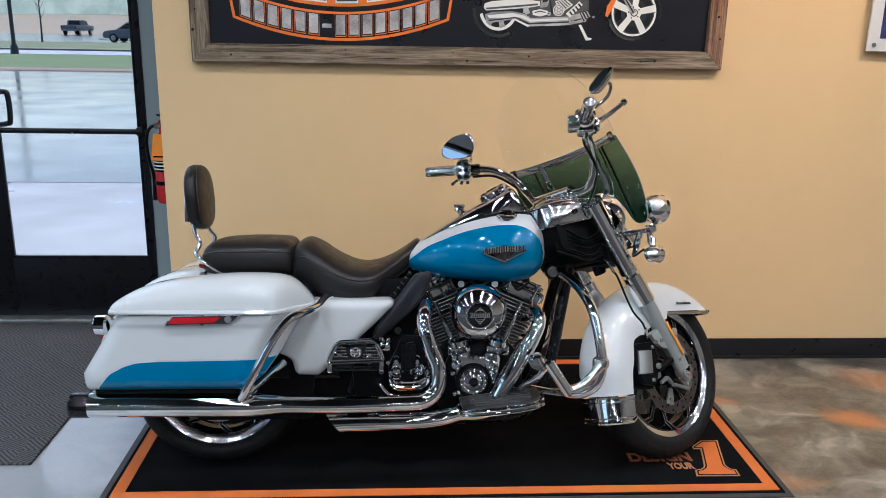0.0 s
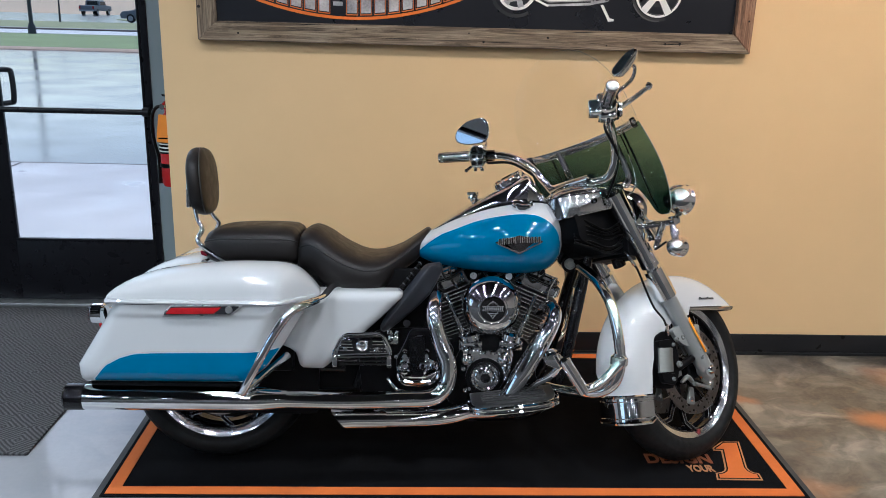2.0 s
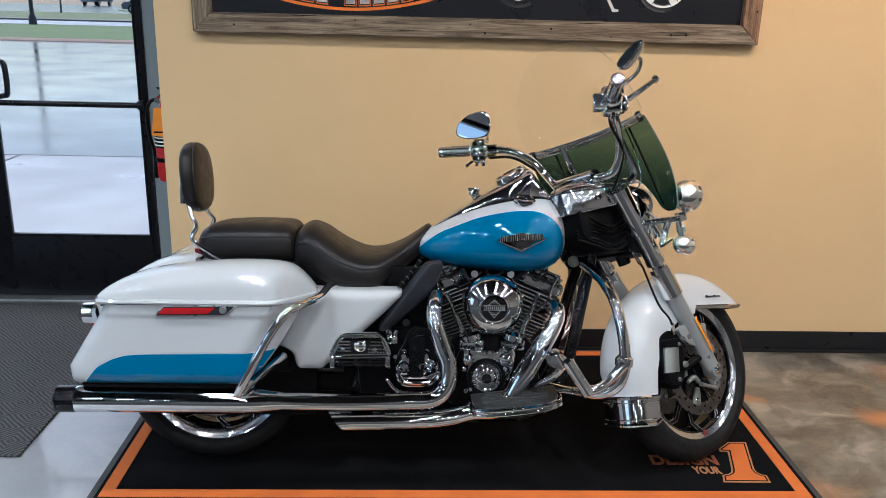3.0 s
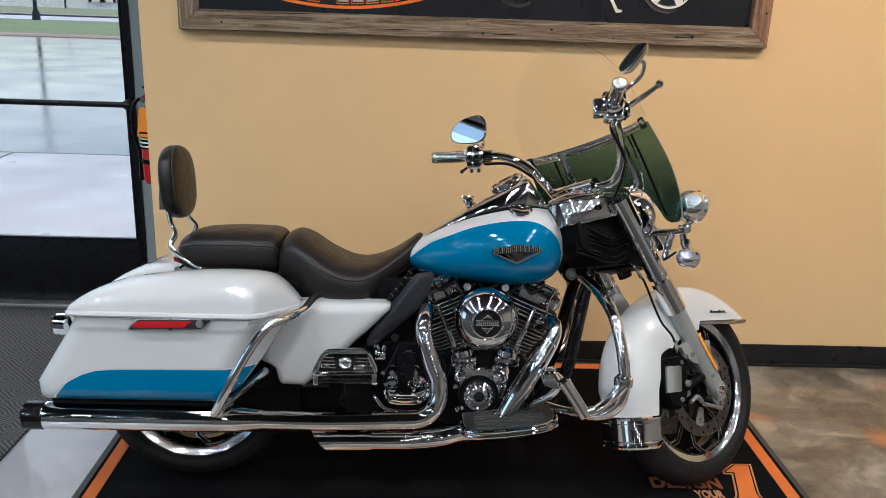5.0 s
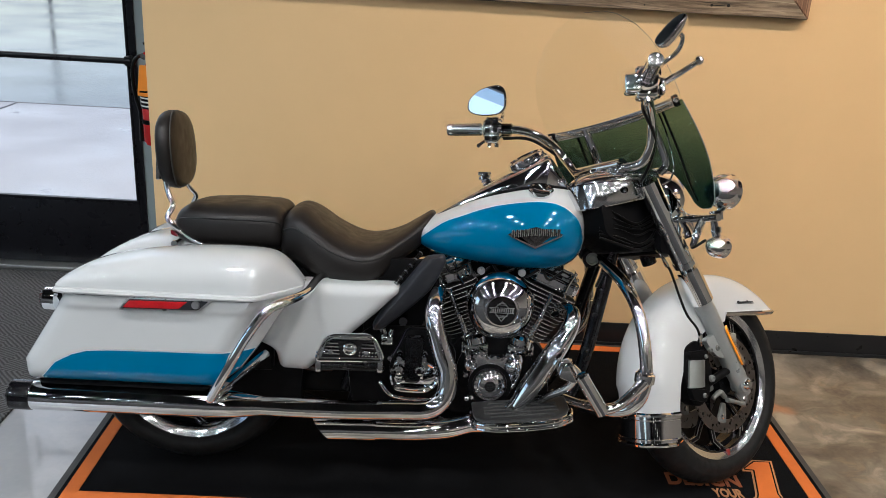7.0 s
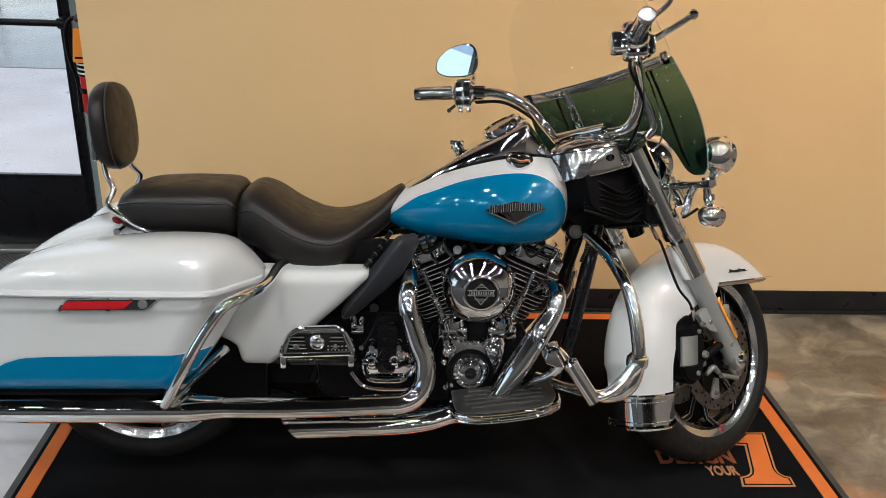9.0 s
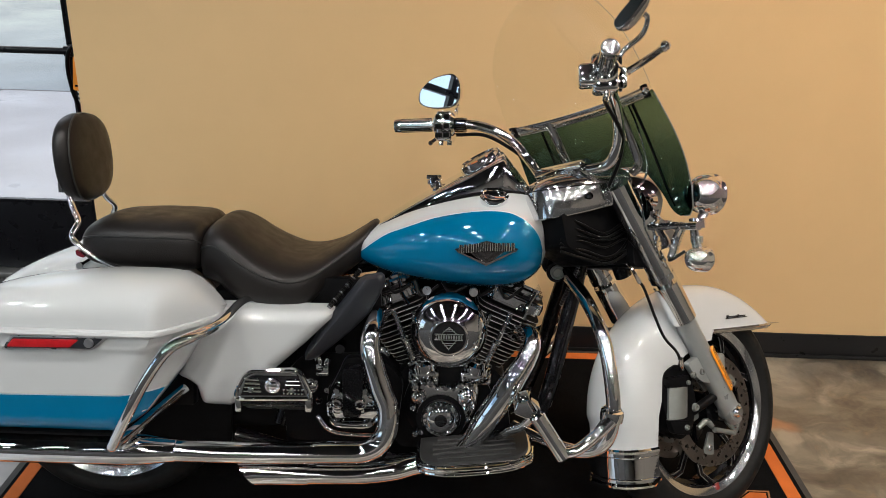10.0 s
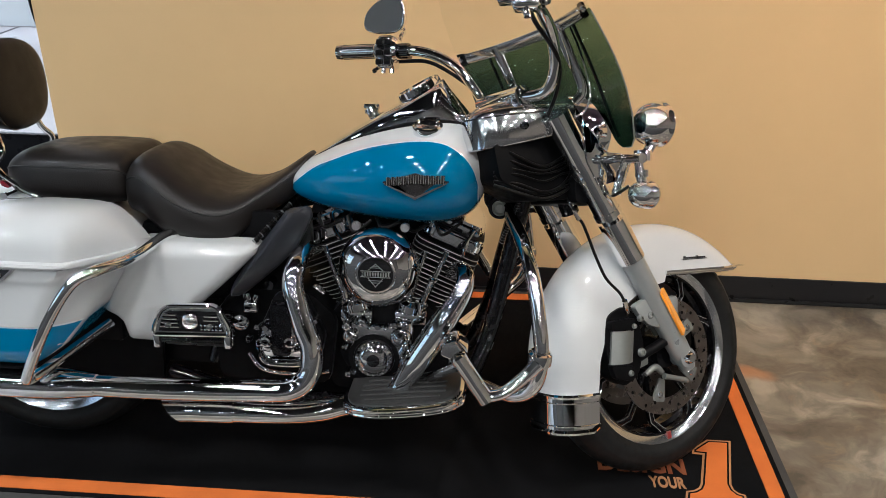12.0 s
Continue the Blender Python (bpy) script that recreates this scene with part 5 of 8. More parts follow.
def bag(sign):
    hs = [0.345, 0.350, 0.358, 0.37, 0.385] + list(np.linspace(0.40, 0.535, 10)) + list(np.linspace(0.541, 0.566, 8)) + [0.575, 0.588]
    us = [0, 0.008, 0.02, 0.04, 0.07, 0.11] + list(np.linspace(0.16, 0.84, 18)) + [0.89, 0.93, 0.96, 0.98, 0.992, 1]
    rings = []
    for h in hs:
        a, b = bag_edges(h)
        row = [(a + (b - a) * u, h) for u in us]
        rings.append([(row[0][0], sign * 0.205, h)] + [(x, sign * bag_skin(x, h), h) for x, h in row] + [(row[-1][0], sign * 0.205, h)])
    body = part("saddlebag", loft(rings), WHITE, bike, "white hard saddlebag with a teal lower panel", 50)
    part("bag_base", slab(rounded([(-0.29, sign * 0.215), (0.17, sign * 0.215), (0.17, sign * 0.400), (-0.27, sign * 0.400)], 0.03), 0.338, 0.3446, "z", 0.0), SATIN_BLACK, body, "black underside of the bag")
    # teal panel
    top = lambda x: float(np.interp(x, [-0.250, -0.215, -0.175, -0.14, -0.09, 0.30], [0.362, 0.405, 0.428, 0.440, 0.444, 0.452]))

    def panel(lift, inset):
        rows = []
        for u in np.linspace(0, 1, 46):
            ring = []
            for k in np.linspace(0, 1, 12):
                h0 = 0.352
                x_lo, x_hi = -0.254 + inset, bag_edges(0.352)[1] - 0.004
                x = x_lo + (x_hi - x_lo) * u
                h1 = max(h0 + 0.004, top(x) - inset)
                h = h0 + (h1 - h0) * k
                x += (bag_edges(h)[1] - bag_edges(h0)[1]) * u ** 2
                ring.append((x, sign * (bag_skin(x, h) + lift), h))
            rows.append(ring)
        return loft(rows, closed=False)

    part("pinstripe", panel(0.0009, 0.0), PINSTRIPE, body, "thin silver line", 80)
    part("bag_panel", panel(0.0017, 0.003), TEAL, body, "glossy teal lower panel", 80)
    part("front_panel", loft([[(bag_edges(h)[1] + 0.0025, sign * y, h) for y in np.linspace(0.212, bag_skin(bag_edges(h)[1] - 0.0003, h) - 0.002, 8)] for h in np.linspace(0.354, 0.448, 10)], closed=False), TEAL, body, "teal front of the lower panel", 80)
    # black strip laid in the joint as the lid's thin shadow line
    part("lid_shadow_strip", loft([[(x, sign * y, h) for h, y in ((0.5875, bag_skin(x, 0.587) - 0.004), (0.5875, bag_skin(x, 0.587) + 0.0012), (0.5905, bag_skin(x, 0.587) + 0.0012), (0.5905, bag_skin(x, 0.587) - 0.004))] for x in np.linspace(-0.188, 0.366, 40)]), SATIN_BLACK, body, "dark strip for the shadow line under the lid")
    # lid
    lid_rows = [(-0.208, 0.606, 0.423), (-0.200, 0.624, 0.430), (-0.15, 0.650, 0.436), (-0.07, 0.674, 0.438), (0.03, 0.690, 0.439), (0.14, 0.699, 0.439), (0.24, 0.699, 0.438), (0.285, 0.695, 0.434), (0.315, 0.686, 0.404), (0.340, 0.668, 0.370), (0.365, 0.642, 0.334), (0.382, 0.620, 0.306), (0.389, 0.608, 0.292)]
    rings = []
    for x, t, w in smooth_rows(lid_rows, 40):
        zb = 0.590
        r = [(x, sign * 0.20, zb), (x, sign * (w + 0.002), zb), (x, sign * (w + 0.005), zb + 0.005), (x, sign * (w + 0.002), zb + 0.011)]
        for k in np.linspace(0, 1, 14):
            e = 2.9
            a = k * math.pi / 2
            r.append((x, sign * (w - 0.010 - (1 - math.cos(a) ** (2 / e)) * max(0.02, 0.138 - 0.8 * (0.438 - w))), zb + 0.013 + (t - zb - 0.013) * math.sin(a) ** (2 / e)))
        r.append((x, sign * 0.205, t - 0.012))
        rings.append(r)
    part("lid", loft(rings), WHITE, body, "domed white lid", 45)
    # reflector in a chrome bezel
    frame_pts = rounded([(-0.044, 0.556), (0.155, 0.560), (0.190, 0.590), (-0.020, 0.587)], 0.006, 3)
    part("bezel", slab(frame_pts, sign * 0.4285, sign * 0.4375, "y", 0.002), BRIGHT, body, "bright chrome bezel")
    part("bezel_field", slab(rounded([(-0.036, 0.5595), (0.152, 0.563), (0.180, 0.587), (-0.016, 0.584)], 0.004, 3), sign * 0.4370, sign * 0.4382, "y", 0.0), CHARCOAL, body)
    part("reflector", slab(rounded([(-0.032, 0.5625), (0.106, 0.565), (0.128, 0.5835), (-0.016, 0.581)], 0.003, 2), sign * 0.4380, sign * 0.4410, "y", 0.001), RED_LENS, body, "long red reflector")
    part("latch", lathe([(0.0001, 0.006), (0.009, 0.006), (0.011, 0.0), (0.0001, 0.0)], (0.148, sign * 0.4380, 0.576), (0, sign, 0), 20), BRIGHT, body, "round lock")
    return body


bag(-1)
bag(1)

# -- rear fender, tail and signal
rings = []
for a in np.linspace(20, 196, 40):
    c, s = math.cos(radians(a)), math.sin(radians(a))
    r = []
    for k in np.linspace(0, math.pi, 19):
        w = 0.118 * math.copysign(abs(math.cos(k)) ** 0.6, math.cos(k))
        h = 0.338 + 0.030 * math.sin(k) ** 0.7 - (0.05 if k in (0, math.pi) else 0)
        r.append((h * c * 1.02, -w, 0.316 + h * s))
    rings.append(r)
part("rear_fender", loft(rings, closed=False), WHITE, bike, "white rear fender", 60)
part("tail_lamp", lathe([(0.0001, 0.05), (0.03, 0.045), (0.048, 0.02), (0.052, -0.02), (0.0001, -0.02)], (-0.330, 0.0, 0.44), (-1, 0, 0.0), 24), RED_LENS, bike, "red tail lamp")
sig = part("rear_signal", lathe([(0.0001, 0.024), (0.024, 0.023), (0.031, 0.017), (0.032, -0.014), (0.026, -0.022), (0.0001, -0.024)], (-0.294, -0.24, 0.520), (-1, 0, 0), 28), CHROME, bike, "chrome rear turn signal")
part("signal_lens", lathe([(0.0001, 0.030), (0.024, 0.027), (0.026, 0.023), (0.0001, 0.022)], (-0.294, -0.24, 0.520), (-1, 0, 0), 24), LENS, sig)
part("signal_stalk", tube([(-0.294, -0.24, 0.520), (-0.28, -0.10, 0.51)], 0.010, straight=True), CHROME, sig)

part("inner_panel", slab(rounded([(-0.02, 0.175), (0.375, 0.175), (0.380, 0.470), (0.30, 0.560), (-0.02, 0.560)], 0.02, 3), -0.150, -0.165, "y", 0.004), SATIN_BLACK, bike, "black panel behind the bag")

# -- side cover
def cover_edges(h):
    back = float(np.interp(h, [0.347, 0.360, 0.390, 0.405, 0.422, 0.52, 0.582, 0.600], [0.334, 0.319, 0.311, 0.300, 0.258, 0.302, 0.350, 0.372]))
    front = float(np.interp(h, [0.347, 0.357, 0.452, 0.52, 0.580, 0.592, 0.600], [0.398, 0.412, 0.512, 0.586, 0.646, 0.646, 0.634]))
    return back, front


for s in (-1, 1):
    rings = []
    for h in [0.347, 0.351, 0.359, 0.372, 0.385, 0.40, 0.412, 0.42, 0.43] + list(np.linspace(0.445, 0.570, 14)) + [0.579, 0.586, 0.592, 0.597, 0.600]:
        a, b = cover_edges(h)
        row = []
        for u in [0, 0.01, 0.03, 0.06, 0.10] + list(np.linspace(0.15, 0.85, 16)) + [0.90, 0.94, 0.97, 0.99, 1]:
            x = a + (b - a) * u
            d = max(0.0, min((x - a) * 1.2, (b - x) * 0.75, (h - 0.346) * 1.2, (0.601 - h) * 1.2))
            q = max(0.0, 0.035 - d)
            y = 0.250 - 0.035 + math.sqrt(max(0.035 ** 2 - q * q, 0.0)) + 0.012 * math.sin((x - 0.27) / 0.37 * math.pi) + (h - 0.5) * 0.06 - 0.010 / (1 + math.exp((x - 0.365 - (h - 0.5) * 0.5) / 0.008))
            row.append((x, s * y, h))
        rings.append([(row[0][0], s * 0.17, h)] + row + [(row[-1][0], s * 0.17, h)])
    part("side_cover", loft(rings), WHITE, bike, "white side cover", 50)

# charcoal deflector under the seat nose
rings = []
for bx, bz, fx, fz, k in ((0.722, 0.684, 0.760, 0.690, 0.25), (0.712, 0.678, 0.768, 0.684, 0.8), (0.703, 0.666, 0.772, 0.668, 1.0), (0.682, 0.638, 0.756, 0.630, 1.0), (0.656, 0.604, 0.732, 0.586, 1.0), (0.628, 0.566, 0.689, 0.542, 1.0),
                          (0.604, 0.532, 0.651, 0.508, 1.0), (0.584, 0.500, 0.621, 0.482, 1.0), (0.576, 0.482, 0.604, 0.469, 0.9), (0.577, 0.472, 0.594, 0.465, 0.7), (0.582, 0.467, 0.589, 0.464, 0.3)):
    rings.append([(bx, -0.196, bz)] + [(bx + (fx - bx) * u, -0.206 - k * d, bz + (fz - bz) * u) for u, d in ((0.0, 0.006), (0.05, 0.014), (0.12, 0.022), (0.19, 0.027), (0.26, 0.029), (0.42, 0.026), (0.64, 0.018), (0.82, 0.010), (0.94, 0.004), (1.0, -0.002))] + [(fx, -0.192, fz)])
part("air_deflector", loft(rings), CHARCOAL, bike, "charcoal plastic air deflector")

# ---- engine and drive ----
CX, CH = 0.935, 0.33
engine = part("crankcase", joined(
    slab(rounded([(0.80, 0.20), (1.06, 0.20), (1.10, 0.26), (1.08, 0.40), (1.02, 0.45), (0.84, 0.45), (0.78, 0.38)], 0.03), -0.135, 0.15, "y", 0.012),
    lathe([(0.0001, 0.0), (0.10, 0.0), (0.115, 0.01), (0.115, 0.03), (0.0001, 0.03)], (CX, -0.15, 0.33), (0, 1, 0), 36)), SATIN_BLACK, bike, "black crankcase of the V-twin engine")
part("gearbox", joined(slab(rounded([(0.52, 0.22), (0.80, 0.22), (0.82, 0.40), (0.74, 0.47), (0.56, 0.46), (0.50, 0.38)], 0.03), -0.155, 0.15, "y", 0.012), box(0.30, 0.56, -0.13, 0.13, 0.24, 0.44, 0.02)), SATIN_BLACK, bike, "black gearbox and swingarm housing")
part("oil_pan", slab(rounded([(0.52, 0.165), (1.05, 0.150), (1.08, 0.21), (0.50, 0.23)], 0.02), -0.11, 0.11, "y", 0.01), SATIN_BLACK, bike)


def cylinder(tilt, foot, name):
    """A finned barrel and head, leaning fore or aft."""
    t = radians(tilt)
    d, f = Vector((math.sin(t), 0, math.cos(t))), Vector((math.cos(t), 0, -math.sin(t)))
    o = Vector((foot[0], 0.0, foot[1]))
    core = part(name, lathe([(0.0001, 0), (0.058, 0), (0.058, 0.19), (0.0001, 0.19)], o, d, 28), SATIN_BLACK, bike, "black finned cylinder with bright fin edges")

    def plate(s, a, b, th, grow=0.0):
        outline = rounded([(-a - grow, -b - grow), (a + grow, -b - grow), (a + grow, b + grow), (-a - grow, b + grow)], 0.03 + grow, 3)
        bm = bmesh.new()
        lo = [bm.verts.new(o + d * s + f * x + Vector((0, y, 0))) for x, y in outline]
        hi = [bm.verts.new(o + d * (s + th) + f * x + Vector((0, y, 0))) for x, y in outline]
        n = len(lo)
        for i in range(n):
            bm.faces.new((lo[i], lo[(i + 1) % n], hi[(i + 1) % n], hi[i]))
        bm.faces.new(lo[::-1])
        bm.faces.new(hi)
        return bm

    for k in range(11):
        s = 0.010 + k * 0.0125
        a, b = 0.046 + 0.0030 * k, 0.092 + 0.0028 * k
        part("fin", plate(s, a, b, 0.0045), SATIN_BLACK, core)
        part("fin_edge", plate(s + 0.0014, a + 0.0006, b + 0.0006, 0.0011), FIN_EDGE, core, "bright machined fin edge")
    for k in range(4):
        s = 0.152 + k * 0.0125
        part("head_fin", plate(s, 0.082, 0.122, 0.0055), SATIN_BLACK, core)
        part("fin_edge", plate(s + 0.0018, 0.0825, 0.1225, 0.0011), FIN_EDGE, core)
    lower, upper = plate(0.204, 0.080, 0.116, 0.032), plate(0.238, 0.068, 0.104, 0.030)
    for bm, w in ((lower, 0.006), (upper, 0.011)):
        bmesh.ops.bevel(bm, geom=[e for e in bm.edges if e.calc_length() > 0.01], offset=w, segments=3, affect="EDGES")
    part("rocker_box", lower, CHROME, core, "polished rocker box")
    part("rocker_gasket", plate(0.2345, 0.0755, 0.1115, 0.0045), SATIN_BLACK, core, "black gasket line")
    part("rocker_cover", upper, CHROME, core, "chrome rocker cover")
    for fx in (-0.050, 0.050):
        part("cover_bolt", lathe([(0.0001, 0.008), (0.005, 0.008), (0.007, 0.004), (0.007, -0.01), (0.0001, -0.01)], o + d * 0.252 + f * fx + Vector((0, -0.103, 0)), (0, -1, 0), 12), CHROME, core)
    part("rocker_strut", tube([o + d * 0.192 + f * 0.040 + Vector((0, -0.128, 0)), o + d * 0.222 + f * 0.034 + Vector((0, -0.124, 0)), o + d * 0.262 + f * 0.040 + Vector((0, -0.112, 0))], 0.004, seg=8), CHROME, core)
    for fx in (-0.062, 0.062):
        for sy in (-1,):
            part("head_bolt", lathe([(0.0001, 0.012), (0.009, 0.012), (0.009, 0.0), (0.0001, 0.0)], o + d * 0.228 + f * fx + Vector((0, sy * 0.112, 0)), d, 12), CHROME, core)
    return core


cylinder(-22.5, (0.862, 0.398), "rear_cylinder")
cylinder(22.5, (1.010, 0.398), "front_cylinder")

def knurled(r, length, at, axis, n=22):
    bm = lathe([(0.0001, 0.0), (r, 0.0), (r, length), (0.0001, length)], at, axis, n * 2)
    d = Vector(axis).normalized()
    for i, v in enumerate(bm.verts):
        if i % 2 and (v.co - Vector(at) - d * (v.co - Vector(at)).dot(d)).length > r * 0.5:
            foot_v = Vector(at) + d * (v.co - Vector(at)).dot(d)
            v.co = foot_v + (v.co - foot_v) * 0.88
    return bm


# pushrod tubes and lifter blocks
for sx, lean_t in ((-1, -0.33), (1, 0.33)):
    foot = Vector((CX + sx * 0.066, -0.155, 0.418))
    block = part("lifter_block", joined(box(foot.x - 0.040, foot.x + 0.040, -0.172, -0.12, 0.395, 0.430, 0.008), lathe([(0.0001, 0.0), (0.036, 0.0), (0.036, 0.018), (0.026, 0.026), (0.0001, 0.026)], (foot.x, -0.150, 0.428), (lean_t * 0.7, 0, 1), 20)), CHROME, bike, "chrome lifter block")
    for k in (-1, 1):
        a = foot + Vector((k * 0.017, 0, 0.01))
        b = Vector((CX + sx * 0.122 + k * 0.026, -0.135, 0.575))
        part("pushrod_tube", tube([a, a.lerp(b, 0.48), a.lerp(b, 0.50), a.lerp(b, 0.54), a.lerp(b, 0.56), b], [0.0095, 0.0095, 0.012, 0.012, 0.0075, 0.0075], seg=12, straight=True), CHROME, block, "chrome pushrod tube")
        part("collar", knurled(0.017, 0.020, a + Vector((0, 0, 0.004)), b - a), CHROME, block, "knurled chrome collar")
        part("collar", lathe([(0.0001, -0.008), (0.014, -0.008), (0.014, 0.008), (0.0001, 0.008)], a + Vector((0, 0, 0.012)), b - a, 14), CHROME, block)

# air cleaner: chrome dome, black ring, badge
ac = Vector((0.929, -0.200, 0.553))
air = part("air_cleaner", lathe([(0.0001, 0.0630), (0.020, 0.0628), (0.040, 0.0618), (0.0455, 0.0613), (0.0465, 0.0603), (0.0475, 0.0611), (0.060, 0.0585), (0.070, 0.0545), (0.079, 0.0480), (0.086, 0.039), (0.091, 0.028), (0.094, 0.015), (0.0945, 0.0), (0.090, -0.006), (0.082, -0.010), (0.0001, -0.012)], ac, (0.0, -1, 0), 72), CHROME, bike, "round chrome air cleaner cover", 50)
part("insert", lathe([(0.0001, 0.0634), (0.020, 0.0632), (0.038, 0.0624), (0.0405, 0.0620), (0.0405, 0.060)], ac, (0, -1, 0), 48), DARK_CHROME, air, "dark polished round insert")
ay = ac.y - 0.0634
for u, w in ((0.0075, 0.034), (-0.0065, 0.034), (0.016, 0.013), (-0.015, 0.016), (0.020, 0.008), (-0.020, 0.010)):
    part("insert_line", slab([(ac.x - w, ac.z + u), (ac.x + w, ac.z + u), (ac.x + w, ac.z + u + 0.0013), (ac.x - w, ac.z + u + 0.0013)], ay + 0.002, ay - 0.0006, "y", 0.0), ALLOY, air, "thin bright line")
for k in range(11):
    x = ac.x - 0.030 + k * 0.0060
    part("insert_bar", slab([(x - 0.0016, ac.z - 0.0035), (x + 0.0016, ac.z - 0.0035), (x + 0.0016, ac.z + 0.0055), (x - 0.0016, ac.z + 0.0055)], ay + 0.002, ay - 0.0004, "y", 0.0), ALLOY, air)
for k in (-1, 1):
    part("insert_line", slab([(ac.x + k * 0.018, ac.z - 0.008), (ac.x + k * 0.0165, ac.z - 0.008), (ac.x, ac.z - 0.0285), (ac.x, ac.z - 0.0305)][::k], ay + 0.002, ay - 0.0005, "y", 0.0), ALLOY, air)
    part("insert_line", slab([(ac.x + k * 0.018, ac.z + 0.010), (ac.x, ac.z + 0.0265), (ac.x, ac.z + 0.0245), (ac.x + k * 0.0165, ac.z + 0.010)][::k], ay + 0.002, ay - 0.0005, "y", 0.0), ALLOY, air)
part("engine_cap", lathe([(0.0001, 0.010), (0.014, 0.010), (0.019, 0.007), (0.021, 0.0), (0.0001, 0.0)], (0.757, -0.100, 0.442), (0.2, -1, 0.15), 24), MACHINED, bike, "pale polished cap behind the header")
part("backing_plate", lathe([(0.0001, 0), (0.070, 0), (0.072, 0.03), (0.0001, 0.03)], ac + Vector((0, 0.045, 0)), (0, -1, 0), 40), BLACK, air)
for a in (58, 122):
    part("cover_bolt", lathe([(0.0001, 0.01), (0.010, 0.009), (0.011, 0.0), (0.0001, 0.0)], ac + Vector((0.108 * math.cos(radians(a)), 0.02, 0.108 * math.sin(radians(a)))), (0, -1, 0), 16), ALLOY, air)

# cam cover with its round timer cover
cam_out = rounded([(0.862, 0.262), (0.90, 0.248), (0.965, 0.262), (1.005, 0.330), (1.012, 0.395), (0.985, 0.415), (0.95, 0.400), (0.905, 0.400), (0.878, 0.415), (0.852, 0.395), (0.858, 0.33)], 0.016, 3)
def swollen(outline, y0, y1, dome, levels=7):
    """A cover whose outline rounds over into a gently domed face."""
    cx, cz = sum(p[0] for p in outline) / len(outline), sum(p[1] for p in outline) / len(outline)
    rows = [[(x, y0, z) for x, z in outline]]
    for k in range(levels):
        t = k / (levels - 1) * math.pi / 2
        f = 1.0 - 0.16 * (1.0 - math.cos(t))
        rows.append([(cx + (x - cx) * f, y1 + (y0 - y1) * 0.45 * (1 - math.sin(t)), cz + (z - cz) * f) for x, z in outline])
    for f, d in ((0.6, 0.6), (0.3, 0.9), (0.04, 1.0)):
        rows.append([(cx + (x - cx) * f, y1 - dome * d, cz + (z - cz) * f) for x, z in outline])
    return loft(rows)


cover_p = part("cam_cover", swollen(cam_out, -0.15, -0.189, 0.002), CHROME, bike, "chrome cam cover", 60)
TC = Vector((0.916, -0.192, 0.315))
part("timer_cover", lathe([(0.0001, 0.0225), (0.012, 0.0220), (0.024, 0.0200), (0.033, 0.0165), (0.0345, 0.0150), (0.037, 0.0165), (0.045, 0.0135), (0.049, 0.006), (0.049, 0.0), (0.0001, 0.0)], TC, (0, -1, 0), 44), CHROME, cover_p, "round chrome timer cover")
part("timer_emblem", lathe([(0.0001, 0.0232), (0.010, 0.0228), (0.016, 0.0218), (0.016, 0.0200), (0.0001, 0.0200)], TC, (0, -1, 0), 28), DARK_CHROME, cover_p, "dark round emblem")
for x, z, r in ((0.980, 0.372, 0.026), (0.858, 0.372, 0.020)):
    part("cover_lobe", lathe([(0.0001, 0.018), (r * 0.25, 0.0172), (r * 0.45, 0.0150), (r * 0.55, 0.0125), (r * 0.62, 0.0135), (r * 0.80, 0.0115), (r * 0.95, 0.005), (r, -0.004), (r, -0.01), (0.0001, -0.01)], (x, -0.194, z), (0, -1, 0), 28), CHROME, cover_p, "round chrome boss")
for x, z, r in ((0.849, 0.398, 0.011), (0.887, 0.408, 0.011), (0.963, 0.404, 0.011), (0.995, 0.350, 0.008), (0.845, 0.343, 0.008), (0.852, 0.272, 0.008), (0.905, 0.398, 0.006), (0.945, 0.396, 0.006)):
    part("boss_bolt", lathe([(0.0001, 0.010), (r * 0.45, 0.010), (r * 0.5, 0.014), (r * 0.85, 0.013), (r, 0.006), (r, -0.02), (0.0001, -0.02)], (x, -0.192, z), (0, -1, 0), 16), CHROME, cover_p, "chrome socket bolt")
part("timer_gasket", lathe([(0.050, -0.001), (0.062, -0.001), (0.062, 0.003), (0.050, 0.003)], TC, (0, -1, 0), 40, close=True), SATIN_BLACK, cover_p, "black ring round the timer cover")
for k in range(20):
    a = k * math.tau / 20
    part("timer_bead", lathe([(0.0001, 0.0035), (0.0026, 0.0026), (0.0036, 0.0)], TC + Vector((0.0415 * math.cos(a), -0.0145, 0.0415 * math.sin(a))), (0, -1, 0), 8), CHROME, cover_p)
for x, z in ((0.868, 0.398), (0.990, 0.398), (0.866, 0.275), (0.985, 0.312), (0.925, 0.396), (0.955, 0.258)):
    part("cover_screw", lathe([(0.0001, 0.008), (0.006, 0.008), (0.0075, 0.004), (0.0075, 0.0), (0.0001, 0.0)], (x, -0.192, z), (0, -1, 0), 14), CHROME, cover_p)

# transmission side cover with bolts
gear = part("transmission_cover", slab(rounded([(0.640, 0.300), (0.780, 0.300), (0.795, 0.360), (0.765, 0.420), (0.745, 0.465), (0.672, 0.465), (0.655, 0.420), (0.625, 0.360)], 0.016, 3), -0.155, -0.186, "y", 0.008), SATIN_BLACK, bike, "black transmission side cover")
low_out = rounded([(0.632, 0.330), (0.650, 0.292), (0.740, 0.292), (0.768, 0.325), (0.760, 0.362), (0.735, 0.375), (0.725, 0.392), (0.708, 0.375), (0.668, 0.375), (0.654, 0.392), (0.640, 0.372)], 0.010, 3)
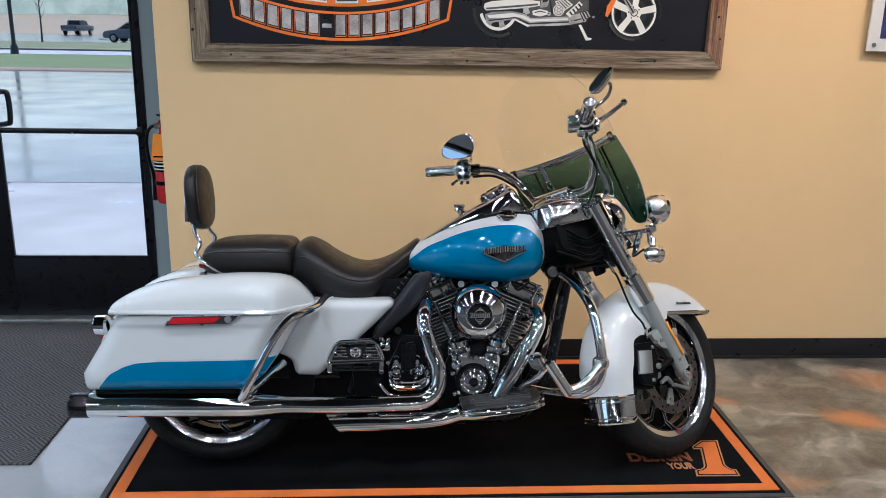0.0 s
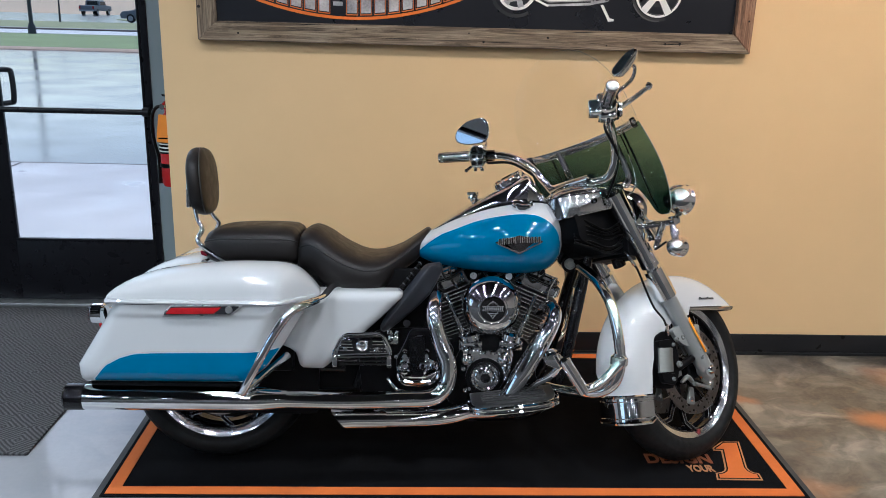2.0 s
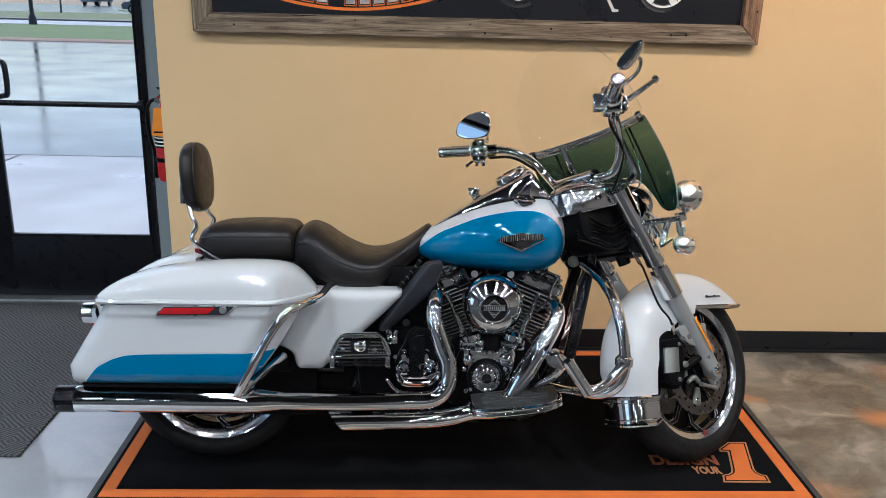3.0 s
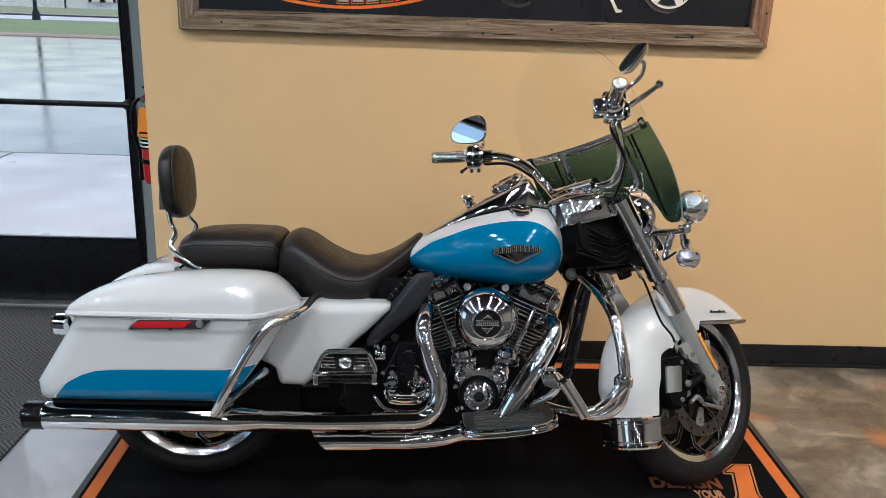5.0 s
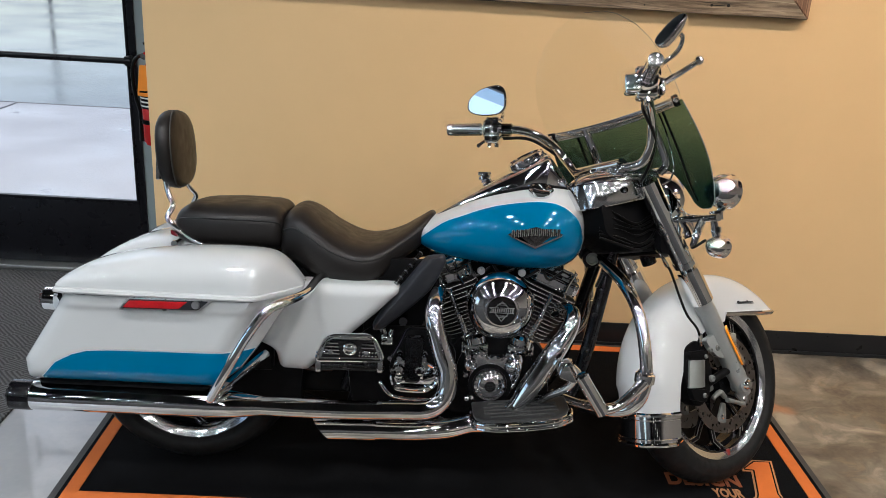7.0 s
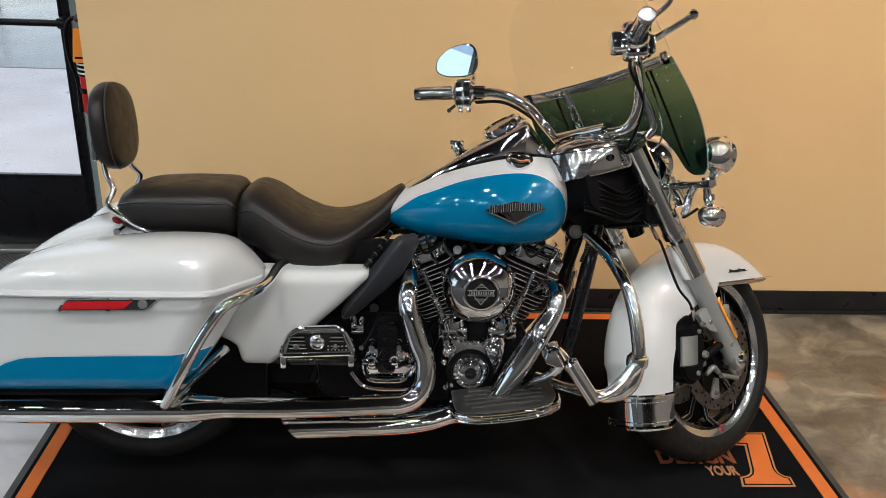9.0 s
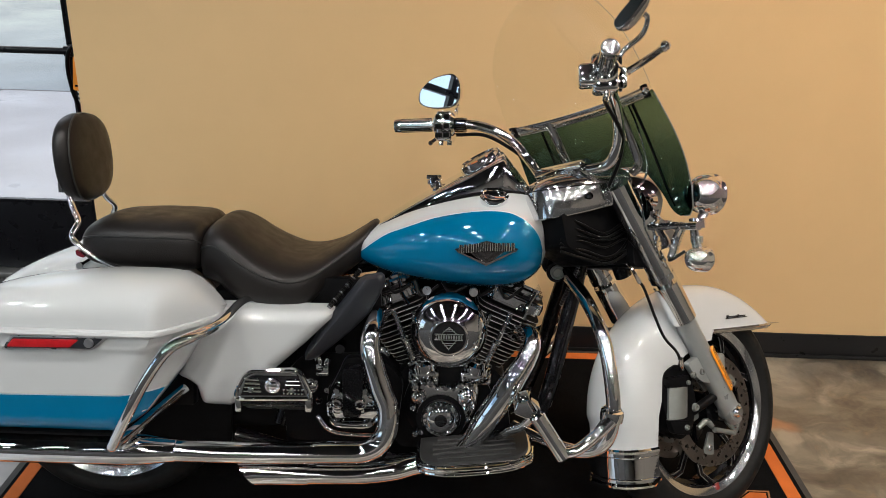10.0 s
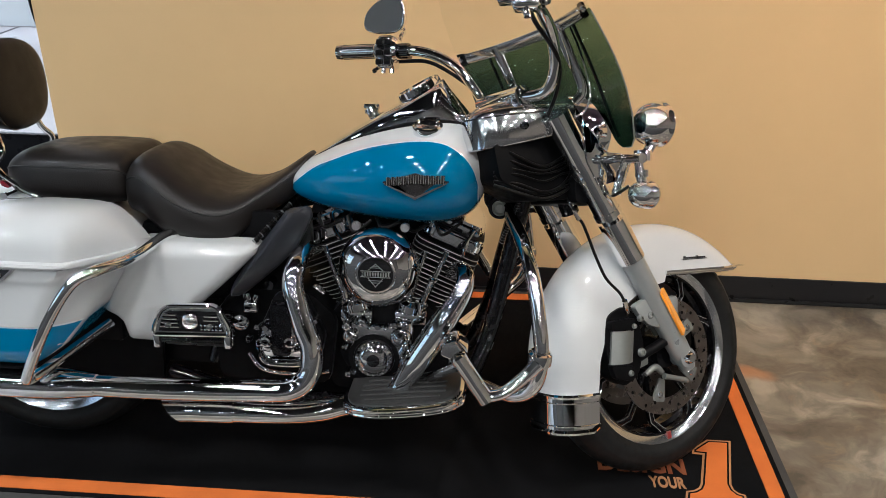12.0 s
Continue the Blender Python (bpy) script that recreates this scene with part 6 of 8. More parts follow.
part("chrome_cover", swollen(low_out, -0.184, -0.207, 0.004), CHROME, gear, "chrome lower cover with rounded shoulders", 60)
part("cover_panel", slab(rounded([(0.671, 0.318), (0.716, 0.318), (0.724, 0.450), (0.668, 0.450)], 0.010, 3), -0.184, -0.219, "y", 0.004), BLACK, gear, "glossy black upright panel")
part("cover_rim", tube([(x, -0.2065, z) for x, z in ((0.634, 0.352), (0.637, 0.318), (0.652, 0.294), (0.695, 0.290), (0.738, 0.294), (0.764, 0.322), (0.758, 0.358), (0.735, 0.374))], 0.0060, seg=8), CHROME, gear, "bright rim of the lower cover")
part("cover_lip", tube([(0.655, -0.214, 0.303), (0.695, -0.218, 0.301), (0.735, -0.214, 0.304)], 0.0045, seg=8), CHROME, gear, "bright bottom lip")
for x, z in ((0.655, 0.386), (0.724, 0.386), (0.640, 0.348), (0.762, 0.345), (0.655, 0.300), (0.738, 0.300)):
    part("cover_screw", lathe([(0.0001, 0.012), (0.007, 0.012), (0.010, 0.006), (0.010, 0.0), (0.0001, 0.0)], (x, -0.205, z), (0, -1, 0), 14), CHROME, gear)
for x, z, r in ((0.655, 0.395, 0.010), (0.627, 0.378, 0.008), (0.605, 0.345, 0.010), (0.726, 0.396, 0.010), (0.685, 0.424, 0.007), (0.640, 0.330, 0.007), (0.770, 0.400, 0.008), (0.600, 0.400, 0.006)):
    part("case_bolt", lathe([(0.0001, 0.030), (r * 0.45, 0.030), (r * 0.5, 0.033), (r * 0.8, 0.033), (r, 0.028), (r, -0.01), (0.0001, -0.01)], (x, -0.160, z), (0, -1, 0), 14), CHROME, gear, "chrome socket bolt")
for x, z in ((0.655, 0.353), (0.714, 0.354)):
    part("cover_lug", joined(lathe([(0.0001, 0.018), (0.007, 0.018), (0.008, 0.022), (0.013, 0.021), (0.016, 0.014), (0.016, -0.01), (0.0001, -0.01)], (x, -0.200, z), (0, -1, 0), 18), box(x - 0.010, x + 0.010, -0.212, -0.190, z - 0.030, z, 0.004)), CHROME, gear, "chrome bolt lug")
part("brake_valve", joined(box(0.600, 0.634, -0.205, -0.165, 0.420, 0.448, 0.006), lathe([(0.0001, 0.0), (0.009, 0.0), (0.011, 0.006), (0.009, 0.020), (0.0001, 0.022)], (0.608, -0.188, 0.446), (-0.2, 0, 1), 12), lathe([(0.0001, 0.0), (0.007, 0.0), (0.009, 0.004), (0.007, 0.018), (0.0001, 0.020)], (0.626, -0.188, 0.446), (0.3, 0, 1), 12)), CHROME, gear, "chrome brake line fitting")
part("oval_cap", lathe([(0.0001, 0.012), (0.014, 0.011), (0.020, 0.006), (0.022, 0.0), (0.022, -0.03), (0.0001, -0.03)], (0.583, -0.175, 0.383), (0, -1, 0), 24), CHROME, gear, "chrome round cap")
part("oil_line", tube([(0.60, -0.17, 0.30), (0.64, -0.18, 0.262), (0.74, -0.18, 0.255), (0.80, -0.17, 0.262)], 0.0065, seg=10), CHROME, gear, "chrome oil line")
part("brake_cylinder", joined(lathe([(0.0001, 0.0), (0.010, 0.0), (0.012, 0.01), (0.012, 0.05), (0.0001, 0.05)], (0.66, -0.14, 0.488), (0, -1, 0), 18), box(0.61, 0.65, -0.19, -0.15, 0.50, 0.53, 0.006), box(0.615, 0.630, -0.20, -0.15, 0.52, 0.545, 0.003)), DARK_CHROME, gear)

# exhaust: rear header, long pipe, muffler; front header, lower pipe
rear_pipe = part("exhaust_pipe", tube([(0.770, -0.120, 0.570), (0.758, -0.195, 0.583), (0.748, -0.258, 0.568), (0.744, -0.290, 0.525), (0.770, -0.306, 0.440), (0.790, -0.314, 0.385), (0.785, -0.322, 0.325), (0.745, -0.330, 0.288), (0.66, -0.334, 0.282), (0.46, -0.345, 0.280), (0.26, -0.360, 0.288)], [0.018, 0.020, 0.023, 0.025, 0.026, 0.026, 0.026, 0.026, 0.026, 0.026, 0.026], seg=22, per=8), CHROME, bike, "chrome rear exhaust header and heat shield")
muffler = part("muffler", lathe([(0.0001, 0.0), (0.027, 0.0), (0.029, 0.02), (0.036, 0.075), (0.038, 0.11), (0.038, 0.60), (0.0001, 0.60)], (0.300, -0.360, 0.288), (-1, -0.025, 0.012), 40), CHROME, bike, "long chrome muffler")
part("end_cap", lathe([(0.020, 0.03), (0.034, 0.03), (0.0395, 0.024), (0.0395, -0.024), (0.0385, -0.028), (0.020, -0.028)], (-0.318, -0.376, 0.2955), (-1, -0.025, 0.012), 40, close=True), BLACK, muffler, "black muffler end cap")
part("hanger", joined(box(-0.18, 0.15, -0.37, -0.33, 0.326, 0.338, 0.003), box(0.03, 0.07, -0.36, -0.30, 0.30, 0.34, 0.003)), SATIN_BLACK, muffler)
front_pipe = part("exhaust_pipe", tube([(1.095, -0.125, 0.520), (1.118, -0.175, 0.546), (1.132, -0.222, 0.538), (1.118, -0.243, 0.495), (1.075, -0.248, 0.415), (1.025, -0.250, 0.335), (0.982, -0.253, 0.266), (0.945, -0.258, 0.228), (0.865, -0.270, 0.226), (0.80, -0.285, 0.215), (0.70, -0.298, 0.210), (0.49, -0.305, 0.210)], [0.018, 0.020, 0.022, 0.025, 0.025, 0.026, 0.026, 0.027, 0.027, 0.028, 0.028, 0.028], seg=22, per=8), CHROME, bike, "chrome front exhaust header running low under the board")
bm = tube([(0.60, -0.3015, 0.210), (0.50, -0.305, 0.210), (0.44, -0.307, 0.210)], 0.0315, seg=26, straight=True)
for v in bm.verts:
    if v.co.x < 0.47:
        v.co.x = 0.43 + (0.24 - v.co.z) * 0.85
part("slash_tip", bm, CHROME, front_pipe, "slash-cut chrome tip")
part("heat_shield", tube([(1.120, -0.246, 0.498), (1.082, -0.254, 0.435), (1.025, -0.257, 0.340), (0.990, -0.258, 0.278)], [0.024, 0.0305, 0.0305, 0.024], seg=20), CHROME, front_pipe, "chrome heat shield")

part("throttle_body", joined(slab(rounded([(0.80, 0.50), (1.07, 0.50), (1.13, 0.60), (1.10, 0.665), (0.74, 0.665), (0.72, 0.60)], 0.02), -0.030, 0.10, "y", 0.01), lathe([(0.0001, 0.0), (0.050, 0.0), (0.050, 0.10), (0.0001, 0.10)], (0.929, -0.02, 0.56), (0, -1, 0), 24)), SATIN_BLACK, bike, "black throttle body and intake between the cylinders")
part("coil_cover", box(1.02, 1.12, -0.10, 0.10, 0.600, 0.660, 0.012), BLACK, bike, "black coil cover under the tank")
for k in range(6):
    part("engine_wire", tube([(0.70 + k * 0.07, -0.12, 0.650), (0.72 + k * 0.07, -0.145, 0.632 - 0.006 * (k % 3)), (0.76 + k * 0.07, -0.135, 0.645)], 0.0045, seg=6), CABLE, bike)

# -- frame tubes and black bracketry
frame_p = part("frame", joined(
    *[tube([(1.275, s * 0.030, 0.800), (1.262, s * 0.070, 0.700), (1.225, s * 0.105, 0.52), (1.185, s * 0.125, 0.34), (1.12, s * 0.135, 0.205), (0.98, s * 0.14, 0.170), (0.60, s * 0.14, 0.175), (0.38, s * 0.13, 0.22)], 0.020, seg=14) for s in (-1, 1)],
    tube([(1.25, 0, 0.78), (0.95, 0, 0.70), (0.68, 0, 0.66), (0.40, 0, 0.60)], 0.026),
    *[tube([(0.68, s * 0.11, 0.64), (0.52, s * 0.13, 0.60), (0.34, s * 0.15, 0.58), (0.10, s * 0.15, 0.62)], 0.018) for s in (-1, 1)],
    *[tube([(0.62, s * 0.12, 0.62), (0.56, s * 0.13, 0.45), (0.50, s * 0.13, 0.26)], 0.020) for s in (-1, 1)]), BLACK, bike, "black tubular frame")
part("steering_neck", joined(lathe([(0.0001, -0.10), (0.040, -0.10), (0.040, 0.10), (0.0001, 0.10)], (1.305, 0, 0.80), AXIS, 28), slab(rounded([(1.165, 0.672), (1.21, 0.640), (1.26, 0.69), (1.33, 0.74), (1.31, 0.86), (1.20, 0.84), (1.165, 0.76)], 0.02), -0.045, 0.045, "y", 0.008)), BLACK, frame_p, "black steering neck")
part("neck_cap", lathe([(0.0001, 0.006), (0.010, 0.006), (0.012, 0.003), (0.015, 0.008), (0.0185, 0.006), (0.0185, -0.02), (0.0001, -0.02)], (1.205, -0.066, 0.671), (0, -1, 0), 28), CALIPER_SILVER, frame_p, "round silver cap")
part("neck_boss", lathe([(0.0001, 0.0), (0.028, 0.0), (0.028, 0.07), (0.0001, 0.07)], (1.205, -0.064, 0.671), (0, 1, 0), 24), BLACK, frame_p)
part("neck_tube", tube([(1.259, -0.118, 0.73), (1.243, -0.120, 0.69), (1.227, -0.120, 0.643), (1.212, -0.120, 0.60)], 0.0045, seg=8), CABLE, frame_p, "ribbed hose")
for k in range(22):
    u = k / 21
    part("hose_ring", lathe([(0.0035, -0.0016), (0.0062, 0.0), (0.0035, 0.0016)], (1.259 - 0.047 * u, -0.119, 0.73 - 0.13 * u), (0.33, 0, 1), 8), ALLOY, frame_p)
part("side_panel", slab(rounded([(0.545, 0.44), (0.70, 0.44), (0.76, 0.56), (0.755, 0.655), (0.60, 0.66), (0.55, 0.60)], 0.015), -0.150, -0.120, "y", 0.006), SATIN_BLACK, frame_p, "black panel under the seat")
part("battery_box", box(0.33, 0.60, -0.14, 0.14, 0.42, 0.62, 0.02), SATIN_BLACK, frame_p)
part("shock", lathe([(0.0001, 0), (0.030, 0.0), (0.030, 0.16), (0.022, 0.17), (0.022, 0.26), (0.0001, 0.26)], (0.10, -0.155, 0.36), (0.55, 0, 0.9), 20), SATIN_BLACK, frame_p)
part("swingarm", joined(*[tube([(0.46, s * 0.12, 0.32), (0.20, s * 0.125, 0.32), (-0.03, s * 0.125, 0.316)], 0.025, flat=0.8) for s in (-1, 1)]), BLACK, frame_p)
part("seat_cable", tube([(0.700, -0.115, 0.672), (0.660, -0.175, 0.628), (0.635, -0.205, 0.600)], 0.006, seg=8), CABLE, frame_p, "braided hose under the seat")
for k in range(16):
    u = k / 15
    part("hose_ring", lathe([(0.0055, -0.0016), (0.0076, 0.0), (0.0055, 0.0016)], (0.700 - 0.065 * u, -0.115 - 0.09 * u ** 0.8, 0.672 - 0.072 * u), (0.6, 0.6, 0.5), 10), CABLE if k % 3 else ALLOY, frame_p)
part("inner_shield", slab(rounded([(0.14, 0.345), (0.37, 0.335), (0.38, 0.43), (0.20, 0.45)], 0.012), -0.168, -0.158, "y", 0.003), SATIN_BLACK, frame_p, "black shield beside the rear wheel")
part("saddlebag_mount", joined(box(-0.10, 0.30, -0.21, 0.21, 0.40, 0.43, 0.01), box(-0.10, 0.30, -0.21, -0.17, 0.33, 0.56, 0.01)), SATIN_BLACK, frame_p)

# ground-side hardware: bolts under the board
for x in (0.985, 1.045, 1.075):
    part("drain_bolt", lathe([(0.0001, 0.014), (0.009, 0.013), (0.012, 0.006), (0.012, -0.03), (0.0001, -0.03)], (x, -0.150, 0.198 + (x - 0.985) * 0.06), (0, -1, -0.2), 14), CHROME, engine)

# -- rear bag guard
guard_r = part("bag_guard", joined(tube([(0.450, -0.150, 0.604), (0.424, -0.215, 0.607), (0.408, -0.345, 0.598), (0.372, -0.428, 0.595), (0.338, -0.458, 0.584), (0.310, -0.467, 0.555), (0.274, -0.469, 0.500), (0.239, -0.467, 0.435), (0.194, -0.448, 0.350), (0.184, -0.430, 0.330), (0.200, -0.395, 0.336), (0.242, -0.315, 0.363), (0.285, -0.235, 0.390)], 0.0125, seg=16),
                  ), CHROME, bike, "chrome guard rail in front of the saddlebag")
part("bag_guard", tube([(0.470, 0.215, 0.655), (0.395, 0.345, 0.615), (0.325, 0.462, 0.520), (0.260, 0.468, 0.425), (0.183, 0.440, 0.322), (0.262, 0.365, 0.392), (0.330, 0.290, 0.455)], 0.0135), CHROME, bike)

# -- passenger board, folded up
pb = rounded([(0.440, 0.418), (0.612, 0.424), (0.612, 0.440), (0.592, 0.482), (0.575, 0.492), (0.478, 0.488), (0.460, 0.476), (0.442, 0.438)], 0.012, 3)
pboard = part("passenger_board", joined(slab(pb, -0.330, -0.352, "y", 0.006), box(0.437, 0.452, -0.352, -0.320, 0.385, 0.425, 0.004), box(0.600, 0.615, -0.352, -0.320, 0.390, 0.430, 0.004)), CHROME, bike, "chrome passenger footboard folded upright")
part("board_rim", tube([(x, -0.3515, z) for x, z in pb] + [(pb[0][0], -0.3515, pb[0][1])], 0.0048, seg=8, straight=True), CHROME, pboard, "rounded chrome rim")
part("board_panel", slab([(0.452, 0.427), (0.603, 0.432), (0.586, 0.480), (0.480, 0.478), (0.464, 0.468)], -0.351, -0.3530, "y", 0.001), DARK_CHROME, pboard, "dark glossy face panel")
for sgn in (-1, 1):
    c = 0.527 + sgn * 0.047
    for k, z in enumerate((0.4405, 0.4500, 0.4595, 0.4690)):
        w = 0.042 - k * 0.004
        if sgn < 0 or k > 1:
            part("tread_bar", tube([(c - w / 2, -0.3535, z), (c + w / 2, -0.3535, z)], 0.0030, seg=8, straight=True), CHROME, pboard, "chrome tread bar")
    for i in range(6):
        for j in range(2):
            if sgn > 0:
                part("tread_stud", lathe([(0.0001, 0.0045), (0.0024, 0.0035), (0.0034, 0.0)], (c + (i - 2.5) * 0.0085, -0.3530, 0.4375 + j * 0.0095), (0, -1, 0), 8), CHROME, pboard)
    part("tread_pad", lathe([(0.0001, 0.006), (0.006, 0.005), (0.0085, 0.0)], (c - 0.004, -0.3535, 0.444), (0, -1, 0), 16), CHROME, pboard, "round chrome stud")
part("board_emblem", lathe([(0.0001, 0.0045), (0.007, 0.0040), (0.0105, 0.002), (0.012, 0.0025), (0.015, 0.0055), (0.018, 0.0040), (0.019, 0.0)], (0.527, -0.352, 0.455), (0, -1, 0), 28), CHROME, pboard, "round chrome emblem with a raised rim")
part("board_hinge", joined(box(0.455, 0.60, -0.335, -0.26, 0.385, 0.415, 0.008), tube([(0.447, -0.335, 0.402), (0.607, -0.335, 0.406)], 0.008, straight=True), box(0.49, 0.56, -0.26, -0.13, 0.375, 0.405, 0.008)), BLACK, pboard, "black hinge bracket")

# -- rider board: half-moon, chrome rim, rubber top
def half_moon(off, z0, z1):
    pts = [(0.858 + off, -0.200), (1.142 - off, -0.200)] + [(1.000 + (0.142 - off) * math.copysign(abs(math.cos(a)) ** 0.5, math.cos(a)), -0.272 - (0.080 - off) * math.sin(a) ** 0.8) for a in np.linspace(0.0, math.pi, 20)]
    return slab(pts, z0, z1, "z", 0.004)


TB = Matrix.Translation((1.000, 0, 0.267)) @ Matrix.Rotation(radians(-7), 4, "Y") @ Matrix.Translation((-1.000, 0, 0))
rboard = part("rider_board", half_moon(0.0, -0.022, 0.004), CHROME, bike, "half-moon rider footboard with a chrome rim", turn=TB)
part("rubber_top", half_moon(0.009, 0.002, 0.011), BOARD_RUBBER, rboard, "dark rubber pad", turn=TB)
for z in (-0.002, -0.016):
    part("chrome_strip", tube([(0.858, -0.275, z), (0.872, -0.325, z), (0.94, -0.353, z), (1.06, -0.353, z), (1.128, -0.325, z), (1.142, -0.275, z)], 0.0045, seg=8), CHROME, rboard, "bright rim of the board", turn=TB)
for k in range(5):
    part("tread_rib", tube([(0.90 + 0.012 * (k == 0 or k == 4), -0.225 - k * 0.024, 0.0115), (1.10 - 0.012 * (k == 0 or k == 4), -0.225 - k * 0.024, 0.0115)], 0.0035, seg=8, straight=True), BOARD_RUBBER, rboard, "raised rubber rib", turn=TB)
part("board_bracket", box(0.90, 0.93, -0.27, -0.12, 0.215, 0.234, 0.006), BLACK, rboard)
part("board_bracket", box(1.05, 1.08, -0.27, -0.12, 0.222, 0.241, 0.006), BLACK, rboard)
part("pad_emblem", lathe([(0.024, 0.0), (0.025, 0.0018), (0.029, 0.0018), (0.030, 0.0)], (1.000, -0.285, 0.0105), (0, 0, 1), 28, close=True), BOARD_RUBBER, rboard, "raised round emblem", turn=TB)
part("brake_pedal", joined(tube([(1.03, -0.20, 0.250), (1.07, -0.26, 0.310), (1.115, -0.300, 0.352), (1.135, -0.315, 0.385)], 0.011), slab(rounded([(1.085, 0.400), (1.130, 0.382), (1.150, 0.412), (1.122, 0.438), (1.095, 0.428)], 0.008), -0.285, -0.345, "y", 0.006), tube([(0.96, -0.20, 0.262), (1.03, -0.22, 0.285), (1.09, -0.26, 0.318)], 0.008)), CHROME, bike, "chrome brake pedal")

# -- engine guard with highway pegs
part("engine_guard", joined(*[tube([(1.225, s * 0.085, 0.672), (1.235, s * 0.150, 0.668), (1.256, s * 0.255, 0.645), (1.278, s * 0.340, 0.595), (1.296, s * 0.380, 0.510), (1.306, s * 0.390, 0.415), (1.290, s * 0.380, 0.348), (1.240, s * 0.340, 0.308), (1.17, s * 0.24, 0.285), (1.11, s * 0.135, 0.270)], 0.0165, seg=18, per=8) for s in (-1, 1)],
     *[lathe([(0.0165, -0.02), (0.021, -0.018), (0.021, 0.018), (0.0165, 0.02)], (1.303, s * 0.387, 0.425), (0.05, 0, 1), 24) for s in (-1, 1)]), CHROME, bike, "chrome tubular engine guard")
for s in (-1, 1):
    peg = part("highway_peg", joined(tube([(1.128, s * 0.425, 0.435), (1.193, s * 0.425, 0.337)], 0.0175, straight=True, seg=20), lathe([(0.0001, 0.004), (0.014, 0.004), (0.0185, 0.0), (0.0185, -0.01)], (1.128, s * 0.425, 0.435), (-0.55, 0, 0.84), 20)), CHROME, bike, "chrome highway peg")
    part("peg_arm", tube([(1.187, s * 0.425, 0.345), (1.228, s * 0.420, 0.355), (1.272, s * 0.405, 0.388), (1.300, s * 0.40, 0.420)], [0.014, 0.013, 0.014, 0.018]), CHROME, peg, "curved chrome arm")
    part("peg_clamp", lathe([(0.018, -0.016), (0.026, -0.012), (0.027, 0.0), (0.026, 0.012), (0.018, 0.016)], (1.303, s * 0.388, 0.425), (0.05, 0, 1), 24, close=True), CHROME, peg)

# ---- front end, turned with the steering ----
FT, FB = Vector((1.243, 0, 0.877)), Vector((1.611, 0, 0.292))
FD = (FB - FT).normalized()
fork = part("fork", lathe([(0.0001, -0.16), (0.022, -0.16), (0.022, 0.10), (0.0001, 0.10)], (1.290, 0, 0.80), AXIS, 20), BLACK, bike, "telescopic fork with chrome covers and grey sliders", turn=STEER)
for s in (-1, 1):
    q = Vector((0, s * 0.108, 0))
    part("fork_cover", tube([FT + q, FT + q + FD * 0.265], 0.0315, straight=True, seg=28), CHROME, fork, "chrome upper fork cover", turn=STEER)
    part("fork_tube", tube([FT + q + FD * 0.20, FT + q + FD * 0.42], 0.0225, straight=True, seg=24), CHROME, fork, "chrome fork tube", turn=STEER)
    part("cover_collar", tube([FT + q + FD * 0.258, FT + q + FD * 0.272], 0.0335, straight=True, seg=28), CHROME, fork, turn=STEER)
    part("lower_cover", tube([FT + q + FD * 0.285, FT + q + FD * 0.395], 0.0335, straight=True, seg=28), CHROME, fork, "short chrome lower cover", turn=STEER)
    part("fork_slider", joined(tube([FT + q + FD * 0.38, FT + q + FD * 0.40, FT + q + FD * 0.66, FT + q + FD * 0.70, FT + q + FD * 0.725], [0.028, 0.0275, 0.0275, 0.024, 0.018], straight=True, seg=26),
         lathe([(0.0001, -0.02), (0.024, -0.02), (0.024, 0.02), (0.0001, 0.02)], FB + q, (0, 1, 0), 24), box(1.555, 1.590, s * 0.108 - 0.012, s * 0.108 + 0.012, 0.40, 0.445, 0.006)), SLIDER, fork, "satin grey fork slider", turn=STEER)
    ro = FT + q * 1.0 + FD * 0.562
    nrm = Vector((0.50, s * 0.85, 0.30)).normalized()
    side_v = FD.cross(nrm).normalized()
    bm = bmesh.new()
    lo = [bm.verts.new(ro + FD * a + side_v * b + nrm * 0.0275) for a, b in rounded([(-0.064, -0.0140), (0.064, -0.0140), (0.064, 0.0140), (-0.064, 0.0140)], 0.004, 2)]
    hi = [bm.verts.new(v.co + nrm * 0.006) for v in lo]
    for i in range(len(lo)):
        j = (i + 1) % len(lo)
        bm.faces.new((lo[i], lo[j], hi[j], hi[i]))
    bm.faces.new(lo[::-1])
    bm.faces.new(hi)
    if s < 0:
        part("side_reflector", bm, AMBER, fork, "long amber reflector", turn=STEER)
part("axle", joined(tube([(FB.x, -0.128, FB.z), (FB.x, 0.128, FB.z)], 0.011, straight=True), *[lathe([(0.0001, 0.016), (0.010, 0.016), (0.016, 0.008), (0.017, -0.012), (0.0001, -0.012)], (FB.x, s * 0.126, FB.z), (0, s, 0), 6 if s > 0 else 24) for s in (-1, 1)]), CHROME, fork, "chrome axle nut", turn=STEER)

# front wheel
WC = Vector((1.587, 0, 0.292))
FC = Vector((1.594, 0, 0.303))


